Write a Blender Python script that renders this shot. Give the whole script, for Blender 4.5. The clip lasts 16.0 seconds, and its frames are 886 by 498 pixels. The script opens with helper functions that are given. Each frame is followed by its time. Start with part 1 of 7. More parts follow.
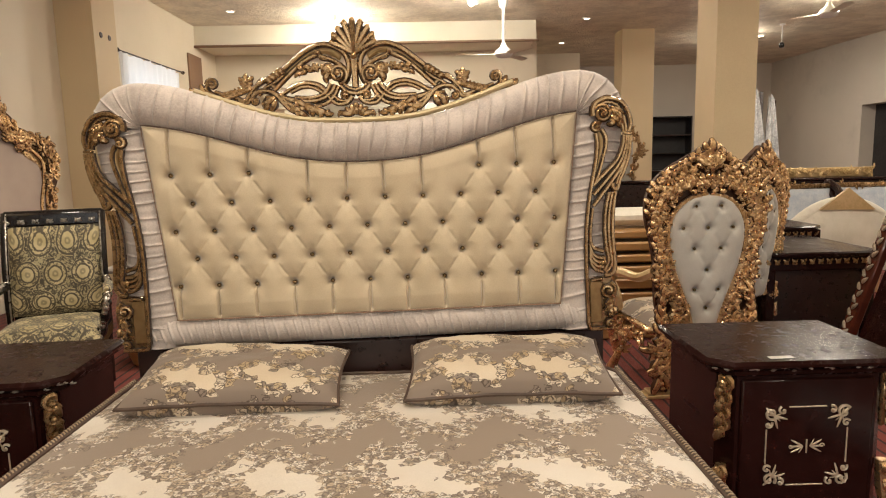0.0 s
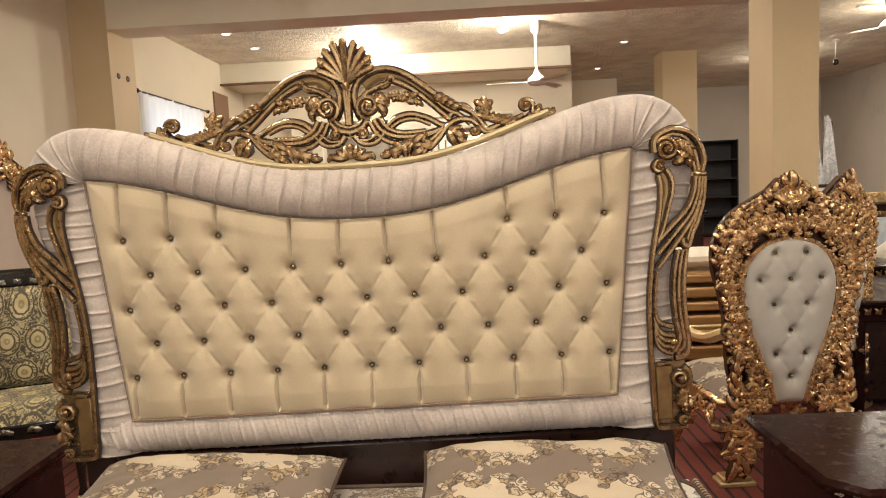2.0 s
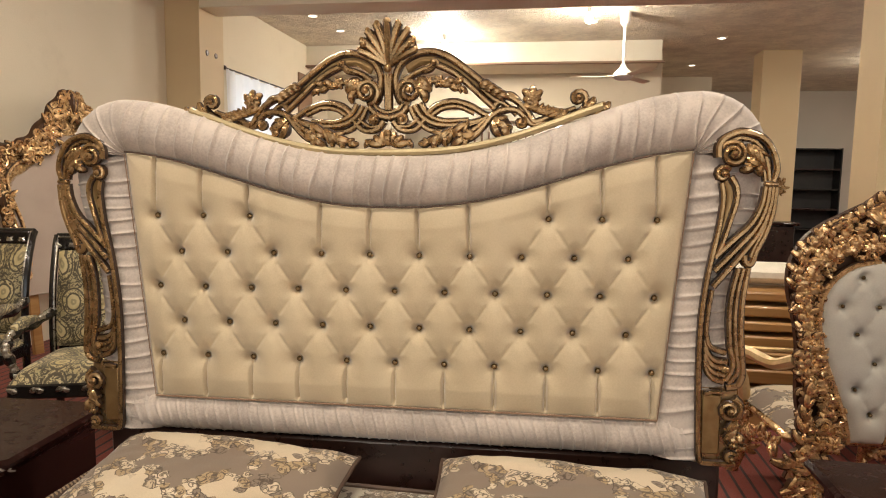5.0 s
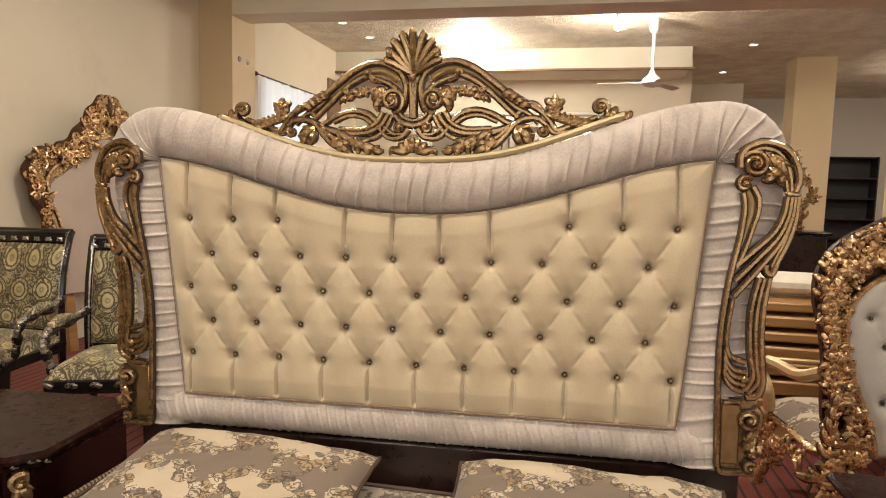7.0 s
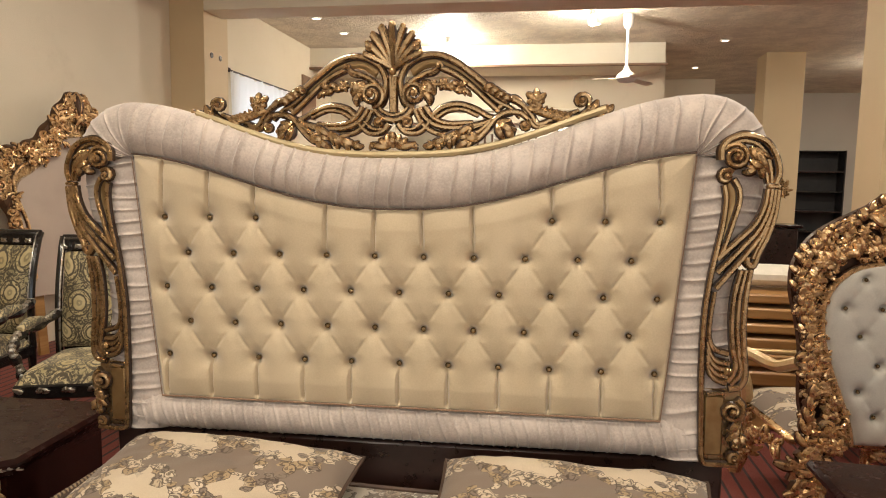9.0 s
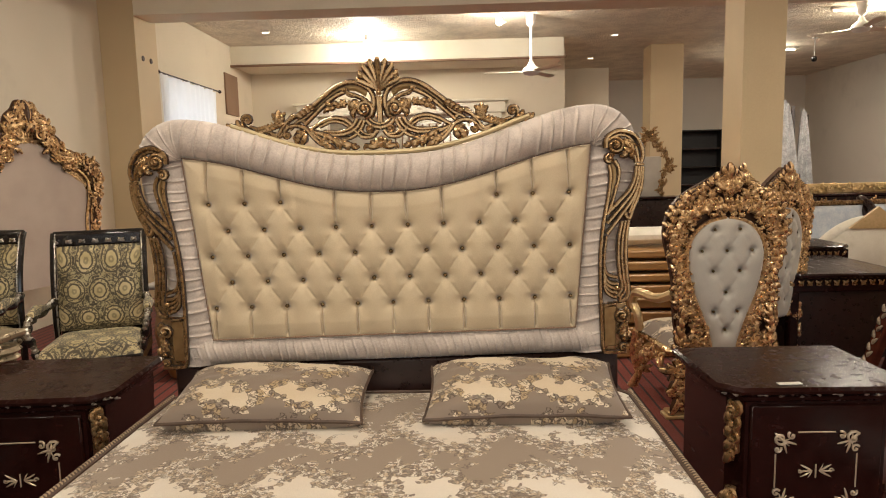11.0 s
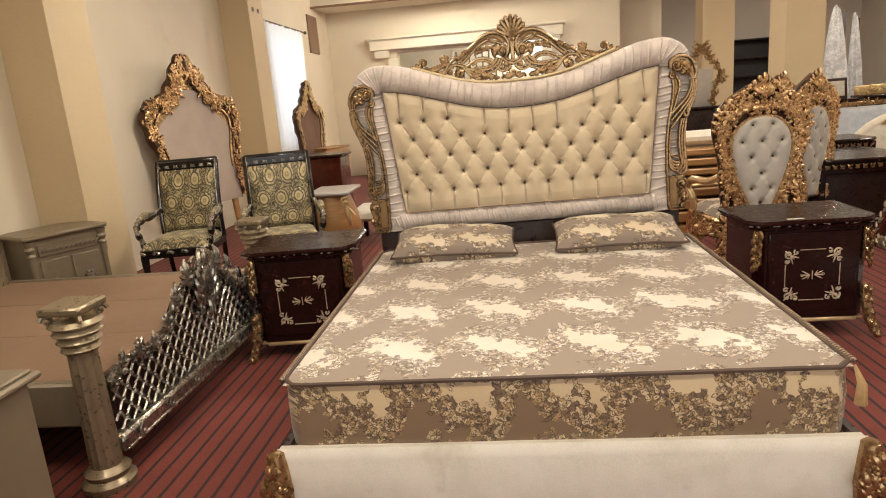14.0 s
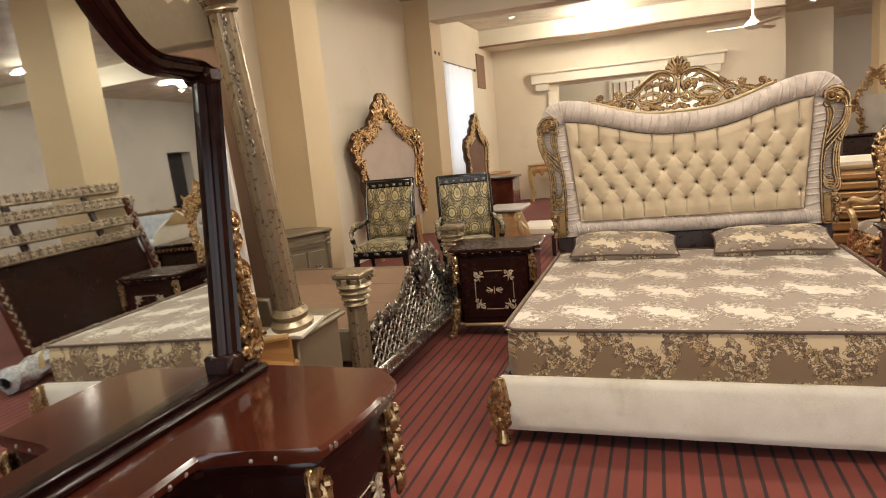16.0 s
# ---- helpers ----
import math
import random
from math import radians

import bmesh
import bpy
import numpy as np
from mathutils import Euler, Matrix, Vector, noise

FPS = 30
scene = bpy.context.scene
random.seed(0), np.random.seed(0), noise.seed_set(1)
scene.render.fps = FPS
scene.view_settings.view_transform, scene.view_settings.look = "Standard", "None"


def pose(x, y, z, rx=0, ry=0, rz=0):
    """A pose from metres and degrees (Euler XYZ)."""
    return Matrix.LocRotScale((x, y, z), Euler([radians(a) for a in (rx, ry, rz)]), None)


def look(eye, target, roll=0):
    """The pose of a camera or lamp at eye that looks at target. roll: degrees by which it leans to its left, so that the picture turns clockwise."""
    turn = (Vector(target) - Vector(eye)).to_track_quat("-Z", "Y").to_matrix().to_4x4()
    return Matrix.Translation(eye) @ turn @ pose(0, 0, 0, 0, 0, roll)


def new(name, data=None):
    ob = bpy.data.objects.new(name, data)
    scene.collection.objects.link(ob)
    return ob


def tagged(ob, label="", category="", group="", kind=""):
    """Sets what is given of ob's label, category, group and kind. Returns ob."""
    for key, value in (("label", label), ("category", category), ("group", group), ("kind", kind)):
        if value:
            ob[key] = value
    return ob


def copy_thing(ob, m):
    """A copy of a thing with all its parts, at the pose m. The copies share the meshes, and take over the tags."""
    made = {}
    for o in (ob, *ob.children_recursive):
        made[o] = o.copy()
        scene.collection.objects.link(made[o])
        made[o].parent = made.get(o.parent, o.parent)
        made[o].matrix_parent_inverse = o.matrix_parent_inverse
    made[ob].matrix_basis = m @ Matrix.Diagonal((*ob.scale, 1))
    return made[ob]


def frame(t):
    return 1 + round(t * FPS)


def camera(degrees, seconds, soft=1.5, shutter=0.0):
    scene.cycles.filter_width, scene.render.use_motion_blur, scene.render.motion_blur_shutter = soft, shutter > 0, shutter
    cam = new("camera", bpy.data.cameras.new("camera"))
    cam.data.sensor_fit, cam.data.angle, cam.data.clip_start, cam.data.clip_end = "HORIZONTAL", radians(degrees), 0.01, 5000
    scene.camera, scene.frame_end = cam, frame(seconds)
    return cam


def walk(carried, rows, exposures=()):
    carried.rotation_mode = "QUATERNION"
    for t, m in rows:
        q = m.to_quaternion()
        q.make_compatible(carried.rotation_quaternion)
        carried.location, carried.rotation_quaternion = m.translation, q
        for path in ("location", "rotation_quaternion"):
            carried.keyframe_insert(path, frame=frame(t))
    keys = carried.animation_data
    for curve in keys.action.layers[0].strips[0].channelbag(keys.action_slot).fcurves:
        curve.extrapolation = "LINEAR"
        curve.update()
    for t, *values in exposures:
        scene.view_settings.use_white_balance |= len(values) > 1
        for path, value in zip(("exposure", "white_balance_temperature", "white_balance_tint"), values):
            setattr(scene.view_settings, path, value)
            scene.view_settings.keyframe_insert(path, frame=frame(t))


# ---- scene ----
cam = camera(69.4, 16.0, soft=1.05)
PATH = [
    (0, (0.229, -2.428, 1.398), (0.261, -0.447, 1.123), -1.3),
    (0.5, (0.19, -2.298, 1.399), (0.162, -0.316, 1.132), -1.2),
    (1, (0.26, -2.11, 1.441), (0.029, -0.134, 1.24), -1.1),
    (1.5, (0.306, -1.994, 1.441), (0.067, -0.021, 1.226), -2.4),
    (2, (0.296, -1.877, 1.469), (0.215, 0.113, 1.288), -2.7),
    (2.5, (0.287, -1.764, 1.451), (0.115, 0.21, 1.179), -3.2),
    (3, (0.377, -1.688, 1.452), (0.023, 0.267, 1.224), -0.3),
    (3.5, (0.425, -1.702, 1.438), (0.031, 0.246, 1.211), -0.2),
    (3.7, (0.435, -1.697, 1.44), (0.093, 0.261, 1.214), -1.1),
    (6, (0.396, -1.79, 1.493), (0.03, 0.168, 1.315), 2.6),
    (6.5, (0.404, -1.792, 1.492), (-0.03, 0.154, 1.331), 2.0),
    (7, (0.43, -1.779, 1.481), (0.03, 0.171, 1.287), 1.5),
    (7.5, (0.423, -1.757, 1.465), (0.027, 0.188, 1.223), 2.5),
    (8, (0.427, -1.743, 1.46), (0.041, 0.2, 1.184), 2.0),
    (8.5, (0.429, -1.745, 1.474), (-0.01, 0.191, 1.237), 0.5),
    (9, (0.41, -1.763, 1.476), (0.082, 0.199, 1.274), 1.0),
    (9.2, (0.377, -1.825, 1.479), (0.057, 0.139, 1.284), 1.6),
    (11.3, (0.23, -2.681, 1.47), (0.223, -0.699, 1.201), -0.4),
    (11.5, (0.187, -2.781, 1.453), (0.205, -0.81, 1.115), 0.7),
    (12, (0.098, -3.1, 1.457), (0.113, -1.147, 1.029), -1.9),
    (12.5, (0.102, -3.395, 1.432), (0.089, -1.427, 1.076), 0.9),
    (13, (0.113, -3.623, 1.443), (-0.122, -1.684, 1.009), -1.1),
    (13.5, (0.028, -3.771, 1.443), (-0.139, -1.811, 1.084), -1.4),
    (14, (-0.111, -3.909, 1.478), (-0.329, -1.973, 1.025), -4.7),
    (14.5, (-0.069, -4.11, 1.505), (-0.324, -2.145, 1.234), -4.0),
    (15, (-0.065, -4.315, 1.488), (-0.594, -2.4, 1.261), -2.1),
    (15.5, (-0.149, -4.562, 1.488), (-0.782, -2.673, 1.311), -2.4),
    (16, (-0.197, -4.847, 1.486), (-0.844, -2.983, 1.159), -5.2),
]
EXPOSURE = [(0.0, -0.02), (1.0, 0.06), (3.5, 0.01), (9.0, 0.0), (11.5, -0.17), (12.0, 0.03), (12.5, -0.05), (13.0, 0.07), (13.5, 0.0), (14.0, 0.15), (15.0, -0.04), (16.0, 0.10)]
walk(cam, [(t, look(eye, target, roll)) for t, eye, target, roll in PATH], EXPOSURE)


# ---- world, lamps, exposure ----
world = bpy.data.worlds.new("sky")
scene.world = world
world.use_nodes = True
_sky = world.node_tree.nodes.new("ShaderNodeTexSky")
_sky.sky_type, _sky.sun_disc = "NISHITA", False
_sky.sun_elevation, _sky.sun_rotation = radians(40), radians(200)
world.node_tree.links.new(_sky.outputs[0], world.node_tree.nodes["Background"].inputs[0])
world.node_tree.nodes["Background"].inputs[1].default_value = 0.1

CEIL = 3.75
YR_FRONT = -8.0
WARM = (1.0, 0.905, 0.765)


def lamp(name, kind, place, power, colour=WARM, size=0.2, size_y=None, aim=None, angle=None):
    data = bpy.data.lights.new(name, kind)
    data.energy, data.color = power, colour
    if kind == "AREA":
        data.size = size
        if size_y:
            data.shape, data.size_y = "RECTANGLE", size_y
    else:
        data.shadow_soft_size = size
    if kind == "SPOT":
        data.spot_size, data.spot_blend = radians(angle or 100), 0.8
    ob = new(name, data)
    ob.matrix_world = look(place, aim or (place[0], place[1] + 0.001, 0))
    return tagged(ob, "", "", "", "structure")


# tube places are assumed; the one at (2.2, 2.2) is invented to light the room
TUBES = [(-1.6, -3.4, 1.25), (1.4, -3.4, 0.72), (0.0, -0.9, 1.0), (6.4, 7.4, 1.15), (4.6, -1.0, 1.0), (6.6, 4.0, 1.1), (6.3, 10.6, 1.3), (4.5, -5.6, 1.0), (-1.6, 1.9, 1.0), (2.2, 2.2, 1.0)]
for tx, ty, rel in TUBES:
    lamp("tube_light_glow", "AREA", (tx, ty, CEIL - 0.1), 48 * rel, WARM, 1.2, 0.12)
    # added fill lamp under each tube brightens ceiling and walls, more so at the back
    lamp("added_ceiling_fill", "POINT", (tx, ty, CEIL - 0.22), (38 if ty > 3 else 16) * rel, WARM, 0.12)
lamp("bulb_glow", "POINT", (-1.25, 8.3, 3.5), 135, WARM, 0.07)
lamp("bulb_glow", "POINT", (0.85, 6.84, 3.5), 140, WARM, 0.07)
lamp("annex_glow", "POINT", (0.56, 11.3, 2.42), 90, (0.95, 0.95, 0.92), 0.07)
lamp("shopfront_daylight", "AREA", (1.2, YR_FRONT + 0.06, 1.55), 85, (0.90, 0.95, 1.0), 5.6, 2.4, (1.2, 0, 1.45))
lamp("window_daylight", "AREA", (-4.05, 7.1, 1.95), 22, (0.86, 0.93, 1.0), 1.7, 1.8, (0, 7.1, 1.9))


# ---- materials ----
class Nodes:
    def __init__(self, name):
        self.m = bpy.data.materials.new(name)
        self.m.use_nodes = True
        self.t = self.m.node_tree
        self.b = self.t.nodes["Principled BSDF"]
        self.co = self.n("TexCoord").outputs["Object"]

    def n(self, kind, **props):
        nd = self.t.nodes.new("ShaderNode" + kind)
        for k, v in props.items():
            setattr(nd, k, v)
        return nd

    def wire(self, a, sock):
        if hasattr(a, "links"):
            self.t.links.new(a, sock)
        else:
            sock.default_value = a

    def math(self, op, a, b=0.0, c=0.0):
        nd = self.n("Math", operation=op)
        for v, s in zip((a, b, c), nd.inputs):
            self.wire(v, s)
        return nd.outputs[0]

    def noise(self, scale, detail=4.0, vec=None, rough=0.55, distort=0.0):
        nd = self.n("TexNoise")
        self.wire(vec or self.co, nd.inputs["Vector"])
        nd.inputs["Scale"].default_value, nd.inputs["Detail"].default_value = scale, detail
        nd.inputs["Roughness"].default_value, nd.inputs["Distortion"].default_value = rough, distort
        return nd.outputs[0]

    def ramp(self, fac, lo, hi, a=0.0, b=1.0):
        nd = self.n("MapRange")
        nd.interpolation_type = "SMOOTHSTEP"
        for s, v in zip(nd.inputs, (fac, lo, hi, a, b)):
            self.wire(v, s)
        return nd.outputs[0]

    def mix(self, fac, a, b, blend="MIX"):
        nd = self.n("Mix", data_type="RGBA", blend_type=blend)
        self.wire(fac, nd.inputs[0])
        for v, s in ((a, nd.inputs[6]), (b, nd.inputs[7])):
            self.wire((*v, 1.0) if isinstance(v, tuple) and len(v) == 3 else v, s)
        return nd.outputs[2]

    def bump(self, height, strength, distance=0.01):
        nd = self.n("Bump")
        nd.inputs["Strength"].default_value, nd.inputs["Distance"].default_value = strength, distance
        self.wire(height, nd.inputs["Height"])
        self.wire(nd.outputs[0], self.b.inputs["Normal"])

    def xyz(self):
        nd = self.n("SeparateXYZ")
        self.wire(self.co, nd.inputs[0])
        return nd.outputs

    def vec(self, x, y, z=0.0):
        nd = self.n("CombineXYZ")
        for v, s in zip((x, y, z), nd.inputs):
            self.wire(v, s)
        return nd.outputs[0]

    def set(self, colour=None, rough=None, metal=None, coat=None, sheen=None):
        for key, v in (("Base Color", colour), ("Roughness", rough), ("Metallic", metal), ("Coat Weight", coat), ("Sheen Weight", sheen)):
            if v is not None:
                self.wire((*v, 1.0) if isinstance(v, tuple) and len(v) == 3 else v, self.b.inputs[key])
        return self.m


def surface(name, c1, c2, big=2.0, small=40.0, rough=(0.4, 0.6), metal=0.0, bump=0.15, dist=0.004, coat=0.0, sheen=0.0, stretch=None, grime=None):
    """Two colours mixed by a coarse and a fine noise; roughness and relief follow the fine one."""
    k = Nodes(name)
    v = None
    if stretch:
        mp = k.n("Mapping")
        mp.inputs["Scale"].default_value = stretch
        k.wire(k.co, mp.inputs[0])
        v = mp.outputs[0]
    a, b = k.noise(big, 3, v), k.noise(small, 5, v)
    f = k.ramp(k.math("ADD", k.math("MULTIPLY", a, 0.6), k.math("MULTIPLY", b, 0.4)), 0.36, 0.64)
    col = k.mix(f, c1, c2)
    if grime:
        g = k.ramp(k.noise(big * 0.7 + 0.6, 6, None, 0.7), 0.55, 0.75, 0.0, 0.6)
        col = k.mix(g, col, grime)
    k.bump(b, bump, dist)
    return k.set(col, k.ramp(b, 0.3, 0.7, *rough), metal, coat, sheen)


def carved(name, light, dark, rough, scale=60.0, metal=0.85):
    """Leaf over a darker ground that shows through where it is rubbed, with fine chisel marks."""
    k = Nodes(name)
    f = k.ramp(k.math("ADD", k.math("MULTIPLY", k.noise(scale * 0.35, 3), 0.5), k.math("MULTIPLY", k.noise(scale * 1.6, 3), 0.5)), 0.36, 0.60)
    k.bump(k.noise(scale * 1.5, 4), 0.14, 0.003)
    return k.set(k.mix(f, dark, light), k.ramp(k.noise(scale * 0.6), 0.3, 0.7, rough - 0.06, rough + 0.12), metal)


ANTIQUE = surface("antique_gold", (0.30, 0.185, 0.085), (0.45, 0.295, 0.148), 12, 45, (0.22, 0.34), 0.85, 0.06, 0.002)
GOLDSATIN = surface("satin_gold_paint", (0.24, 0.145, 0.058), (0.33, 0.21, 0.09), 8, 50, (0.3, 0.45), 0.75, 0.1)
GOLDRAIL = surface("pale_gold_rail", (0.40, 0.31, 0.165), (0.48, 0.38, 0.21), 6, 60, (0.35, 0.5), 0.3, 0.06)
GOLD = carved("bright_gold_leaf", (0.82, 0.58, 0.32), (0.50, 0.31, 0.145), 0.27, 60, 0.9)
SILVER = carved("silver_leaf", (0.46, 0.42, 0.355), (0.17, 0.15, 0.122), 0.27, 60, 0.9)
# glaze browns; under the ribs they also colour in the shade of the recesses
GLAZE_SHADE = surface("brown_glaze_and_rib_shade", (0.030, 0.015, 0.008), (0.055, 0.028, 0.014), 6, 60, (0.35, 0.55), 0.2)
GLAZE_RED = surface("red_brown_glaze", (0.050, 0.021, 0.009), (0.095, 0.043, 0.018), 6, 60, (0.35, 0.55), 0.4)
GOLD_PAINT = surface("gold_paint", (0.56, 0.40, 0.19), (0.72, 0.54, 0.30), 5, 60, (0.3, 0.5), 0.6)
CHAMPAGNE = surface("champagne_paint", (0.235, 0.19, 0.128), (0.29, 0.235, 0.16), 2, 30, (0.35, 0.55), 0.35)
PILLARGILT = surface("rubbed_gilt_paint", (0.26, 0.205, 0.13), (0.34, 0.27, 0.175), 5, 40, (0.25, 0.45), 0.6, 0.2, 0.003)
MAHOGANY = surface("mahogany_lacquer", (0.011, 0.0028, 0.0022), (0.022, 0.0053, 0.0040), 2, 18, (0.16, 0.28), 0, 0.03, 0.002, 0.05, 0, (1, 0.15, 1))
MAHOGANY.node_tree.nodes["Principled BSDF"].inputs["Specular IOR Level"].default_value = 0.3
DUSTYTOP = surface("dusty_mahogany", (0.012, 0.0034, 0.0027), (0.022, 0.0062, 0.0046), 2.5, 30, (0.16, 0.30), 0, 0.03, 0.002)
DUSTYTOP.node_tree.nodes["Principled BSDF"].inputs["Specular IOR Level"].default_value = 0.12
MAHOGANY_RED = surface("red_mahogany_lacquer", (0.050, 0.011, 0.006), (0.090, 0.021, 0.010), 2, 14, (0.08, 0.18), 0, 0.03, 0.002, 0.15, 0, (1, 0.15, 1))
DARKWOOD = surface("dark_wood", (0.018, 0.008, 0.006), (0.035, 0.014, 0.01), 2, 25, (0.25, 0.4), 0, 0.08)
FRAMEWOOD = surface("near_black_mahogany", (0.015, 0.0045, 0.0032), (0.030, 0.0085, 0.0055), 2, 25, (0.14, 0.26), 0, 0.06)
FRAMEWOOD.node_tree.nodes["Principled BSDF"].inputs["Specular IOR Level"].default_value = 0.22
BLACK = surface("black_lacquer", (0.008, 0.007, 0.007), (0.018, 0.014, 0.012), 3, 30, (0.12, 0.25), 0, 0.05)
PLANK = surface("golden_wood", (0.31, 0.155, 0.052), (0.43, 0.24, 0.088), 2, 12, (0.3, 0.5), 0, 0.1, 0.002, 0.2, 0, (0.2, 1, 4))
BOARD = surface("brown_board", (0.22, 0.13, 0.078), (0.275, 0.17, 0.104), 1.5, 60, (0.55, 0.75), 0, 0.1)
WALL = surface("cream_wall_paint", (0.70, 0.62, 0.48), (0.76, 0.68, 0.54), 0.7, 90, (0.55, 0.75), 0, 0.05, 0.003, 0, 0, None, (0.60, 0.52, 0.40))
GREYWALL = surface("grey_wall_paint", (0.50, 0.46, 0.40), (0.57, 0.52, 0.45), 0.6, 90, (0.6, 0.8), 0, 0.05, 0.003, 0, 0, None, (0.42, 0.38, 0.33))
PILLAR = surface("tan_pillar_paint", (0.60, 0.47, 0.29), (0.66, 0.53, 0.33), 0.8, 80, (0.5, 0.7), 0, 0.05)
CEILING = surface("stippled_ceiling", (0.62, 0.54, 0.42), (0.86, 0.77, 0.61), 2.4, 22, (0.4, 0.6), 0, 1.0, 0.06)
TRIM = surface("cream_plaster", (0.78, 0.72, 0.58), (0.82, 0.77, 0.64), 2, 60, (0.5, 0.65))
WHITE = surface("white_enamel", (0.76, 0.74, 0.70), (0.82, 0.80, 0.76), 3, 50, (0.3, 0.45), 0, 0.03)
TUFT = surface("beige_velvet", (0.47, 0.37, 0.235), (0.55, 0.44, 0.29), 4, 220, (0.55, 0.8), 0, 0.25, 0.001, 0, 0.6)
RUCHED = surface("lilac_grey_velvet", (0.385, 0.320, 0.272), (0.56, 0.475, 0.408), 9, 150, (0.5, 0.75), 0, 0.25, 0.001, 0, 0.5)
CREAMFAB = surface("cream_velvet", (0.66, 0.60, 0.48), (0.77, 0.71, 0.60), 5, 160, (0.55, 0.8), 0, 0.25, 0.001, 0, 0.4, None, (0.52, 0.45, 0.34))
GREYFAB = surface("pale_grey_velvet", (0.46, 0.42, 0.36), (0.54, 0.50, 0.43), 5, 180, (0.5, 0.75), 0, 0.25, 0.001, 0, 0.4)
PALEGILT = surface("pale_gilt_inlay", (0.50, 0.40, 0.27), (0.66, 0.56, 0.42), 8, 90, (0.3, 0.5), 0.5)
BROWNCLOTH = surface("brown_cloth", (0.13, 0.065, 0.04), (0.18, 0.095, 0.06), 3, 120, (0.6, 0.8))
BRONZE = carved("dull_bronze", (0.46, 0.375, 0.27), (0.19, 0.14, 0.095), 0.4, 50, 0.6)
GREYTOP = surface("grey_stone_top", (0.36, 0.33, 0.29), (0.44, 0.40, 0.35), 4, 60, (0.3, 0.5))
BLUEFAB = surface("pale_blue_brocade", (0.40, 0.45, 0.52), (0.58, 0.60, 0.62), 9, 60, (0.45, 0.7), 0, 0.3, 0.002, 0, 0.3)
PIPING = surface("brown_piping", (0.06, 0.035, 0.022), (0.10, 0.06, 0.04), 8, 120, (0.5, 0.7))
# stud colour carries the dark of the button pit and a glint
STUD_PIT = surface("stud_with_pit_shade", (0.06, 0.035, 0.018), (0.34, 0.23, 0.11), 90, 400, (0.1, 0.25), 0.7)
ROPETAN = surface("tan_rope", (0.30, 0.215, 0.13), (0.42, 0.31, 0.20), 8, 160, (0.5, 0.7))
MAUVE = surface("mauve_backing_cloth", (0.44, 0.35, 0.29), (0.50, 0.41, 0.34), 3, 120, (0.7, 0.9))
PLASTIC = surface("clear_wrap", (0.36, 0.36, 0.37), (0.60, 0.60, 0.60), 9, 40, (0.15, 0.35), 0, 0.5, 0.006)
DARKGAP = surface("dark_recess", (0.012, 0.011, 0.012), (0.022, 0.02, 0.02), 2, 20, (0.5, 0.7))
PAPER = surface("printed_card", (0.55, 0.50, 0.42), (0.70, 0.66, 0.58), 20, 80, (0.5, 0.7))


def glow(name, colour, power):
    k = Nodes(name)
    k.b.inputs["Emission Color"].default_value = (*colour, 1)
    k.b.inputs["Emission Strength"].default_value = power
    return k.set(colour, 0.4)


LIT = glow("lit_diffuser", (1.0, 0.85, 0.62), 9)
BULB = glow("lit_bulb", (1.0, 0.87, 0.66), 40)
COLDBULB = glow("lit_cold_bulb", (0.86, 0.93, 1.0), 45)


def carpet():
    k = Nodes("striped_red_carpet")
    x, y, _ = k.xyz()
    wob = k.math("MULTIPLY", k.math("SUBTRACT", k.noise(3, 3), 0.5), 0.008)
    u = k.math("FRACT", k.math("DIVIDE", k.math("ADD", x, wob), 0.0765))
    line = k.math("MULTIPLY", k.ramp(u, 0.0, 0.05), k.ramp(u, 0.20, 0.25, 1.0, 0.0))
    red = k.mix(k.ramp(k.noise(1.3, 5), 0.35, 0.65), (0.152, 0.026, 0.015), (0.228, 0.043, 0.025))
    red = k.mix(k.ramp(k.noise(160, 3), 0.35, 0.7, 0.0, 0.5), red, (0.09, 0.014, 0.012))
    k.bump(k.math("ADD", k.noise(260, 2), k.math("MULTIPLY", line, -1.2)), 0.5, 0.004)
    return k.set(k.mix(line, red, (0.022, 0.008, 0.008)), 0.85, 0, 0, 0.05)


CARPET = carpet()


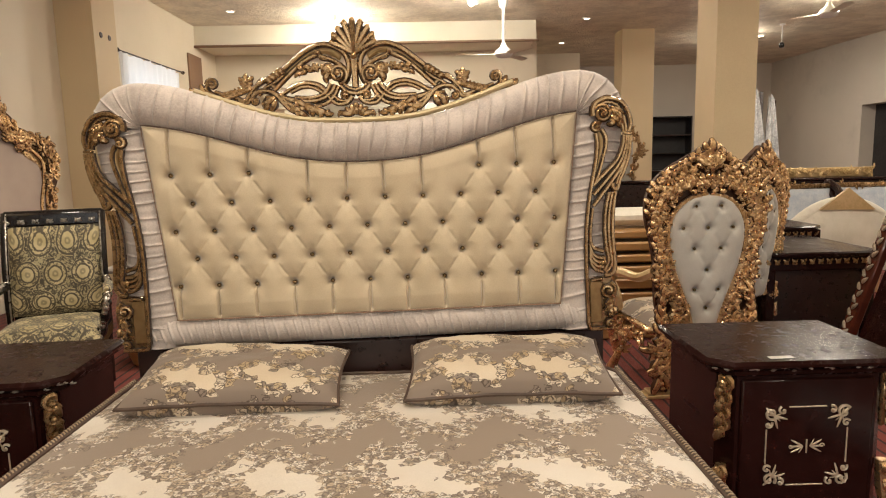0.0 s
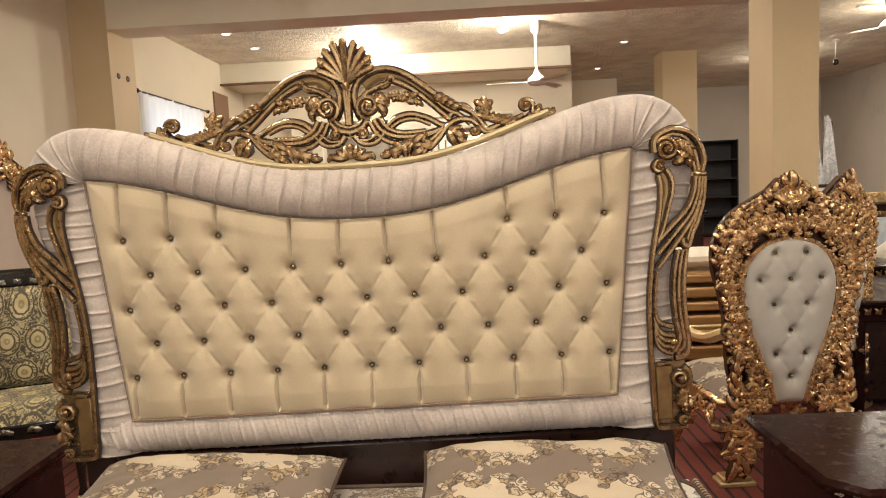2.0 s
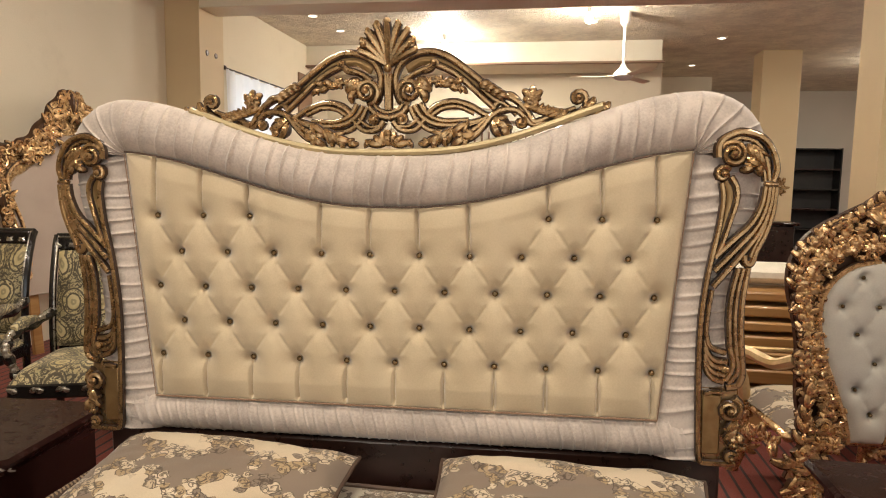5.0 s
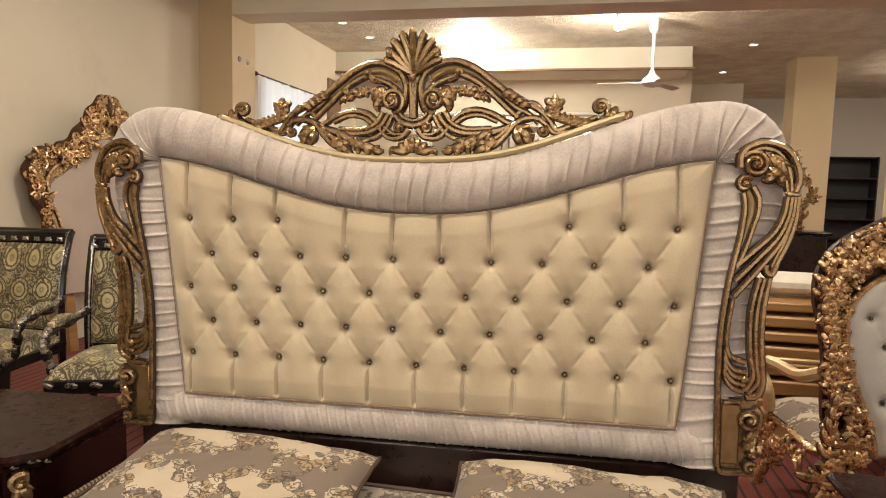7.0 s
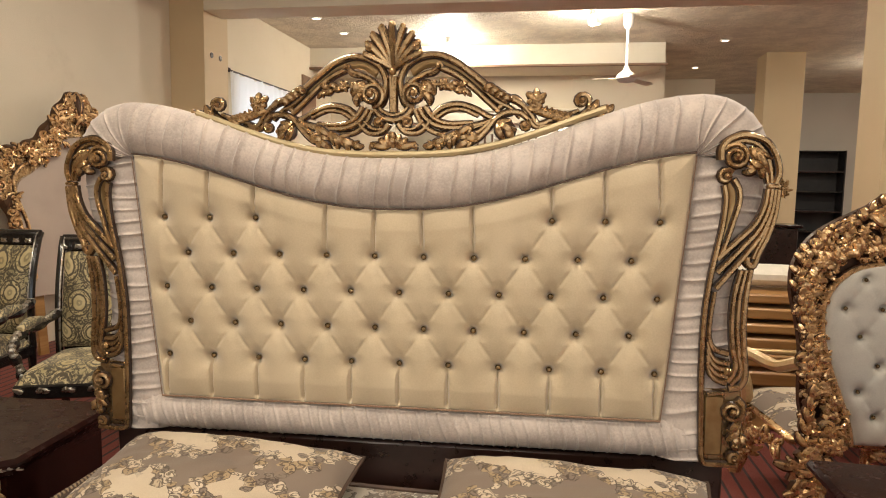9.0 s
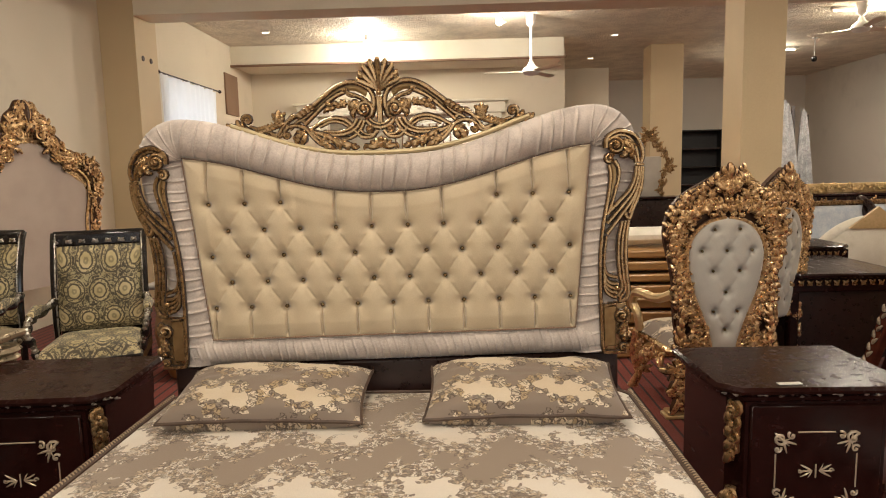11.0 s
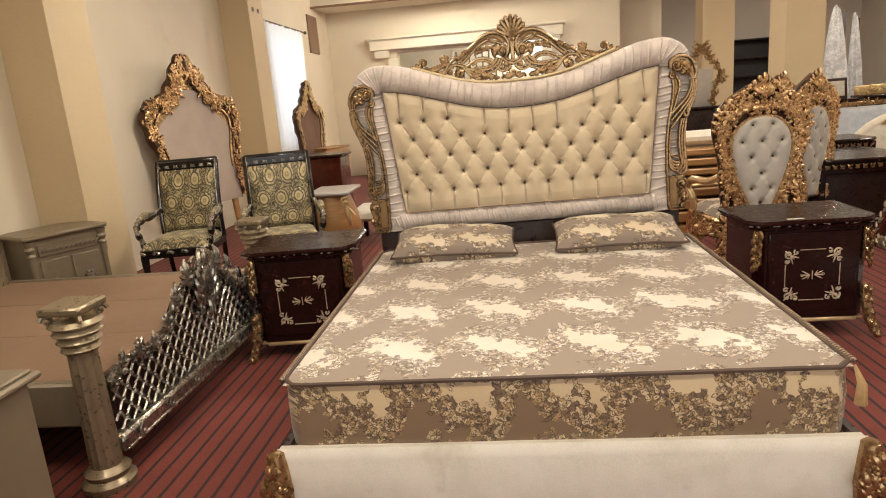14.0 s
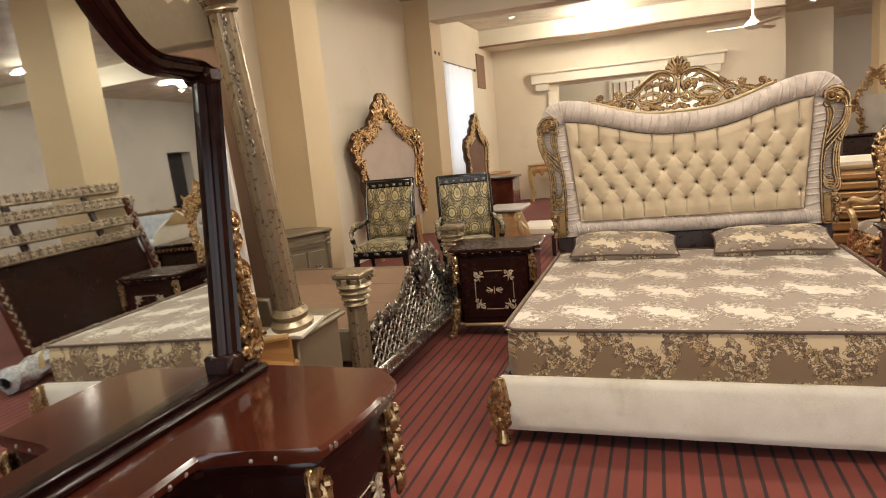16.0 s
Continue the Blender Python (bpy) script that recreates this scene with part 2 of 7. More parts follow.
def damask(name, taupe, cream, warm, ink, sx=0.37, sy=0.42, phase=0.35, border=False, lobe=46.0, fringe=0.62):
    """Staggered cream clouds on taupe; their rims break up into small leaf lobes with brown outlines."""
    k = Nodes(name)
    x, y, z = k.xyz()
    X, V = (k.math("ADD", x, y), z) if border else (x, k.math("ADD", y, z))
    flat = k.vec(X, V)

    def cloud(a, b):
        """Above zero inside the cream clouds."""
        ang = k.math("MULTIPLY", a, 6.2832 / sx)
        slope = k.math("ADD", k.math("MULTIPLY", k.math("SINE", ang), -0.13), k.math("MULTIPLY", k.math("SINE", k.math("MULTIPLY", ang, 2.0)), -0.065))
        turn = k.math("ADD", k.math("ADD", k.math("DIVIDE", b, sy), phase), slope)
        waist = k.math("POWER", k.math("MULTIPLY", k.math("ADD", k.math("COSINE", ang), 1.0), 0.5), 2.0)
        return k.math("SUBTRACT", k.math("ADD", k.math("COSINE", k.math("MULTIPLY", turn, 6.2832)), 0.22), k.math("MULTIPLY", waist, 0.9))

    # curling warp, so that the lobes bend like foliage
    w1 = k.math("MULTIPLY", k.math("SUBTRACT", k.noise(lobe * 0.62, 1, flat), 0.5), 1.7 / lobe)
    w2 = k.math("MULTIPLY", k.math("SUBTRACT", k.noise(lobe * 0.62, 1, k.vec(k.math("ADD", V, 3.7), X)), 0.5), 1.7 / lobe)
    bent = k.vec(k.math("ADD", X, w1), k.math("ADD", V, w2))
    pieces = []
    for feature in ("F1", "DISTANCE_TO_EDGE"):
        vor = k.n("TexVoronoi", voronoi_dimensions="2D", feature=feature)
        vor.inputs["Scale"].default_value, vor.inputs["Randomness"].default_value = lobe, 1.0
        k.wire(bent, vor.inputs["Vector"])
        pieces.append(vor)
    px, py, _ = k.n("SeparateXYZ").outputs
    k.wire(pieces[0].outputs["Position"], px.node.inputs[0])
    rnd = k.n("SeparateXYZ").outputs
    k.wire(pieces[0].outputs["Color"], rnd[0].node.inputs[0])
    wide = k.math("SUBTRACT", k.noise(17, 2, pieces[0].outputs["Position"]), 0.505)
    seat = k.math("ADD", cloud(px, py), k.math("MULTIPLY", wide, 3.0))
    light = k.ramp(seat, -0.02, 0.02)
    rim = k.math("MULTIPLY", k.ramp(seat, -fringe, -fringe + 0.05), k.ramp(seat, fringe, fringe + 0.05, 1.0, 0.0))
    line = k.ramp(pieces[1].outputs["Distance"], 0.06, 0.20, 1.0, 0.0)
    # a curled vein inside each lobe
    arc = k.math("ARCTAN2", k.math("SUBTRACT", V, py), k.math("SUBTRACT", X, px))
    curl = k.math("SINE", k.math("ADD", k.math("MULTIPLY", pieces[0].outputs["Distance"], 11.0), k.math("ADD", arc, k.math("MULTIPLY", rnd[1], 6.3))))
    vein = k.math("MULTIPLY", k.ramp(curl, 0.45, 0.72), k.ramp(pieces[1].outputs["Distance"], 0.02, 0.06))
    broken = k.ramp(k.noise(lobe * 1.1, 2, flat), 0.43, 0.53)
    lines = k.math("MULTIPLY", rim, k.math("MAXIMUM", k.math("MULTIPLY", line, broken), k.math("MULTIPLY", vein, 0.85)))
    tone = k.mix(k.ramp(rnd[0], 0.30, 0.34), taupe, k.mix(k.ramp(rnd[2], 0.45, 0.55), cream, warm))
    col = k.mix(light, taupe, cream)
    col = k.mix(k.math("MULTIPLY", k.ramp(k.noise(3, 3), 0.35, 0.65, 0.0, 0.3), light), col, warm)
    col = k.mix(rim, col, tone)
    col = k.mix(k.math("MULTIPLY", lines, 0.95), col, ink)
    weave = k.noise(420, 2)
    col = k.mix(k.ramp(weave, 0.3, 0.7, 0.0, 0.15), col, (0.2, 0.15, 0.11))
    k.bump(k.math("ADD", weave, k.math("MULTIPLY", lines, 0.8)), 0.3, 0.002)
    return k.set(col, k.ramp(light, 0, 1, 0.68, 0.48), 0, 0, 0.2)


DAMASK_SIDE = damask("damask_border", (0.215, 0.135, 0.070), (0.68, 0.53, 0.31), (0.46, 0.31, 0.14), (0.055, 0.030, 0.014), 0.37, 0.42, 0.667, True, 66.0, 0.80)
DAMASK = damask("damask_ticking", (0.285, 0.218, 0.163), (0.77, 0.70, 0.60), (0.55, 0.43, 0.30), (0.085, 0.053, 0.033), 0.37, 0.42, 0.35, False, 72.0, 0.70)
DAMASK_PILLOW = damask("damask_pillow", (0.215, 0.162, 0.12), (0.66, 0.55, 0.40), (0.42, 0.30, 0.165), (0.06, 0.035, 0.02), 0.30, 0.24, 0.2, False, 46.0, 0.62)


def medallion():
    k = Nodes("medallion_tapestry")
    x, y, z = k.xyz()
    v = k.math("SUBTRACT", z, y)
    n = k.math("SUBTRACT", k.noise(45, 3), 0.5)

    def cell(a, off):
        return k.math("SUBTRACT", k.math("FRACT", k.math("ADD", k.math("DIVIDE", a, 0.15), off)), 0.5)
    rows = k.math("FLOOR", k.math("DIVIDE", v, 0.15))
    shift = k.math("MULTIPLY", k.math("FRACT", k.math("MULTIPLY", rows, 0.5)), 1.0)
    cx, cy = cell(x, shift), cell(v, 0.0)
    d = k.math("ADD", k.math("SQRT", k.math("ADD", k.math("MULTIPLY", cx, cx), k.math("MULTIPLY", cy, cy))), k.math("MULTIPLY", n, 0.09))
    r1 = k.math("MULTIPLY", k.ramp(d, 0.21, 0.24), k.ramp(d, 0.27, 0.30, 1.0, 0.0))
    r2 = k.math("MULTIPLY", k.ramp(d, 0.36, 0.39), k.ramp(d, 0.42, 0.45, 1.0, 0.0))
    out = k.ramp(d, 0.44, 0.47)
    scrib = k.math("MULTIPLY", out, k.ramp(k.math("ABSOLUTE", k.math("SUBTRACT", k.noise(26, 2, None, 0.5, 0.6), 0.5)), 0.03, 0.07, 1.0, 0.0))
    dot = k.math("MULTIPLY", k.ramp(d, 0.02, 0.05), k.ramp(d, 0.09, 0.13, 1.0, 0.0))
    ink = k.math("MINIMUM", k.math("ADD", k.math("ADD", r1, r2), k.math("ADD", scrib, k.math("MULTIPLY", dot, 0.5))), 1.0)
    swirl = k.ramp(k.math("ABSOLUTE", k.math("SUBTRACT", k.noise(34, 2, None, 0.5, 1.2), 0.5)), 0.02, 0.06, 1.0, 0.0)
    ink = k.math("MAXIMUM", ink, k.math("MULTIPLY", swirl, k.ramp(d, 0.24, 0.30)))
    base = k.mix(k.ramp(k.noise(8), 0.35, 0.65), (0.44, 0.35, 0.17), (0.60, 0.50, 0.28))
    base = k.mix(k.math("MULTIPLY", out, 0.35), base, (0.10, 0.09, 0.05))
    k.bump(k.noise(300, 2), 0.2, 0.002)
    return k.set(k.mix(k.math("MULTIPLY", ink, 0.92), base, (0.032, 0.024, 0.014)), 0.6, 0, 0, 0.15)


MEDALLION = medallion()


def mirror_glass():
    k = Nodes("mirror_silvering")
    k.b.inputs["Metallic"].default_value = 1.0
    k.b.inputs["Roughness"].default_value = 0.02
    return k.set((0.72, 0.77, 0.78))


MIRROR = mirror_glass()


def sheer():
    k = Nodes("sheer_curtain")
    k.b.inputs["Transmission Weight"].default_value = 0.0
    tr, mx = k.n("BsdfTranslucent"), k.n("MixShader")
    tr.inputs[0].default_value = (0.92, 0.94, 0.96, 1)
    k.t.links.new(k.b.outputs[0], mx.inputs[1])
    k.t.links.new(tr.outputs[0], mx.inputs[2])
    mx.inputs[0].default_value = 0.32
    k.t.links.new(mx.outputs[0], k.t.nodes["Material Output"].inputs[0])
    k.bump(k.noise(200, 2), 0.1, 0.002)
    return k.set((0.86, 0.87, 0.88), 0.8)


SHEER = sheer()


# ---- mesh kit ----
class Geo:
    """Collects vertices and faces of one mesh."""

    def __init__(self):
        self.v, self.f = [], []

    def add(self, verts, faces):
        o = len(self.v)
        self.v.extend(tuple(p) for p in verts)
        self.f.extend(tuple(i + o for i in q) for q in faces)
        return self

    def move(self, m):
        self.v = [tuple(m @ Vector(p)) for p in self.v]
        return self

    def join(self, other, m=None):
        return self.add([tuple(m @ Vector(p)) for p in other.v] if m else other.v, other.f)

    def mirror(self):
        return self.add([(-x, y, z) for x, y, z in self.v], [tuple(reversed(q)) for q in list(self.f)])

    def box(self, c, s, b=0.006):
        """Box of centre c and size s with chamfered edges."""
        h = [e / 2 for e in s]
        b = min(b, *[0.45 * e for e in s])
        P, F = {}, []
        for i, (x, y, z) in enumerate([(x, y, z) for x in (-1, 1) for y in (-1, 1) for z in (-1, 1)]):
            for ax in range(3):
                q = [sg * (hh - (0 if a == ax else b)) for a, (sg, hh) in enumerate(zip((x, y, z), h))]
                P[(x, y, z, ax)] = (len(P), tuple(c[a] + q[a] for a in range(3)))
        vs = [p for _, p in sorted(P.values())]
        ix = {k: v[0] for k, v in P.items()}
        ring = [(-1, -1), (1, -1), (1, 1), (-1, 1)]
        for ax in range(3):
            o = [a for a in range(3) if a != ax]
            for s1 in (-1, 1):
                q = []
                for r in ring:
                    key = [0, 0, 0]
                    key[ax], key[o[0]], key[o[1]] = s1, r[0], r[1]
                    q.append(ix[(*key, ax)])
                F.append(q if (s1 > 0) == (ax != 1) else q[::-1])
            for r in ring:
                lo, hi = [0, 0, 0], [0, 0, 0]
                lo[ax], hi[ax] = -1, 1
                lo[o[0]] = hi[o[0]] = r[0]
                lo[o[1]] = hi[o[1]] = r[1]
                q = [ix[(*lo, o[0])], ix[(*hi, o[0])], ix[(*hi, o[1])], ix[(*lo, o[1])]]
                F.append(q)
        for x in (-1, 1):
            for y in (-1, 1):
                for z in (-1, 1):
                    F.append([ix[(x, y, z, 0)], ix[(x, y, z, 1)], ix[(x, y, z, 2)]])
        return self.add(vs, F)

    def tube(self, pts, rad, seg=6, flat=1.0, loop=False):
        """Round bar along pts; rad is one radius or one for each point; flat squeezes it along y."""
        P = [Vector(p) for p in pts]
        n = len(P)
        R = rad if isinstance(rad, (list, tuple)) else [rad] * n
        vs, fs, up = [], [], None
        for i, p in enumerate(P):
            t = (P[(i + 1) % n] - P[i - 1]) if loop else (P[min(i + 1, n - 1)] - P[max(i - 1, 0)])
            if t.length < 1e-9:
                t = Vector((0, 0, 1))
            t.normalize()
            if up is None:
                up = t.cross(Vector((0, 1, 0)))
                if up.length < 0.1:
                    up = t.cross(Vector((1, 0, 0)))
            up = up - t * up.dot(t)
            if up.length < 1e-6:
                up = t.orthogonal()
            up.normalize()
            w = t.cross(up)
            for j in range(seg):
                a = 2 * math.pi * j / seg
                d = up * math.cos(a) * R[i] + w * math.sin(a) * R[i]
                vs.append((p.x + d.x, p.y + d.y * flat, p.z + d.z))
        for i in range(n if loop else n - 1):
            k = (i + 1) % n
            for j in range(seg):
                m = (j + 1) % seg
                fs.append((i * seg + j, i * seg + m, k * seg + m, k * seg + j))
        if not loop:
            fs.append(tuple(reversed(range(seg))))
            fs.append(tuple(range((n - 1) * seg, n * seg)))
        return self.add(vs, fs)

    def lathe(self, prof, seg=16, at=(0, 0, 0), sx=1.0, sy=1.0, flutes=0, depth=0.0):
        vs, fs = [], []
        for r, z in prof:
            for j in range(seg):
                a = 2 * math.pi * j / seg
                q = r * (1 - depth * (j % 2)) if flutes else r
                vs.append((at[0] + q * sx * math.cos(a), at[1] + q * sy * math.sin(a), at[2] + z))
        for i in range(len(prof) - 1):
            for j in range(seg):
                m = (j + 1) % seg
                fs.append((i * seg + j, i * seg + m, (i + 1) * seg + m, (i + 1) * seg + j))
        fs.append(tuple(reversed(range(seg))))
        fs.append(tuple(range((len(prof) - 1) * seg, len(prof) * seg)))
        return self.add(vs, fs)

    def ball(self, c, r, seg=6, rings=4, sy=1.0):
        return self.lathe([(r * math.sin(math.pi * i / rings) + 1e-4, -r * math.cos(math.pi * i / rings)) for i in range(rings + 1)], seg, c, 1, sy)

    def sheet(self, nu, nv, fn, closed=False):
        """Grid of points fn(u, v) with u and v from 0 to 1."""
        vs = [fn(i / (nu if closed else nu - 1), j / (nv - 1)) for i in range(nu) for j in range(nv)]
        fs = [(i * nv + j, ((i + 1) % nu) * nv + j, ((i + 1) % nu) * nv + j + 1, i * nv + j + 1) for i in range(nu if closed else nu - 1) for j in range(nv - 1)]
        return self.add(vs, fs)

    def scroll(self, c, r, a0, turns, w, y=0.0, hand=1, rise=0.02, seg=5, n=None):
        """Volute in the x-z plane: from radius r into its eye, thinning and rising to the front."""
        n = n or max(8, int(11 * abs(turns)))
        pts, rad = [], []
        for i in range(n):
            s = i / (n - 1)
            a = a0 + hand * 2 * math.pi * turns * s
            q = r * (1 - 0.86 * s)
            pts.append((c[0] + q * math.cos(a), y - rise * s, c[1] + q * math.sin(a)))
            rad.append(w * (1 - 0.45 * s))
        self.tube(pts, rad, seg)
        return self.ball((c[0], y - rise, c[1]), w * 1.1, 6, 4)

    def leaf(self, p, a, length, width, y=0.0, lift=0.02, curl=0.0):
        """Carved lobe in the x-z plane from p towards angle a, swelling and curling, with a smaller side lobe."""
        for ln, wd, da, cu in ((length, width, 0.0, curl), (length * 0.62, width * 0.6, 0.55 if curl >= 0 else -0.55, curl)):
            pts, rad = [], []
            for i in range(6):
                s = i / 5
                b = a + da + cu * 1.3 * s
                pts.append((p[0] + ln * s * math.cos(b), y - lift * 0.7 * math.sin(math.pi * (0.15 + 0.7 * s)), p[1] + ln * s * math.sin(b)))
                rad.append(wd * (0.12 + 0.30 * math.sin(math.pi * min(1.0, 0.1 + 0.85 * s))))
            self.tube(pts, rad, 6, 0.8)
        return self

    def flower(self, c, r, y=0.0, petals=6):
        for i in range(petals):
            self.leaf(c, 2 * math.pi * i / petals, r, r * 0.8, y, r * 0.4)
        return self.ball((c[0], y - r * 0.4, c[1]), r * 0.3, 6, 4)


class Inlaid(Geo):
    """A carving whose raised ribs lie on a wider dark ground: glaze, plus shade drawn beside each rib."""

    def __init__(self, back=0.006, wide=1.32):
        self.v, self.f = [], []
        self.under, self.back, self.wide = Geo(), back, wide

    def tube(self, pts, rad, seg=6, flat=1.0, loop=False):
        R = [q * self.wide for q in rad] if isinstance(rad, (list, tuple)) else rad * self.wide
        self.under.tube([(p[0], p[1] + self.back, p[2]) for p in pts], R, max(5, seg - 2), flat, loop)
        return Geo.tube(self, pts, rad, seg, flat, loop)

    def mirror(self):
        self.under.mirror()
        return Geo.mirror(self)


def bez(*ctrl, n=12):
    """Smooth curve through the given points (Catmull-Rom)."""
    P = [Vector((*p, 0)[:3]) for p in ctrl]
    P = [2 * P[0] - P[1]] + P + [2 * P[-1] - P[-2]]
    out = []
    for i in range(1, len(P) - 2):
        for j in range(n):
            t = j / n
            a, b, c, d = P[i - 1:i + 3]
            out.append(0.5 * (2 * b + (c - a) * t + (2 * a - 5 * b + 4 * c - d) * t * t + (3 * b - a - 3 * c + d) * t ** 3))
    out.append(P[-2])
    return out


def part(name, geo, mat, parent=None, label="", smooth=38, sub=None):
    """Links a Geo as one mesh object under a thing or a part."""
    me = bpy.data.meshes.new(name)
    me.from_pydata(geo.v, [], geo.f)
    bm = bmesh.new()
    bm.from_mesh(me)
    bmesh.ops.recalc_face_normals(bm, faces=bm.faces)
    bm.to_mesh(me)
    bm.free()
    me.materials.append(mat)
    if smooth:
        me.shade_smooth()
        me.set_sharp_from_angle(angle=radians(smooth))
    ob = new(name, me)
    ob.parent = parent
    return tagged(ob, label, "", "", "stuff" if name.endswith("_carving") else "")


def thing(name, label, category, m=None, group="", kind=""):
    ob = new(name)
    ob.empty_display_size = 0.1
    if m is not None:
        ob.matrix_world = m
    return tagged(ob, label, category, group, kind)


def solid(name, geo, mat, label="", category="", kind="structure", group="", smooth=38, m=None):
    ob = part(name, geo, mat, None, "", smooth)
    if m is not None:
        ob.matrix_world = m
    return tagged(ob, label, category, group, kind)


def block(name, lo, hi, mat, label="", category="", kind="structure", b=0.004):
    return solid(name, Geo().box([(p + q) / 2 for p, q in zip(lo, hi)], [q - p for p, q in zip(lo, hi)], b), mat, label, category, kind)


def carve(g, path, width, count, seed, size=0.06, y=0.0, thick=0.011):
    """Scatter volutes, leaves and flowers in pairs along a path of (x, z) points, as on a carved frame."""
    rnd = random.Random(seed)
    n = len(path)
    for i in range(count):
        s = (i + 0.5 * rnd.random()) / count * (n - 1)
        k = min(int(s), n - 2)
        p = path[k].lerp(path[k + 1], s - k)
        t = (path[k + 1] - path[k])
        t = t.normalized() if t.length > 1e-9 else Vector((1, 0, 0))
        nrm = Vector((-t.y, t.x, 0))
        o = p + nrm * width * (rnd.random() - 0.5)
        a = math.atan2(t.y, t.x)
        q = rnd.random()
        sz = size * (0.65 + 0.6 * rnd.random())
        yy = y - 0.012 * rnd.random()
        if q < 0.58:
            g.scroll((o.x, o.y), sz * 0.5, a + rnd.uniform(-1.6, 1.6), rnd.uniform(1.0, 1.5), thick * rnd.uniform(0.7, 1.1), yy, rnd.choice((-1, 1)), 0.018)
        elif q < 0.9:
            g.leaf((o.x, o.y), a + rnd.choice((-1, 1)) * rnd.uniform(0.3, 1.5), sz * 1.2, sz * 0.55, yy, 0.025, rnd.uniform(-0.5, 0.5))
        else:
            g.flower((o.x, o.y), sz * 0.42, yy - 0.01)
    return g


# ---- structure ----
XL, XB, XR, YB, YF, YR = -4.0, -3.75, 9.3, 10.0, 14.8, -8.0
block("floor", (-4.3, -8.3, -0.2), (9.6, 15.1, 0.0), CARPET, "red carpet with thin dark stripes", "floor")
block("ceiling", (-4.3, -8.3, CEIL), (9.6, 15.1, CEIL + 0.2), CEILING, "stippled cream ceiling", "ceiling")
block("wall_left_front", (XL - 0.2, YR, 0), (XL, 5.3, CEIL), WALL, "cream painted wall", "wall")
# back bay of the left wall, with the window opening left free
W0, W1, WZ0, WZ1 = 6.2, 8.0, 0.95, 2.88
g = Geo()
for lo, hi in (((5.3, 0), (W0, CEIL)), ((W1, 0), (YB, CEIL)), ((W0, 0), (W1, WZ0)), ((W0, WZ1), (W1, CEIL))):
    g.box((XB - 0.2, (lo[0] + hi[0]) / 2, (lo[1] + hi[1]) / 2), (0.4, hi[0] - lo[0], hi[1] - lo[1]), 0.001)
solid("wall_left_back", g, WALL, "cream painted wall with a window", "wall")
block("pilaster_1", (XL, 5.2, 0), (-3.57, 5.75, CEIL), PILLAR, "tan painted wall pilaster", "pilaster")
block("pilaster_2", (XL, 0.97, 0), (-3.57, 1.5, CEIL), PILLAR, "tan painted wall pilaster", "pilaster")
block("pilaster_3", (XL, -3.6, 0), (-3.57, -3.05, CEIL), PILLAR, "tan painted wall pilaster", "pilaster")
# back wall with a wide framed opening into a lit annex
OX0, OX1, OZ = -2.3, 0.70, 2.52
g = Geo()
for x0, x1, z0, z1 in ((-4.2, OX0, 0, CEIL), (OX1, 2.28, 0, CEIL), (OX0, OX1, OZ, CEIL)):
    g.box(((x0 + x1) / 2, YB + 0.12, (z0 + z1) / 2), (x1 - x0, 0.24, z1 - z0), 0.001)
solid("wall_back", g, WALL, "cream painted wall with a wide opening", "wall")
g = Geo().box((-0.86, YB - 0.08, 2.68), (4.0, 0.16, 0.22), 0.015).box((-0.86, YB - 0.11, 2.805), (4.1, 0.22, 0.05), 0.012)
for sx in (-2.62, 0.92):
    g.box((sx, YB - 0.07, 2.50), (0.30, 0.14, 0.16), 0.012)
for sx in (-2.40, 0.80):
    g.box((sx, YB - 0.05, 1.2), (0.2, 0.10, 2.4), 0.01)
solid("trim_opening", g, TRIM, "cream plaster hood over an opening", "trim")
block("wall_annex", (-4.0, 12.6, 0), (2.28, 12.8, CEIL), TRIM, "bright cream wall", "wall")
block("wall_annex_left", (-4.2, YB + 0.24, 0), (-4.0, 12.8, CEIL), TRIM, "bright cream wall", "wall")
block("wall_return", (2.10, YB + 0.24, 0), (2.28, 12.8, CEIL), WALL, "cream wall return", "wall")
block("wall_far_left", (2.28, 12.6, 0), (3.7, 12.8, CEIL), WALL, "cream painted wall", "wall")
block("wall_far_side", (3.5, 12.8, 0), (3.7, YF, CEIL), WALL, "cream painted wall", "wall")
block("wall_far", (3.5, YF, 0), (9.5, YF + 0.2, CEIL), GREYWALL, "grey painted wall", "wall")
D0, D1, DZ = 10.1, 11.1, 2.35
g = Geo()
for y0, y1, z0, z1 in ((YR, D0, 0, CEIL), (D1, YF, 0, CEIL), (D0, D1, DZ, CEIL)):
    g.box((XR + 0.15, (y0 + y1) / 2, (z0 + z1) / 2), (0.3, y1 - y0, z1 - z0), 0.001)
solid("wall_right", g, GREYWALL, "grey painted wall with a doorway", "wall")
# flat near-black sheet closes the opening in place of unlit depth
block("door_recess", (XR + 0.3, D0 - 0.2, 0), (XR + 0.4, D1 + 0.2, DZ + 0.2), DARKGAP, "near-black sheet standing for the unlit space beyond a doorway", "doorway")
g = Geo()
for x0, x1, z0, z1 in ((-4.2, -1.6, 0, CEIL), (4.0, 9.5, 0, CEIL), (-1.6, 4.0, 0, 0.3), (-1.6, 4.0, 2.8, CEIL)):
    g.box(((x0 + x1) / 2, YR - 0.1, (z0 + z1) / 2), (x1 - x0, 0.2, z1 - z0), 0.001)
solid("wall_behind", g, WALL, "cream painted wall with a shop window", "wall")
sw3 = thing("window_3", "wide daylit shop window", "window", kind="structure")
g = Geo()
for x in (-1.57, 0.27, 2.13, 3.97):
    g.box((x, YR - 0.1, 1.55), (0.06, 0.06, 2.5), 0.005)
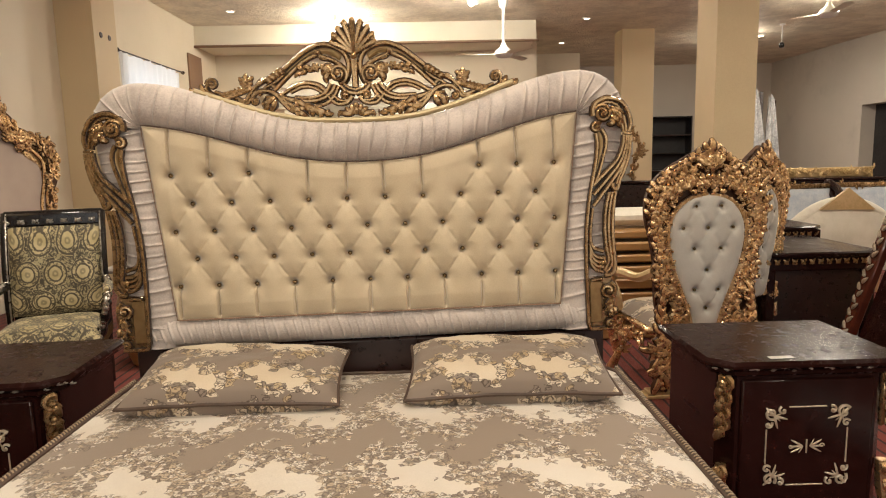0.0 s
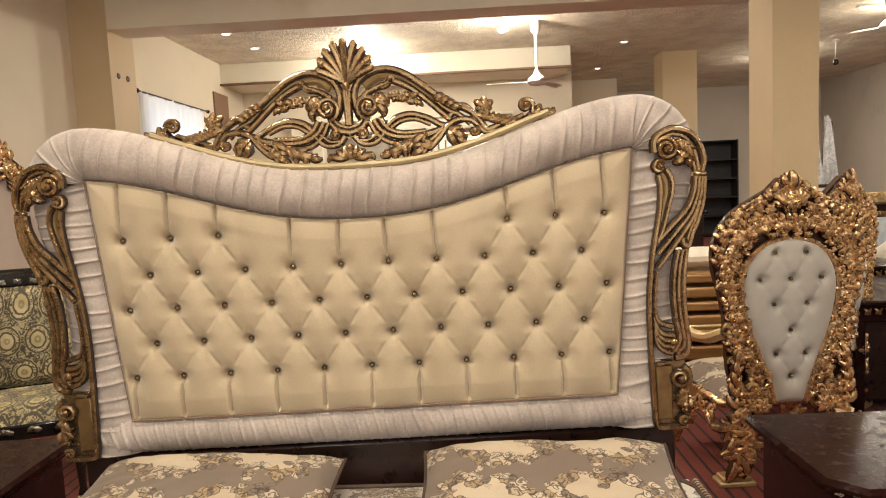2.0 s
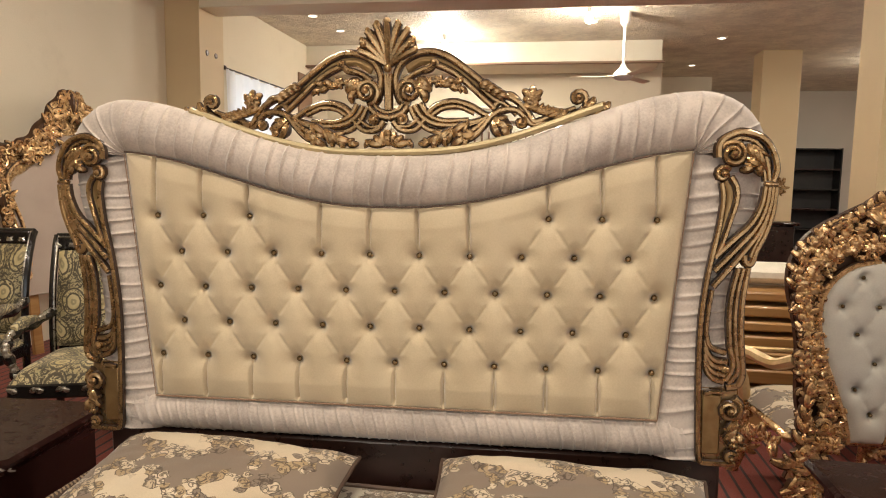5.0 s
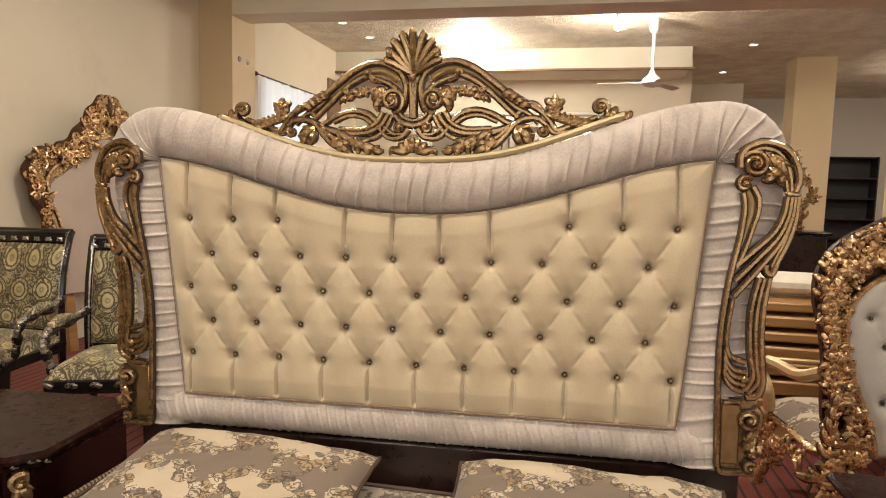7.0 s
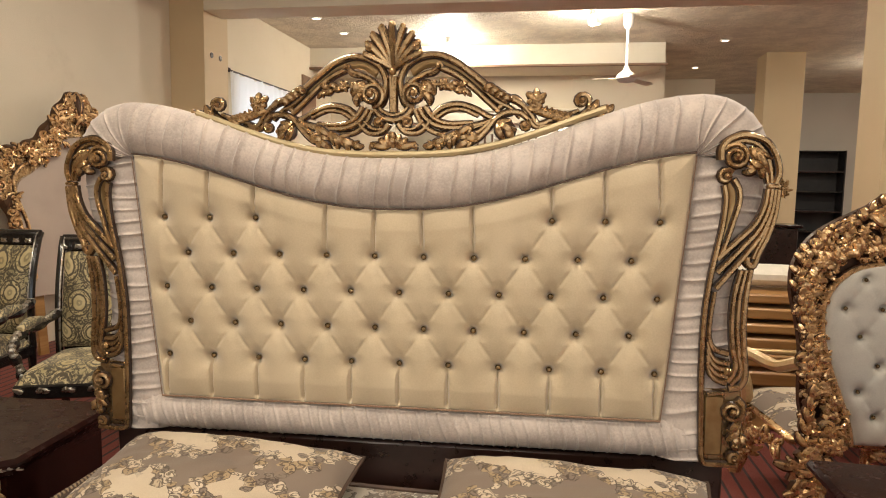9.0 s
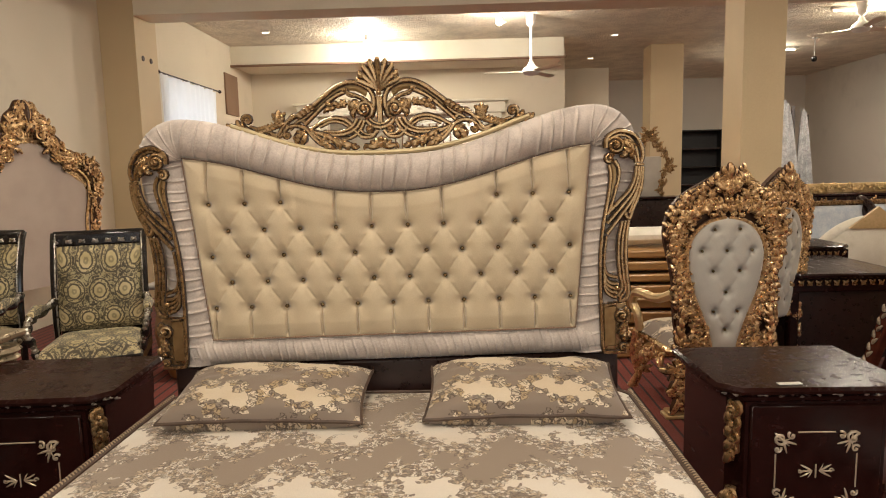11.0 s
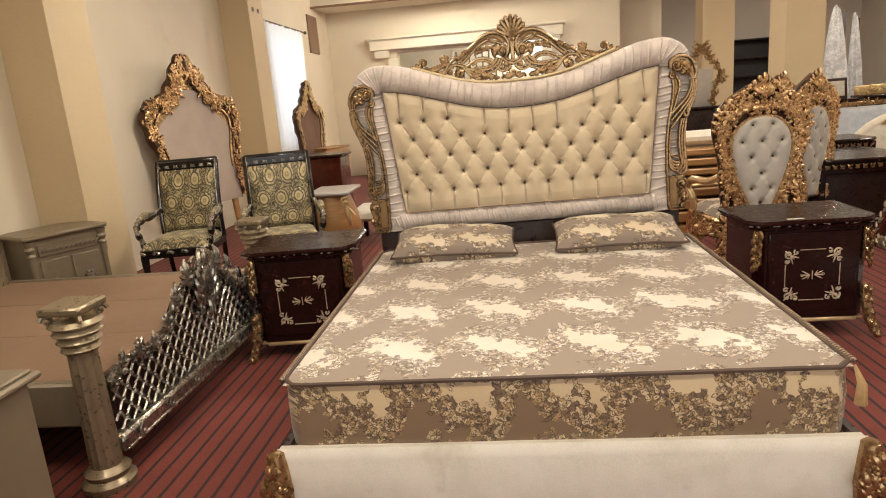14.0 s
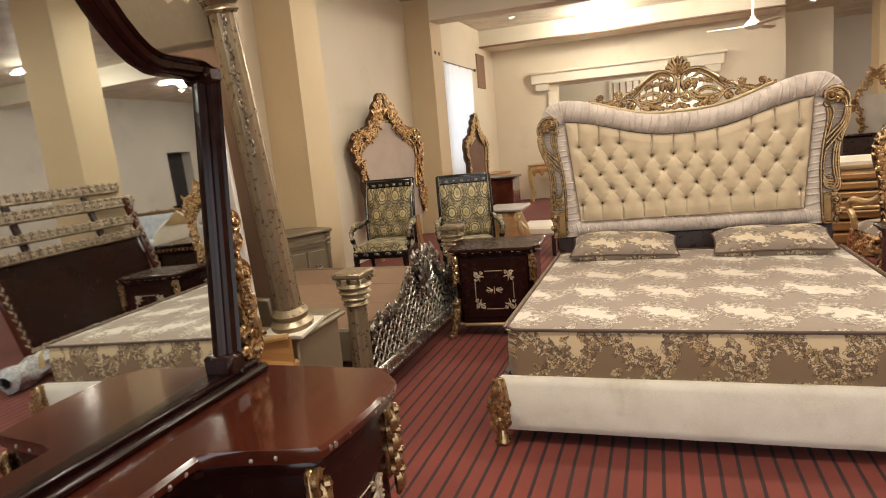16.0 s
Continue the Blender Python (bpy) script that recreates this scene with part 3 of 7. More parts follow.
for z in (0.33, 2.77):
    g.box((1.2, YR - 0.1, z), (5.6, 0.055, 0.06), 0.005)
part("window_frame", g, WHITE, sw3)
block("beam_1", (-3.57, 5.2, 3.40), (9.3, 5.62, CEIL), TRIM, "cream plaster ceiling beam", "beam")
block("soffit_1", (XB, 8.95, 3.42), (2.1, YB, CEIL), TRIM, "cream plaster soffit", "soffit")
block("soffit_lip", (XB, 8.90, 3.39), (2.14, 8.96, 3.425), BOARD, "brown edge strip of the soffit", "trim")
block("column_1", (3.33, 4.62, 0), (3.78, 5.14, CEIL), PILLAR, "tan painted square column", "column")
block("column_2", (3.87, 9.9, 0), (4.48, 10.4, CEIL), PILLAR, "tan painted square column", "column")
block("column_3", (3.33, -3.7, 0), (3.85, -3.1, CEIL), PILLAR, "tan painted square column", "column")
block("column_4", (3.46, 1.22, 0), (4.00, 1.78, CEIL), PILLAR, "tan painted square column", "column")
solid("baseboard", Geo().box((-3.73, 8.0, 0.05), (0.03, 4.0, 0.10), 0.004), DARKWOOD, "dark skirting board", "baseboard")


# ---- window, curtain, fixtures ----
win = thing("window_1", "bright window in a white frame behind a curtain", "window", kind="structure")
g = Geo()
for y in (W0 + 0.03, (W0 + W1) / 2, W1 - 0.03):
    g.box((XB - 0.2, y, (WZ0 + WZ1) / 2), (0.06, 0.06, WZ1 - WZ0), 0.005)
for z in (WZ0 + 0.03, WZ1 - 0.03):
    g.box((XB - 0.2, (W0 + W1) / 2, z), (0.055, W1 - W0, 0.06), 0.005)
part("window_frame", g, WHITE, win)

cur = thing("curtain", "white sheer curtain hanging over a window", "curtain")
g = Geo().sheet(90, 12, lambda u, v: (XB + 0.065 + 0.035 * math.sin(u * 62 + 2 * math.sin(v * 2 + u * 9)) * (0.5 + 0.5 * v), 6.02 + 1.95 * u, 2.86 - 2.75 * v + 0.02 * math.sin(u * 31)))
part("sheer_cloth", g, SHEER, cur)
part("curtain_rod", Geo().tube([(XB + 0.07, 6.0, 2.87), (XB + 0.07, 8.1, 2.87)], 0.012, 8).ball((XB + 0.07, 5.97, 2.87), 0.03, 8, 6).ball((XB + 0.07, 8.13, 2.87), 0.03, 8, 6), DARKWOOD, cur)

block("wall_board", (XB, 8.55, 2.55), (XB + 0.03, 9.15, 3.25), BOARD, "brown board hung high on a wall", "panel", "thing")
for i in range(2):
    solid("wall_hole", Geo().lathe([(0.035, -0.002), (0.03, 0.006)], 12, (0, 0, 0)), DARKWOOD, "small dark round hole in a wall", "hole", "structure", "wall holes", 38, pose(-3.568, 5.36 + 0.2 * i, 2.93, 0, 90, 0))
sw = thing("light_switch", "white plastic switch plate on a wall", "switch", pose(XB + 0.001, 6.02, 1.45, 0, 0, 90))
part("plate", Geo().box((0, -0.006, 0), (0.13, 0.012, 0.10), 0.004), WHITE, sw)
part("rocker", Geo().box((0.0, -0.016, 0), (0.03, 0.012, 0.05), 0.003), WHITE, sw)


def tube_fixture(x, y):
    t = thing("tube_light", "white ceiling batten with a lit tube, placing assumed", "ceiling light", pose(x, y, CEIL), "tube lights")
    part("housing", Geo().box((0, 0, -0.02), (1.25, 0.07, 0.04), 0.006), WHITE, t)
    part("tube", Geo().tube([(-0.58, 0, -0.058), (0.58, 0, -0.058)], 0.014, 10), LIT, t, "glowing tube")


for tx, ty, _ in TUBES:
    tube_fixture(tx, ty)

dl = thing("downlight", "small round recessed ceiling light, lit", "ceiling light", pose(-0.98, 4.7, CEIL), "downlights")
part("rim", Geo().lathe([(0.075, 0.0), (0.075, -0.012), (0.055, -0.016), (0.052, -0.004)], 20), WHITE, dl)
part("lens", Geo().lathe([(0.05, -0.005), (0.05, -0.010)], 16), LIT, dl, "glowing lens")
for x, y in ((-2.8, 7.9), (0.95, 7.7), (2.96, 8.9), (3.0, 11.2), (-2.9, 7.0), (5.2, 8.0), (1.9, 6.6)):
    copy_thing(dl, pose(x, y, CEIL))
bulb = thing("bare_bulb", "bright bare bulb in a white holder below the ceiling", "bulb", pose(-1.25, 8.3, CEIL))
part("holder", Geo().lathe([(0.04, 0), (0.035, -0.03), (0.022, -0.10)], 14), WHITE, bulb)
part("glass", Geo().lathe([(0.015, -0.10), (0.05, -0.16), (0.045, -0.21), (0.01, -0.235)], 14), BULB, bulb, "glowing glass")
copy_thing(bulb, pose(0.85, 6.84, CEIL))
for x, y, h in ((-1.42, 4.6, 0.34),):
    hb = thing("pendant_bulb", "white bulb hanging from the ceiling, unlit", "bulb", pose(x, y, CEIL))
    part("cap", Geo().lathe([(0.03, 0), (0.03, -0.05), (0.012, -0.06)], 12), WHITE, hb)
    part("globe", Geo().lathe([(0.015, -0.06), (0.03, -0.13), (0.055, -0.22), (0.045, -h + 0.06), (0.01, -h + 0.03)], 14), WHITE, hb)
hk = thing("ceiling_hook", "small dark bracket on the ceiling", "hook", pose(-2.89, 4.75, CEIL))
part("bracket", Geo().box((0, 0, -0.04), (0.06, 0.06, 0.08), 0.01).tube([(0, 0, -0.08), (0.03, 0, -0.13), (-0.01, 0, -0.17)], 0.014, 6), DARKWOOD, hk)

def ceiling_fan(x, y, drop, turn, label):
    """Three-bladed fan whose motor hangs drop metres below the ceiling."""
    fan = thing("ceiling_fan", label, "fan", pose(x, y, CEIL, 0, 0, turn), "ceiling fans")
    part("canopy", Geo().lathe([(0.02, -0.19), (0.06, -0.15), (0.075, 0.0)], 16), WHITE, fan)
    part("rod", Geo().tube([(0, 0, 0.13 - drop), (0, 0, -0.15)], 0.02, 10), WHITE, fan)
    part("motor", Geo().lathe([(r, z - drop) for r, z in ((0.03, 0.16), (0.05, 0.11), (0.12, 0.05), (0.135, 0.0), (0.10, -0.04), (0.03, -0.055))], 20), WHITE, fan)
    for i in range(3):
        b = Geo()
        for off in (0.0, -0.008):
            b.sheet(8, 4, lambda u, v: (0.12 + 0.58 * u, (v - 0.5) * (0.07 + 0.06 * u) * (1 if u < 0.95 else 0.7), 0.01 - drop + off - 0.02 * (v - 0.5)))
        part("blade", b.move(Matrix.Rotation(radians(120 * i), 4, "Z")), TRIM, fan)


ceiling_fan(1.345, 7.27, 0.83, 176, "white ceiling fan with long rod and tan blades")
ceiling_fan(6.10, 7.20, 0.36, 140, "white ceiling fan with short rod near a grey wall")
sc = thing("security_camera", "small dark camera hanging from the ceiling", "camera", pose(6.79, 9.72, CEIL))
part("stem", Geo().lathe([(0.05, 0.0), (0.05, -0.02), (0.010, -0.03), (0.010, -0.34)], 12), WHITE, sc)
part("housing", Geo().lathe([(0.015, -0.33), (0.042, -0.345), (0.048, -0.39), (0.035, -0.42), (0.01, -0.43)], 14), BLACK, sc, "black round housing")


# ---- the bed ----
HB = pose(-0.007, 0.06, 0, 0, -0.75, 1.6)
bed = thing("bed", "upholstered bed with tufted beige headboard and gilt carving", "bed", Matrix.Identity(4))
PW1, PW0, PZ0 = 0.817, 0.748, 0.816


def panel_top(x):
    return 1.400 + 0.162 * (0.5 - 0.5 * math.cos(math.pi * min(1.0, abs(x) / 0.88))) ** 1.2


def outer_top(x):
    """Upper outline of the headboard, rounding off at the shoulders."""
    d = max(0.0, abs(x) - 0.83)
    return 1.550 + 0.168 * (0.5 - 0.5 * math.cos(math.pi * min(1.0, abs(x) / 0.84))) ** 1.45 - 2.4 * d ** 2 - 35 * d ** 4


EDGE_Z = (0.70, 0.80, 0.95, 1.08, 1.19, 1.26, 1.31, 1.40, 1.474, 1.56, 1.60)
EDGE_X = (0.942, 0.950, 0.945, 0.938, 0.944, 0.954, 0.972, 0.996, 1.006, 1.006, 1.004)


def edge_x(z):
    """Half width of the waisted headboard at the height z."""
    return float(np.interp(z, EDGE_Z, EDGE_X))


BTN = []
for k in range(-5, 6):
    BTN += [(k * 0.1465, 1.157), (k * 0.1465, 0.944)]
    if abs(k) >= 3:
        BTN.append((k * 0.1465, 1.372))
for k in range(-5, 5):
    BTN += [((k + 0.5) * 0.1465, 1.263), ((k + 0.5) * 0.1465, 1.05)]


def seg_dist(px, pz, ax, az, bx, bz):
    dx, dz = bx - ax, bz - az
    t = max(0, min(1, ((px - ax) * dx + (pz - az) * dz) / (dx * dx + dz * dz)))
    return math.hypot(px - ax - t * dx, pz - az - t * dz)


FOLDS, CREASES = [], []
for i, (ax, az) in enumerate(BTN):
    for bx, bz in BTN[i + 1:]:
        if abs(abs(ax - bx) - 0.07325) < 0.01 and 0.08 < abs(az - bz) < 0.13:
            FOLDS.append((ax, az, bx, bz))
for ax, az in BTN:
    if az < 1.0:
        CREASES.append((ax, az, ax, 0.80))
    if az > 1.3 or (az > 1.2 and abs(ax) < 0.30):
        CREASES.append((ax, az, ax + 0.012 * (1 if ax < 0 else -1), 1.62))


def tuft(x, z, btns, folds, depth=0.030, reach=0.085):
    h = 0.0
    for bx, bz in btns:
        d = math.hypot(x - bx, z - bz)
        if d < 0.16:
            h += depth * (1.05 * math.exp(-(d / 0.013) ** 2) + 0.55 * math.exp(-(d / 0.036) ** 2))
    for q in folds:
        if min(q[0], q[2]) - 0.05 < x < max(q[0], q[2]) + 0.05 and min(q[1], q[3]) - 0.05 < z < max(q[1], q[3]) + 0.05:
            d = seg_dist(x, z, *q)
            h = max(h, depth * 0.15 * math.exp(-(d / 0.0055) ** 2) + depth * 0.13 * math.exp(-(d / 0.03) ** 2))
    return h


def swell(x, z):
    """Full, rounded diamonds between the buttons, running out into upright puffs above and below them."""
    def at(top):
        return math.cos(2 * math.pi * x / 0.1465) * math.cos(math.pi * (max(0.944, min(top, z)) - 1.157) / 0.1065)
    f = max(0.0, min(1.0, (abs(x) - 0.37) / 0.07))
    return 0.010 * (0.5 + 0.5 * (at(1.2635) * (1 - f) + at(1.370) * f))


def panel_point(u, v):
    x0 = (2 * u - 1)
    zt = panel_top(x0 * PW1)
    z = PZ0 + (zt - PZ0) * v
    half = PW0 + (PW1 - PW0) * (z - PZ0) / 0.75
    x = x0 * half
    edge = min(half - abs(x), z - PZ0, zt - z)
    roll = 0.020 * math.sqrt(max(0.0, min(1.0, edge / 0.06)))
    dent = 0.0
    for q in CREASES:
        if abs(x - q[0]) < 0.05:
            d = seg_dist(x, z, *q)
            dent = max(dent, 0.024 * math.exp(-(d / 0.0044) ** 2) + 0.004 * math.exp(-(d / 0.022) ** 2))
    return (x, -0.026 - roll + (max(dent, tuft(x, z, BTN, FOLDS)) + swell(x, z) * max(0.0, min(1.0, edge / 0.08))) * min(1.0, edge / 0.012 if edge > 0 else 0), z)


p = part("tufted_panel", Geo().sheet(480, 170, panel_point), TUFT, bed, "deep-buttoned beige velvet panel", 0)
p.data.shade_smooth()
p.matrix_local = HB
# large dark studs stand in for the shade inside the button pits
for i, (bx, bz) in enumerate(BTN):
    b = part("button", Geo().ball((0, 0, 0), 0.0085, 8, 5, 0.6), STUD_PIT, p) if i == 0 else new("button", b0)
    if i == 0:
        b0 = b.data
    b.parent = p
    b.location = (bx, -0.010, bz)


def ruche(s, w, seed, pleat=0.05):
    """Gathered cloth: folds across the roll, uneven in spacing."""
    q = s + 0.012 * math.sin(w * 3 + seed) + 0.01 * noise.noise((s * 9, seed, w))
    f = abs(math.sin(math.pi * q / pleat + 2.4 * noise.noise((s * 6, seed * 3.1, 0))))
    tall = 0.75 + 0.7 * noise.noise((s * 11, seed, 3.0))
    return 0.014 * tall * (1 - f) ** 4 - 0.007 * (1 - f) ** 1.2 * f + 0.003 * noise.noise((s * 16, w * 2, seed)) + 0.0012 * noise.noise((s * 60, w * 1.5, seed + 9))


def roll_depth(w, fat):
    return fat * math.sqrt(max(0.0, 1 - (2 * w - 1) ** 2 * 0.97))


def top_roll(u, w):
    """Roll along the top; at both ends the folds fan out round the panel's corner."""
    p = 2.9 * (u - 0.5)
    sg, q = (1 if p > 0 else -1), abs(p)
    if q < PW1:
        xi, xo = q, q * 0.985
        zi, zo = panel_top(q) - 0.004, outer_top(xo)
    else:
        f = (q - PW1) / (1.45 - PW1)
        xi, zi = PW1 + 0.004 * f, panel_top(PW1) - 0.004 - 0.008 * f
        a = 1.25 * f ** 1.1
        xo = 0.805 + 0.199 * math.sin(a * 1.257)
        zo = outer_top(xo) if f < 0.62 else outer_top(0.805 + 0.199 * math.sin(1.25 * 0.62 ** 1.1 * 1.257)) - 0.235 * (f - 0.62)
    fold = ruche(sg * q, w, 1.7, 0.055) if q < PW1 else 0.6 * ruche(sg * (PW1 + 0.42 * (q - PW1)), w, 1.7, 0.055)
    d = roll_depth(w, 0.062) + fold
    return (sg * (xi + (xo - xi) * w), 0.01 - d, zi + (zo - zi) * w)


def bottom_roll(u, w):
    x = -0.90 + 1.80 * u
    return (x, 0.01 - roll_depth(w, 0.05) - 0.7 * ruche(x, w, 4.2, 0.034), 0.703 + (PZ0 + 0.004 - 0.703) * w)


def side_roll(sgn):
    def fn(u, w):
        z = 0.705 + 0.85 * u
        xi = PW0 + (PW1 - PW0) * (z - PZ0) / 0.75 - 0.002
        drop = 0.035 * w * u ** 3
        xo = edge_x(z - drop) - 0.006
        return (sgn * (xi + (xo - xi) * w), 0.012 - roll_depth(w, 0.046) - 0.75 * ruche(z + 0.02 * noise.noise((z * 4, w, sgn)), w, 7.7 + sgn, 0.047), z - drop)
    return fn


for nm, fn, nu in (("top_roll", top_roll, 1300), ("bottom_roll", bottom_roll, 900), ("side_roll", side_roll(-1), 420), ("side_roll", side_roll(1), 420)):
    q = part(nm, Geo().sheet(nu, 15, fn), RUCHED, bed, "gathered lilac-grey velvet roll", 0)
    q.data.shade_smooth()
    q.matrix_local = HB
# board behind the upholstery
N = 60
side = [0.70 + 0.88 * i / 24 for i in range(25)]
rim = [(-edge_x(z) + 0.012, z) for z in side] + [(x, outer_top(x) - 0.012) for x in [-0.985 + 1.97 * i / N for i in range(N + 1)]] + [(edge_x(z) - 0.012, z) for z in reversed(side)]
n1 = len(rim)
g = Geo().add([(x, y, z) for y in (0.012, 0.10) for x, z in rim], [tuple(range(n1)), tuple(reversed(range(n1, 2 * n1)))] + [(i, (i + 1) % n1, n1 + (i + 1) % n1, n1 + i) for i in range(n1)])
q = part("headboard_back", g, RUCHED, bed)
q.matrix_local = HB
q = part("headboard_base", Geo().box((0, 0.04, 0.365), (1.86, 0.09, 0.67), 0.01), DARKWOOD, bed, "dark stained board below the upholstery")
q.matrix_local = HB
pip = [(x, -0.036, panel_top(x) + 0.002) for x in [-0.815 + 1.63 * i / 60 for i in range(61)]]
q = part("panel_piping", Geo().tube(pip, 0.0028, 6), PIPING, bed)
q.matrix_local = HB
# the two thin side tubes draw the faint shade beside the panel in brown
q = part("panel_edge", Geo().tube([(-PW0, -0.034, PZ0), (PW0, -0.034, PZ0)], 0.003, 6).tube([(-PW0, -0.034, PZ0), (-0.816, -0.036, 1.553)], 0.0015, 6).tube([(PW0, -0.034, PZ0), (0.816, -0.036, 1.553)], 0.0015, 6), BOARD, bed)
q.matrix_local = HB

# carved crest, drawn for one half and mirrored
CREST = HB @ Matrix.Translation((-0.020, 0, 0))


def ridge(g, pts, r0, r1, y=0.0, dy=0.0, seg=6):
    """Rounded rib through (x, z) points."""
    P = bez(*pts, n=7)
    n = len(P)
    g.tube([(v.x, y + dy * i / n, v.y) for i, v in enumerate(P)], [r0 + (r1 - r0) * i / n for i in range(n)], seg)


def channel(g, a, b, y, sink=0.006):
    """Hollow band between two ribs."""
    A, B = bez(*a, n=8), bez(*b, n=8)
    n = 30

    def at(L, u):
        k = u * (len(L) - 1)
        i = min(int(k), len(L) - 2)
        return L[i].lerp(L[i + 1], k - i)
    for off in (0.0, 0.012):
        g.sheet(n, 6, lambda u, v: (at(A, u).lerp(at(B, u), v).x, y + off + sink * math.sin(math.pi * v), at(A, u).lerp(at(B, u), v).y))


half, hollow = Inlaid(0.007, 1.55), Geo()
# arch that rolls into the centre volute
OUTER = [(0.062, 1.695), (0.036, 1.706), (0.024, 1.741), (0.023, 1.778), (0.043, 1.814), (0.083, 1.836), (0.127, 1.840), (0.177, 1.822), (0.227, 1.786), (0.272, 1.750), (0.310, 1.722)]
INNER = [(0.056, 1.783), (0.095, 1.806), (0.136, 1.806), (0.183, 1.784), (0.228, 1.750), (0.274, 1.708), (0.306, 1.679)]
ridge(half, OUTER, 0.0085, 0.0075, 0.012)
ridge(half, INNER[2:], 0.0075, 0.0065, 0.012)
channel(hollow, OUTER[4:], INNER, 0.020)
half.scroll((0.062, 1.731), 0.036, -1.6, 1.9, 0.0085, 0.010, -1, 0.022, 7, 30)
# acanthus inside the arch, with a flower garland below it
for o in (0.0, 0.010, 0.020):
    ridge(half, [(0.040 + o * 0.4, 1.741 + o), (0.057 + o * 0.6, 1.764 + o * 0.6), (0.090 + o * 0.4, 1.783 + o * 0.3), (0.122, 1.790 + o * 0.4), (0.139 - o * 0.3, 1.812)], 0.0065, 0.0045, 0.010 - o * 0.3)
half.scroll((0.134, 1.808), 0.010, -0.4, 1.1, 0.005, 0.002, 1, 0.008)
for x, z, a, ln, wd, cu in ((0.079, 1.757, -0.9, 0.050, 0.030, 0.4), (0.086, 1.765, -0.3, 0.050, 0.028, -0.4), (0.091, 1.745, -1.3, 0.040, 0.026, 0.3), (0.100, 1.735, -1.0, 0.036, 0.024, -0.3),
                            (0.150, 1.752, -0.5, 0.032, 0.018, 0.3), (0.165, 1.757, 0.3, 0.030, 0.018, -0.3), (0.178, 1.745, -0.7, 0.030, 0.018, 0.3), (0.190, 1.752, 0.1, 0.030, 0.016, 0.2), (0.202, 1.742, -0.4, 0.030, 0.016, -0.2)):
    half.leaf((x, z), a, ln, wd, 0.014, 0.018, cu)
for x, z, r in ((0.118, 1.757, 0.014), (0.146, 1.757, 0.018), (0.176, 1.752, 0.012), (0.204, 1.743, 0.011)):
    half.flower((x, z), r, 0.010, 6)
# three ribs that sweep from the volute out to the side
ridge(half, [(0.075, 1.692), (0.098, 1.659), (0.141, 1.638), (0.199, 1.636), (0.264, 1.648), (0.304, 1.666), (0.344, 1.676)], 0.0075, 0.0065, 0.014)
ridge(half, [(0.062, 1.688), (0.087, 1.645), (0.133, 1.619), (0.199, 1.625), (0.264, 1.645)], 0.0075, 0.0055, 0.014)
ridge(half, [(0.092, 1.698), (0.116, 1.665), (0.160, 1.648), (0.231, 1.650)], 0.0070, 0.0050, 0.014)
ridge(half, [(0.115, 1.672), (0.142, 1.693), (0.189, 1.702), (0.239, 1.687), (0.275, 1.666), (0.305, 1.660)], 0.0075, 0.0065, 0.018)
ridge(half, [(0.126, 1.665), (0.159, 1.684), (0.202, 1.687), (0.247, 1.668)], 0.0060, 0.0050, 0.016)
channel(hollow, [(0.115, 1.672), (0.142, 1.693), (0.189, 1.702), (0.239, 1.687)], [(0.126, 1.665), (0.159, 1.684), (0.202, 1.687), (0.247, 1.668)], 0.022, 0.003)
# leaf stem that crosses them
ridge(half, [(0.192, 1.590), (0.238, 1.599), (0.273, 1.630), (0.298, 1.660), (0.330, 1.676), (0.365, 1.674), (0.388, 1.657)], 0.0085, 0.0065, 0.006)
ridge(half, [(0.208, 1.607), (0.249, 1.624), (0.280, 1.651)], 0.0060, 0.0055, 0.006)
half.scroll((0.377, 1.641), 0.016, 1.2, 1.3, 0.0065, 0.010, -1, 0.012)
for x, z, a, ln, wd, cu in ((0.232, 1.600, 3.3, 0.055, 0.030, 0.3), (0.250, 1.610, 3.6, 0.050, 0.028, -0.3), (0.225, 1.607, 2.9, 0.040, 0.022, 0.3),
                            (0.232, 1.640, 3.5, 0.060, 0.024, 0.2), (0.191, 1.623, 3.55, 0.065, 0.028, 0.2), (0.165, 1.610, 3.75, 0.060, 0.028, -0.2), (0.172, 1.615, 4.2, 0.040, 0.024, 0.3), (0.140, 1.600, 4.2, 0.034, 0.022, 0.3), (0.122, 1.592, 3.9, 0.034, 0.022, -0.4),
                            (0.305, 1.653, -1.0, 0.055, 0.034, 0.4), (0.312, 1.648, -0.5, 0.052, 0.032, -0.3), (0.302, 1.645, -1.5, 0.050, 0.030, 0.3), (0.325, 1.630, -1.1, 0.034, 0.026, 0.2)):
    half.leaf((x, z), a, ln, wd, 0.012, 0.020, cu)
# twisted stems running out under a rose
ridge(half, [(0.272, 1.750), (0.310, 1.727), (0.359, 1.705), (0.392, 1.676), (0.414, 1.644), (0.442, 1.649)], 0.0080, 0.0065, 0.010)
ridge(half, [(0.304, 1.689), (0.343, 1.718), (0.371, 1.698), (0.384, 1.666), (0.408, 1.638), (0.449, 1.638)], 0.0075, 0.0065, 0.016)
ridge(half, [(0.268, 1.735), (0.300, 1.708), (0.336, 1.690), (0.366, 1.662)], 0.0060, 0.0055, 0.014)
for i in range(4):
    half.leaf((0.262 + 0.016 * i, 1.740 - 0.009 * i), 0.75 - 0.1 * i, 0.034, 0.022, 0.012, 0.016, -0.4)
for i in range(6):
    half.leaf((0.385 + 0.016 * i, 1.690 - 0.007 * i), -0.75 + 0.10 * i, 0.046, 0.020, 0.012, 0.014, 0.5)
half.flower((0.408, 1.705), 0.024, 0.010, 8)
half.flower((0.408, 1.707), 0.014, -0.002, 5)
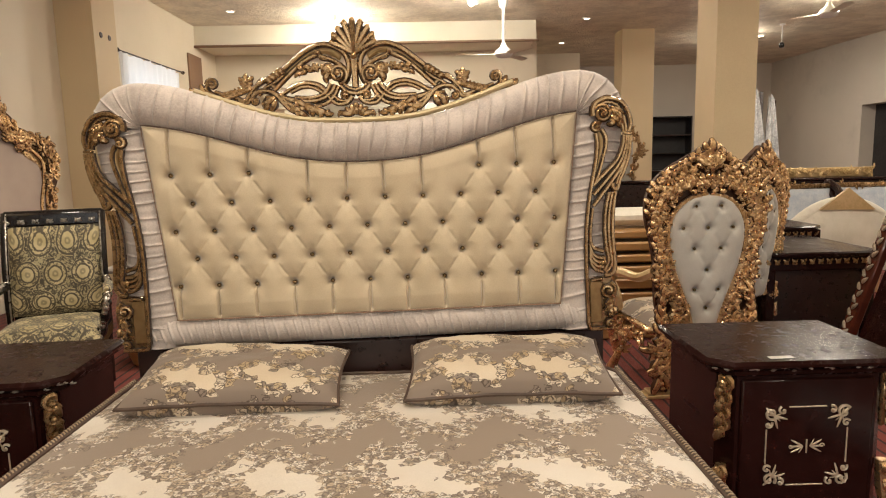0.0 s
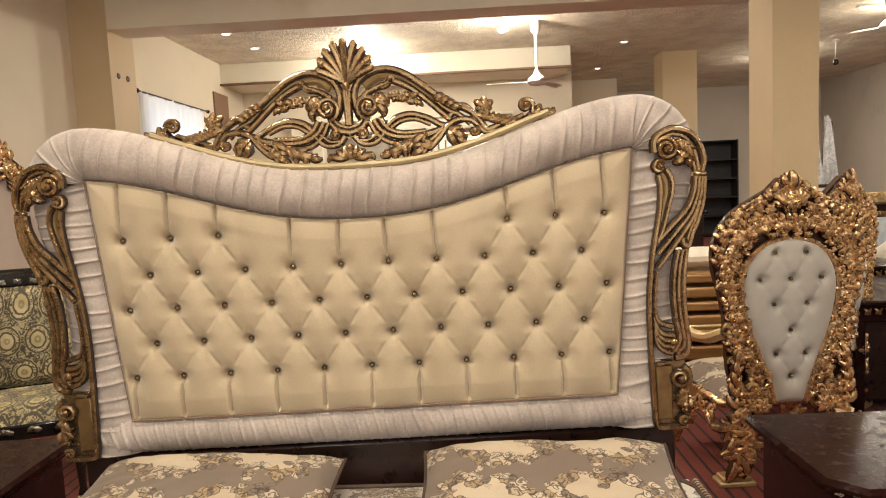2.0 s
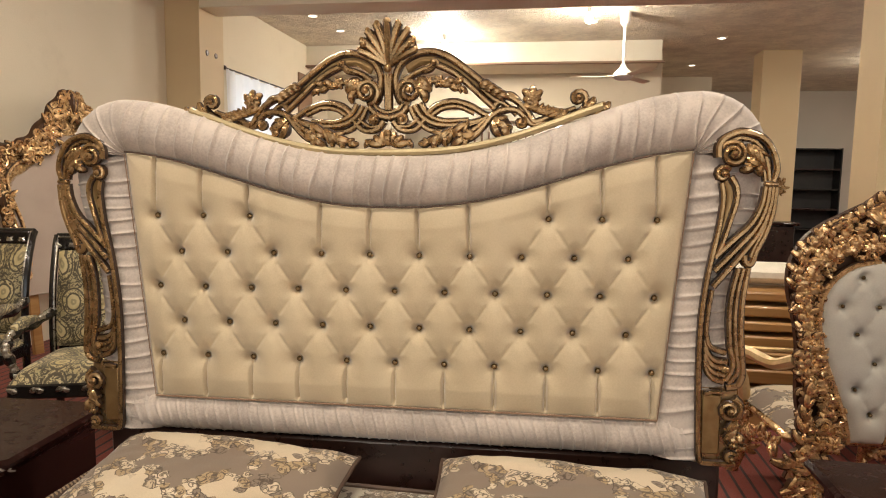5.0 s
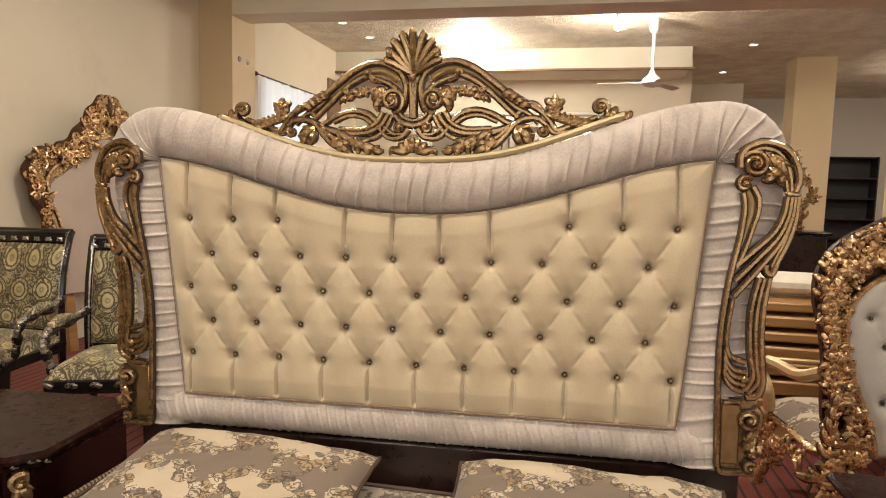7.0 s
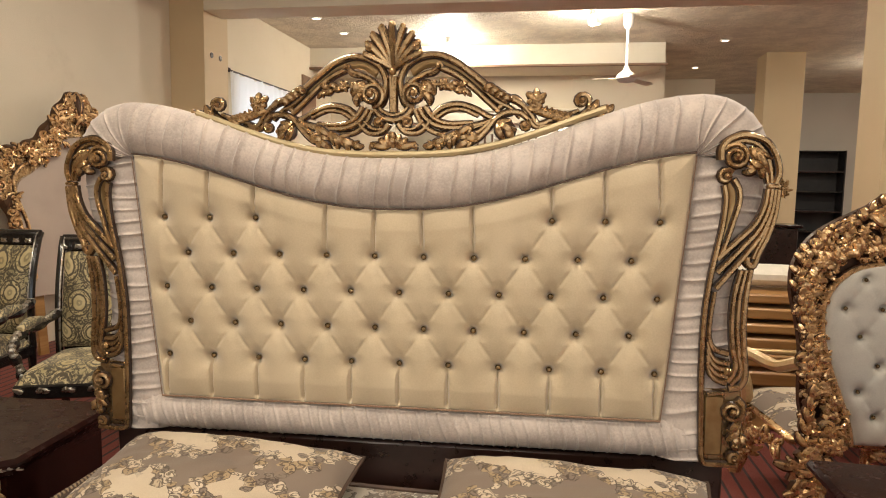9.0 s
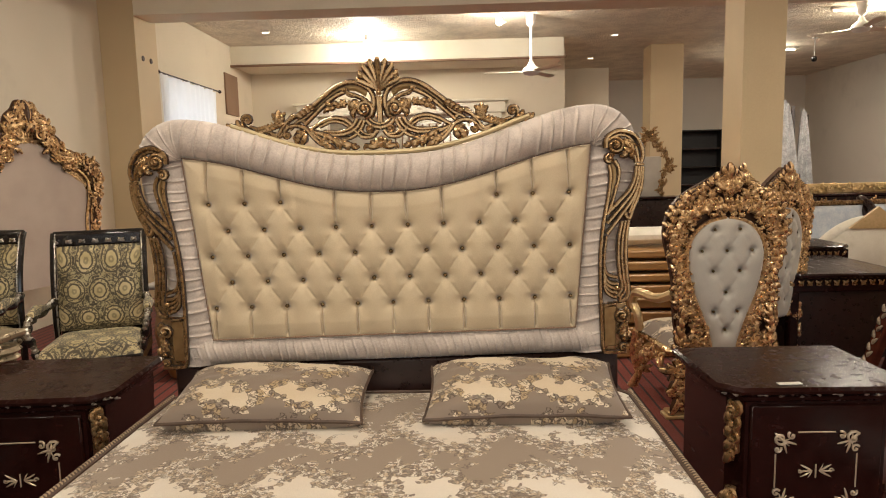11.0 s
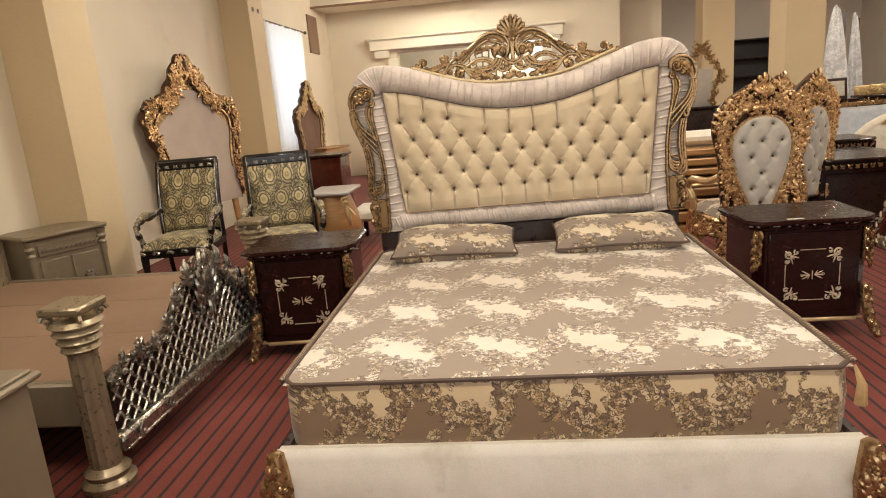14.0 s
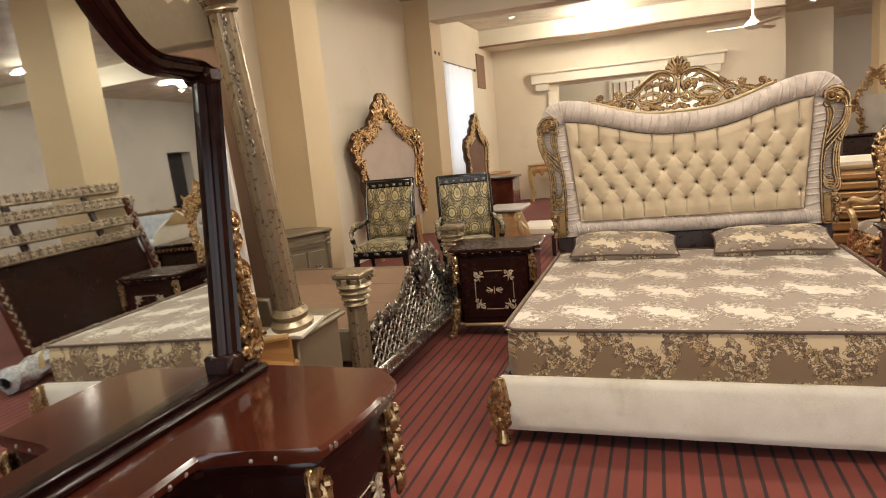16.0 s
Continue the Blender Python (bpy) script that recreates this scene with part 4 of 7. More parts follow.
for a in (0.4, 1.3, 2.2):
    half.leaf((0.408, 1.708), a, 0.034, 0.022, 0.016, 0.012, 0.2)
ridge(half, [(0.421, 1.635), (0.480, 1.641), (0.526, 1.661), (0.553, 1.683), (0.556, 1.706)], 0.0080, 0.0065, 0.012)
ridge(half, [(0.440, 1.651), (0.487, 1.665), (0.528, 1.680)], 0.0060, 0.0045, 0.012)
half.scroll((0.535, 1.706), 0.021, 0.0, 1.4, 0.0075, 0.010, 1, 0.014, 6)
for x, z, a, ln, wd, cu in ((0.548, 1.672, 0.35, 0.046, 0.024, 0.4), (0.560, 1.672, -0.1, 0.050, 0.024, 0.4), (0.582, 1.676, 0.5, 0.034, 0.022, -0.4), (0.590, 1.672, 0.0, 0.036, 0.022, 0.5), (0.570, 1.664, -0.1, 0.036, 0.018, 0.2), (0.540, 1.660, 0.2, 0.040, 0.018, 0.1)):
    half.leaf((x, z), a, ln, wd, 0.012, 0.016, cu)
# centre: hanging bow, small volutes and a foot palmette
ridge(half, [(0.056, 1.689), (0.034, 1.666), (0.0, 1.657)], 0.0075, 0.0075, 0.010)
ridge(half, [(0.046, 1.700), (0.028, 1.681), (0.0, 1.672)], 0.0055, 0.0055, 0.012)
half.scroll((0.040, 1.650), 0.016, 2.6, 1.4, 0.0065, 0.008, -1, 0.014)
ridge(half, [(0.014, 1.648), (0.036, 1.624), (0.077, 1.624), (0.110, 1.656)], 0.0085, 0.0055, 0.012)
ridge(half, [(0.030, 1.633), (0.060, 1.634), (0.088, 1.655)], 0.0055, 0.0045, 0.010)
for a, ln in ((-0.25, 0.060), (0.2, 0.040), (0.9, 0.034)):
    half.leaf((0.008, 1.584), a, ln, 0.024, 0.010, 0.014, 0.3)
half.scroll((0.060, 1.582), 0.010, -1.0, 1.0, 0.005, 0.008, 1, 0.008)
# palmette
for i in range(4):
    a = math.pi / 2 - (0.20 + 0.27 * i)
    ln = (0.122, 0.114, 0.104, 0.092)[i]
    for w, q in ((0.0, 0.0), (0.045, 0.004)):
        P = [(ln * f * math.cos(a - 0.10 * f * f + w), 0.014 - 0.016 * f + q, 1.803 + ln * f * math.sin(a - 0.10 * f * f + w)) for f in [j / 9 for j in range(10)]]
        half.tube(P, [0.003 + 0.006 * math.sin(math.pi * (0.10 + 0.70 * j / 9)) for j in range(10)], 6)
    half.ball(P[-1], 0.0085, 7, 5)
half.scroll((0.066, 1.862), 0.012, 2.2, 1.1, 0.006, 0.004, -1, 0.010)
half.mirror()
hollow.mirror()
half.tube([(0, 0.012 - 0.016 * j / 9, 1.803 + 0.124 * j / 9) for j in range(10)], [0.003 + 0.008 * math.sin(math.pi * (0.10 + 0.72 * j / 9)) for j in range(10)], 7)
half.ball((0, 0.0, 1.925), 0.011, 7, 5)
for sx in (-0.008, 0.0, 0.008):
    half.tube([(sx, 0.010, 1.782), (sx * 0.7, 0.010, 1.740), (sx * 0.6, 0.010, 1.680)], 0.0055, 6)
half.ball((0, 0.0, 1.794), 0.012, 8, 6)
half.ball((0, 0.0, 1.612), 0.012, 8, 6)
half.leaf((0, 1.580), math.pi / 2, 0.036, 0.026, 0.008, 0.014)
# solid shell behind the ribs of the palmette
shell_back = Geo().sheet(24, 5, lambda u, v: (v * (0.112 - 0.022 * abs(2 * u - 1) ** 2 + 0.004 * math.cos(u * 50)) * math.sin(1.25 * (2 * u - 1)), 0.026 - 0.012 * v, 1.800 + v * (0.112 - 0.022 * abs(2 * u - 1) ** 2 + 0.004 * math.cos(u * 50)) * math.cos(1.25 * (2 * u - 1))))
for nm, geo, mt, lb in (("crest", half, ANTIQUE, "carved antique-gold crest of scrolls and leaves"), ("crest_ground", half.under, GLAZE_SHADE, "dark brown glazed ground"), ("crest_hollow", hollow, GOLDSATIN, "satin gold hollow of the arch"), ("crest_shell", shell_back, GLAZE_RED, "brown glazed shell")):
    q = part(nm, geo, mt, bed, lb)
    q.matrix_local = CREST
rail = [(x, 0.0, outer_top(x) + 0.008) for x in [-0.60 + 1.20 * i / 48 for i in range(49)]]
q = part("crest_rail", Geo().tube(rail, 0.011, 8), GOLDRAIL, bed, "plain pale gold crest rail")
q.matrix_local = CREST


# carved uprights at both ends of the headboard
def upright():
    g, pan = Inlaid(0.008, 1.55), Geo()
    Y = -0.056
    # volute arch with an acanthus leaf in its hollow
    ridge(g, [(0.874, 1.540), (0.874, 1.570), (0.890, 1.592), (0.925, 1.605), (0.963, 1.598), (0.990, 1.581), (1.009, 1.548), (1.018, 1.510), (1.010, 1.478)], 0.0085, 0.0075, Y)
    ridge(g, [(0.893, 1.578), (0.925, 1.590), (0.961, 1.581), (0.984, 1.554), (0.997, 1.516), (1.002, 1.480)], 0.0065, 0.0055, Y + 0.004)
    ridge(g, [(0.972, 1.560), (0.982, 1.530), (0.988, 1.500), (0.992, 1.478)], 0.0060, 0.0045, Y + 0.004)
    g.scroll((0.909, 1.549), 0.034, 2.6, 1.9, 0.0085, Y + 0.004, -1, 0.016, 7, 30)
    for x, z, a, ln, wd, cu in ((0.945, 1.574, -1.5, 0.050, 0.024, 0.4), (0.956, 1.572, -1.45, 0.060, 0.024, 0.3), (0.967, 1.564, -1.4, 0.062, 0.022, 0.2), (0.945, 1.540, -1.2, 0.042, 0.026, 0.6), (0.958, 1.524, -2.0, 0.034, 0.024, -0.5), (0.970, 1.522, -1.7, 0.030, 0.022, 0.4)):
        g.leaf((x, z), a, ln, wd, Y + 0.006, 0.018, cu)
    g.box((1.006, Y + 0.004, 1.471), (0.034, 0.022, 0.012), 0.004)
    # second volute on a hollow stem that runs down as the inner edge
    g.scroll((0.887, 1.497), 0.020, 0.6, 1.4, 0.0075, Y + 0.002, 1, 0.014, 7)
    CR = [(0.906, 1.490), (0.921, 1.463), (0.923, 1.428), (0.911, 1.379), (0.895, 1.322), (0.877, 1.275)]
    CL = [(0.884, 1.474), (0.890, 1.434), (0.884, 1.364), (0.871, 1.292), (0.859, 1.220)]
    ridge(g, CR, 0.0075, 0.0055, Y)
    ridge(g, CL + [(0.849, 1.119), (0.847, 1.017), (0.850, 0.885), (0.856, 0.729)], 0.0060, 0.0065, Y)
    channel(pan, CL[:4], CR, Y + 0.006, 0.004)
    # fan of ribs
    ridge(g, [(0.992, 1.465), (0.986, 1.420), (0.965, 1.372), (0.922, 1.326), (0.876, 1.280)], 0.0060, 0.0075, Y)
    ridge(g, [(1.003, 1.464), (0.997, 1.413), (0.975, 1.358), (0.930, 1.302), (0.876, 1.241)], 0.0060, 0.0075, Y + 0.002)
    ridge(g, [(1.012, 1.463), (1.005, 1.406), (0.982, 1.344), (0.937, 1.279), (0.874, 1.198)], 0.0060, 0.0075, Y + 0.002)
    ridge(g, [(1.019, 1.463), (1.013, 1.396), (0.997, 1.340), (0.978, 1.297), (0.966, 1.262), (0.951, 1.268), (0.950, 1.285)], 0.0065, 0.0080, Y)
    ridge(g, [(1.006, 1.400), (0.990, 1.345), (0.972, 1.302), (0.964, 1.280)], 0.0050, 0.0060, Y + 0.003)
    # lower ribs of the outer edge
    ridge(g, [(0.936, 1.250), (0.922, 1.181), (0.919, 1.109), (0.925, 1.037), (0.934, 0.984), (0.916, 0.945)], 0.0065, 0.0070, Y)
    ridge(g, [(0.949, 1.250), (0.937, 1.182), (0.934, 1.103), (0.941, 1.024), (0.947, 0.970), (0.924, 0.936)], 0.0060, 0.0070, Y + 0.002)
    ridge(g, [(0.961, 1.252), (0.951, 1.175), (0.949, 1.097), (0.954, 1.025), (0.959, 0.964), (0.947, 0.932), (0.919, 0.925)], 0.0065, 0.0085, Y)
    channel(pan, [(0.930, 1.240), (0.921, 1.181), (0.918, 1.109), (0.924, 1.037), (0.932, 0.984)], [(0.960, 1.240), (0.951, 1.175), (0.949, 1.097), (0.954, 1.025), (0.957, 0.984)], Y + 0.012, 0.002)
    # leaf that closes the slot
    ridge(g, [(0.872, 1.190), (0.864, 1.120), (0.863, 1.066), (0.876, 1.034), (0.914, 1.020)], 0.0055, 0.0065, Y)
    for i in range(4):
        o = 0.018 * i
        ridge(g, [(0.860, 1.052 - o), (0.868, 1.022 - o), (0.886, 1.000 - o * 0.95), (0.918 - 0.1 * o, 0.994 - o)], 0.0045, 0.0080, Y + 0.003)
    g.ball((0.914, Y - 0.004, 0.975), 0.012, 7, 5)
    # plinth with a sunk panel, a bracket scroll and little volutes
    g.box((0.905, Y + 0.032, 0.815), (0.100, 0.03, 0.205), 0.006)
    pan.box((0.886, Y + 0.012, 0.818), (0.050, 0.012, 0.168), 0.004)
    ridge(g, [(0.856, 0.735), (0.862, 0.714), (0.885, 0.710), (0.952, 0.712)], 0.0065, 0.0065, Y)
    ridge(g, [(0.866, 0.905), (0.890, 0.910), (0.912, 0.910)], 0.0050, 0.0050, Y + 0.004)
    g.scroll((0.930, 0.866), 0.032, 1.2, 1.7, 0.0085, Y, -1, 0.018, 7)
    ridge(g, [(0.958, 0.880), (0.956, 0.845), (0.934, 0.815), (0.938, 0.788), (0.950, 0.772)], 0.0080, 0.0060, Y)
    for x, z, a, ln, wd, cu in ((0.950, 0.838, -2.4, 0.050, 0.026, 0.3), (0.945, 0.826, -1.7, 0.050, 0.026, -0.3), (0.934, 0.800, -1.4, 0.040, 0.024, 0.4), (0.955, 0.800, -1.6, 0.036, 0.022, 0.3)):
        g.leaf((x, z), a, ln, wd, Y + 0.002, 0.018, cu)
    g.scroll((0.942, 0.768), 0.014, 1.5, 1.2, 0.006, Y, -1, 0.012)
    g.scroll((0.938, 0.731), 0.015, 0.5, 1.3, 0.0065, Y, 1, 0.012)
    return g, pan


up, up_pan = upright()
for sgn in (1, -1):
    for nm, geo, mt, lb in (("carved_upright", up, ANTIQUE, "antique-gold carved upright"), ("upright_ground", up.under, GLAZE_SHADE, "dark brown glazed ground"), ("upright_hollow", up_pan, GOLDSATIN, "satin gold hollow")):
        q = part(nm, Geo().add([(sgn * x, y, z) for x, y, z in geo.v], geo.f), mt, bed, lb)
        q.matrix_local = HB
# bed frame
for sx in (-0.945, 0.945):
    part("side_rail", Geo().box((sx, -0.96, 0.22), (0.05, 1.98, 0.24), 0.012), DARKWOOD, bed, "dark stained side rail")
fr = Geo().sheet(60, 14, lambda u, v: (-0.965 + 1.93 * u, -1.972 - 0.022 * math.sin(math.pi * v) ** 0.25 - 0.003 * noise.noise((u * 12, v * 3, 1)), 0.07 + 0.275 * v))
fr.box((0, -1.955, 0.207), (1.925, 0.03, 0.27), 0.005)
part("foot_rail", fr, CREAMFAB, bed, "cream velvet foot rail")
for sx in (-0.965, 0.965):
    lg = Geo()
    lg.lathe([(0.03, 0.0), (0.042, 0.02), (0.03, 0.055), (0.022, 0.08), (0.04, 0.12), (0.05, 0.2), (0.042, 0.28), (0.03, 0.335), (0.01, 0.345)], 12)
    rnd = random.Random(3)
    for i in range(20):
        lg.scroll((rnd.uniform(-0.04, 0.04), rnd.uniform(0.06, 0.31)), 0.022, rnd.random() * 6, 1.2, 0.008, -0.035 - 0.01 * rnd.random(), rnd.choice((-1, 1)), 0.014)
        if i % 2:
            lg.leaf((rnd.uniform(-0.03, 0.03), rnd.uniform(0.08, 0.28)), rnd.uniform(0.8, 2.3), 0.06, 0.035, -0.04, 0.02)
    lg.move(Matrix.Translation((sx, -1.99, 0)))
    part("carved_leg", lg, ANTIQUE, bed, "gilt carved corner leg")
part("slat_base", Geo().box((0, -0.96, 0.30), (1.84, 1.95, 0.03), 0.004), BOARD, bed)


def mattress():
    t = thing("mattress", "mattress in taupe and cream damask with dark piping", "mattress", pose(0, -0.97, 0))
    X, Y, Z0, Z1, R = 0.925, 0.975, 0.318, 0.575, 0.03

    def outline(s):
        """Rounded rectangle, s from 0 to 1."""
        L = [(X - 0.05, -Y), (X, -Y + 0.05), (X, Y - 0.05), (X - 0.05, Y), (-X + 0.05, Y), (-X, Y - 0.05), (-X, -Y + 0.05), (-X + 0.05, -Y)]
        L = L + [L[0]]
        d = [math.hypot(L[i + 1][0] - L[i][0], L[i + 1][1] - L[i][1]) for i in range(8)]
        q = s * sum(d)
        for i in range(8):
            if q <= d[i] or i == 7:
                f = min(1, q / d[i])
                return (L[i][0] + (L[i + 1][0] - L[i][0]) * f, L[i][1] + (L[i + 1][1] - L[i][1]) * f)
            q -= d[i]
    g = Geo()

    def side(u, v):
        x, y = outline(u)
        k = 1 + 0.008 * math.sin(math.pi * v) + 0.0035 * noise.noise((x * 5, y * 5, v * 2)) + 0.002 * noise.noise((x * 3 + y * 3, v * 22, 5))
        return (x * k, y * k, Z0 + (Z1 - Z0) * v)
    g.sheet(260, 9, side, True)
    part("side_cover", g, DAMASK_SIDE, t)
    g = Geo().sheet(70, 70, lambda u, v: (X * (2 * u - 1), Y * (2 * v - 1), Z1 - 0.006 + 0.022 * (1 - (2 * u - 1) ** 8) * (1 - (2 * v - 1) ** 8) + 0.006 * noise.noise((u * 5, v * 5, 2)) * (1 - (2 * u - 1) ** 6) * (1 - (2 * v - 1) ** 6)))
    part("top_cover", g, DAMASK, t)
    for z in (Z1 - 0.004, Z0 + 0.004):
        part("piping", Geo().tube([(*[1.006 * e for e in outline(i / 200)], z) for i in range(200)], 0.0085, 6, 1, True), PIPING, t, "dark brown piped edge")
    for sx in (-1, 1):
        for ph, mt, lb in ((0.0, ROPETAN, "tan strand of twisted edge rope"), (math.pi, PIPING, "brown strand of twisted edge rope")):
            part("edge_rope", Geo().tube([(sx * (X + 0.012) + 0.0045 * math.cos(y * 430 + ph), -Y + 0.03 + y, Z1 + 0.002 + 0.0045 * math.sin(y * 430 + ph)) for y in [1.90 * i / 840 for i in range(841)]], 0.0048, 5), mt, t, lb)
    g = Geo()
    for i in range(14):
        a = i / 14 * 2 * math.pi
        g.tube([(X + 0.01, -Y + 0.02, Z1 - 0.01), (X + 0.02 + 0.01 * math.cos(a), -Y - 0.01 + 0.012 * math.sin(a), Z1 - 0.06), (X + 0.02 + 0.016 * math.cos(a), -Y - 0.01 + 0.016 * math.sin(a), Z1 - 0.13)], 0.004, 4)
    part("tassel", g, GOLD_PAINT, t, "gold corner tassel")
    return t


mattress()


def pillow(m, seed):
    t = thing("pillow", "damask pillow with dark piping lying on the mattress", "pillow", m, "bed pillows")
    W, D, H = 0.355, 0.205, 0.085

    def half_shape(u, v, sg):
        a, b = 2 * u - 1, 2 * v - 1
        e = max(0.0, (1 - abs(a) ** 3.2) * (1 - abs(b) ** 3.2)) ** 0.45
        pin = 1 - 0.06 * (1 - abs(b) ** 2) * 0.8 * abs(a) ** 4
        pin2 = 1 - 0.09 * (1 - abs(a) ** 2) * abs(b) ** 4
        z = sg * H * e * (0.93 + 0.2 * noise.noise((a * 1.7, b * 1.7, seed)))
        z += sg * 0.006 * e * noise.noise((a * 6, b * 6, seed + 3))
        return (W * a * pin, D * b * pin2, z + 0.004 * noise.noise((a * 3, b * 3, seed)))
    part("top_cover", Geo().sheet(40, 30, lambda u, v: half_shape(u, v, 1)), DAMASK_PILLOW, t)
    part("under_cover", Geo().sheet(40, 30, lambda u, v: half_shape(u, v, -1)), DAMASK_PILLOW, t)
    rim = [(i / 30, 0) for i in range(30)] + [(1, i / 22) for i in range(22)] + [(1 - i / 30, 1) for i in range(30)] + [(0, 1 - i / 22) for i in range(22)]
    part("piping", Geo().tube([half_shape(u, v, 1) for u, v in rim], 0.007, 6, 1, True), PIPING, t, "dark piped edge")
    return t


pillow(pose(-0.45, -0.245, 0.655, 8, 1, 2), 2.0)
pillow(pose(0.485, -0.225, 0.657, 9, -1, -2), 8.0)


# ---- nightstands ----
def canted(w, d, c, z0, z1, b=0.0, n=1):
    """Slab with cut front corners, front at y = 0."""
    P = [(-w / 2, d), (-w / 2, c), (-w / 2 + c, 0), (w / 2 - c, 0), (w / 2, c), (w / 2, d)]
    g = Geo()
    k = len(P)
    rows = [(z0, 0.0), (z0 + b, b), (z1 - b, b), (z1, 0.0)] if b < 0 else [(z0, b), (z0 + b, 0), (z1 - b, 0), (z1, b)]
    vs = []
    for z, inset in rows:
        for x, y in P:
            vs.append((x * (1 - inset * 2 / w), inset + y * (1 - inset / d * 2) if y < d else y - 0, z))
    fs = [tuple(reversed(range(k))), tuple(range(3 * k, 4 * k))]
    for r in range(3):
        for i in range(k):
            j = (i + 1) % k
            fs.append((r * k + i, r * k + j, (r + 1) * k + j, (r + 1) * k + i))
    return g.add(vs, fs)


def inlay(w, h, cz, y):
    """Gilt line frame with scrolled corners and a small centre motif on a flat front."""
    g = Geo()
    for sx in (-1, 1):
        for sz in (-1, 1):
            x, z = sx * w / 2, cz + sz * h / 2
            g.scroll((x - sx * 0.022, z - sz * 0.022), 0.026, 0.6 * sx, 1.2, 0.006, y, sx * sz, 0.006)
            g.scroll((x - sx * 0.062, z - sz * 0.012), 0.015, 2.0, 1.1, 0.005, y, -sx * sz, 0.005)
            g.scroll((x - sx * 0.012, z - sz * 0.062), 0.015, 0.5, 1.1, 0.005, y, sx * sz, 0.005)
            g.leaf((x - sx * 0.03, z - sz * 0.03), math.atan2(sz, sx), 0.04, 0.014, y, 0.005)
            g.leaf((x - sx * 0.03, z - sz * 0.03), math.atan2(-sz * 0.3, -sx), 0.05, 0.011, y, 0.005)
            g.leaf((x - sx * 0.03, z - sz * 0.03), math.atan2(-sz, -sx * 0.3), 0.05, 0.011, y, 0.005)
    for sz in (-1, 1):
        g.tube([(-w * 0.22, y, cz + sz * h / 2), (w * 0.22, y, cz + sz * h / 2)], 0.0028, 5)
    for sx in (-1, 1):
        g.tube([(sx * (w / 2 - 0.006), y, cz - h * 0.22), (sx * (w / 2 - 0.006), y, cz + h * 0.22)], 0.0028, 5)
    return g


def nightstand(m, label):
    t = thing("nightstand", label, "nightstand", m, "bedside cabinets")
    part("body", canted(0.60, 0.48, 0.05, 0.11, 0.635, 0.004), MAHOGANY, t)
    top = canted(0.70, 0.54, 0.07, 0.652, 0.685, 0.012)
    top.move(Matrix.Translation((0, -0.035, 0)))
    under = canted(0.65, 0.51, 0.06, 0.63, 0.655, 0.006)
    top.join(under.move(Matrix.Translation((0, -0.018, 0))))
    part("top", top, DUSTYTOP, t, "dusty mahogany top with gilt-worn edge")
    e = Geo()
    P = [(-0.352, 0.035), (-0.28, -0.037), (0.28, -0.037), (0.352, 0.035)]
    rnd = random.Random(8)
    for i in range(3):
        a, b = P[i], P[i + 1]
        n = 5 if i != 1 else 15
        for j in range(n):
            s = (j + 0.5) / n
            if rnd.random() < 0.85:
                e.leaf((a[0] + (b[0] - a[0]) * s, 0.655 + rnd.uniform(-0.003, 0.008)), rnd.choice((0.1, 3.0)), rnd.uniform(0.014, 0.026), 0.008, a[1] + (b[1] - a[1]) * s + 0.007, 0.003)
    part("edge_carving", e, SILVER, t, "pale gilt carved edge")
    d = part("drawer_front", Geo().box((0, -0.004, 0.385), (0.47, 0.016, 0.46), 0.006), MAHOGANY, t)
    f = part("inlay_frame", inlay(0.30, 0.29, 0.37, -0.0135), PALEGILT, d, "gilt scroll frame")
    mo = Geo()
    for sx in (-1, 1):
        for a in (0.5, 0.0, -0.5):
            mo.leaf((sx * 0.012, 0.37), a if sx > 0 else math.pi - a, 0.048, 0.009, -0.0135, 0.005)
        mo.scroll((sx * 0.055, 0.37), 0.010, 0, 1.0, 0.003, -0.0135, sx, 0.004)
    mo.tube([(0, -0.016, 0.345), (0, -0.016, 0.395)], 0.003, 5)
    part("centre_motif", mo, PALEGILT, d)
    for sx in (-1, 1):
        k = Geo()
        for z, r, w in ((0.60, 0.030, 0.011), (0.545, 0.026, 0.010), (0.49, 0.022, 0.009), (0.445, 0.017, 0.007)):
            k.scroll((0, z), r, 1.2, 1.2, w, -0.012, sx, 0.02)
            k.leaf((0.0, z), -1.57 + 0.4 * sx, 0.06, 0.04, -0.008, 0.022)
        k.box((0, 0.0, 0.53), (0.045, 0.02, 0.20), 0.006)
        k.move(Matrix.Translation((sx * 0.285, 0.012, 0)) @ Matrix.Rotation(radians(40 * sx), 4, "Z"))
        part("corner_carving", k, ANTIQUE, t, "gilt carved corner bracket")
        k = Geo()
        rn = random.Random(4)
        for z, r in ((0.27, 0.024), (0.21, 0.030), (0.14, 0.033), (0.075, 0.034), (0.035, 0.03)):
            o = 0.07 * (1 - z / 0.30) ** 2
            k.scroll((0, z), r, rn.random() * 6, 1.2, 0.012, -0.012 - o, sx, 0.02)
            k.leaf((0.0, z + 0.02), -1.57 + 0.5 * sx, 0.075, 0.05, -0.008 - o, 0.025)
        k.tube([(0, 0.0, 0.30), (0, -0.012, 0.20), (0, -0.04, 0.09), (0, -0.075, 0.03)], [0.02, 0.026, 0.028, 0.022], 8)
        k.ball((0, -0.085, 0.022), 0.022, 8, 6)
        k.move(Matrix.Translation((sx * 0.29, 0.012, 0)) @ Matrix.Rotation(radians(42 * sx), 4, "Z"))
        part("carved_foot", k, ANTIQUE, t, "gilt carved cabriole foot")
        part("back_foot", Geo().box((sx * 0.26, 0.44, 0.055), (0.05, 0.05, 0.11), 0.006), MAHOGANY, t)
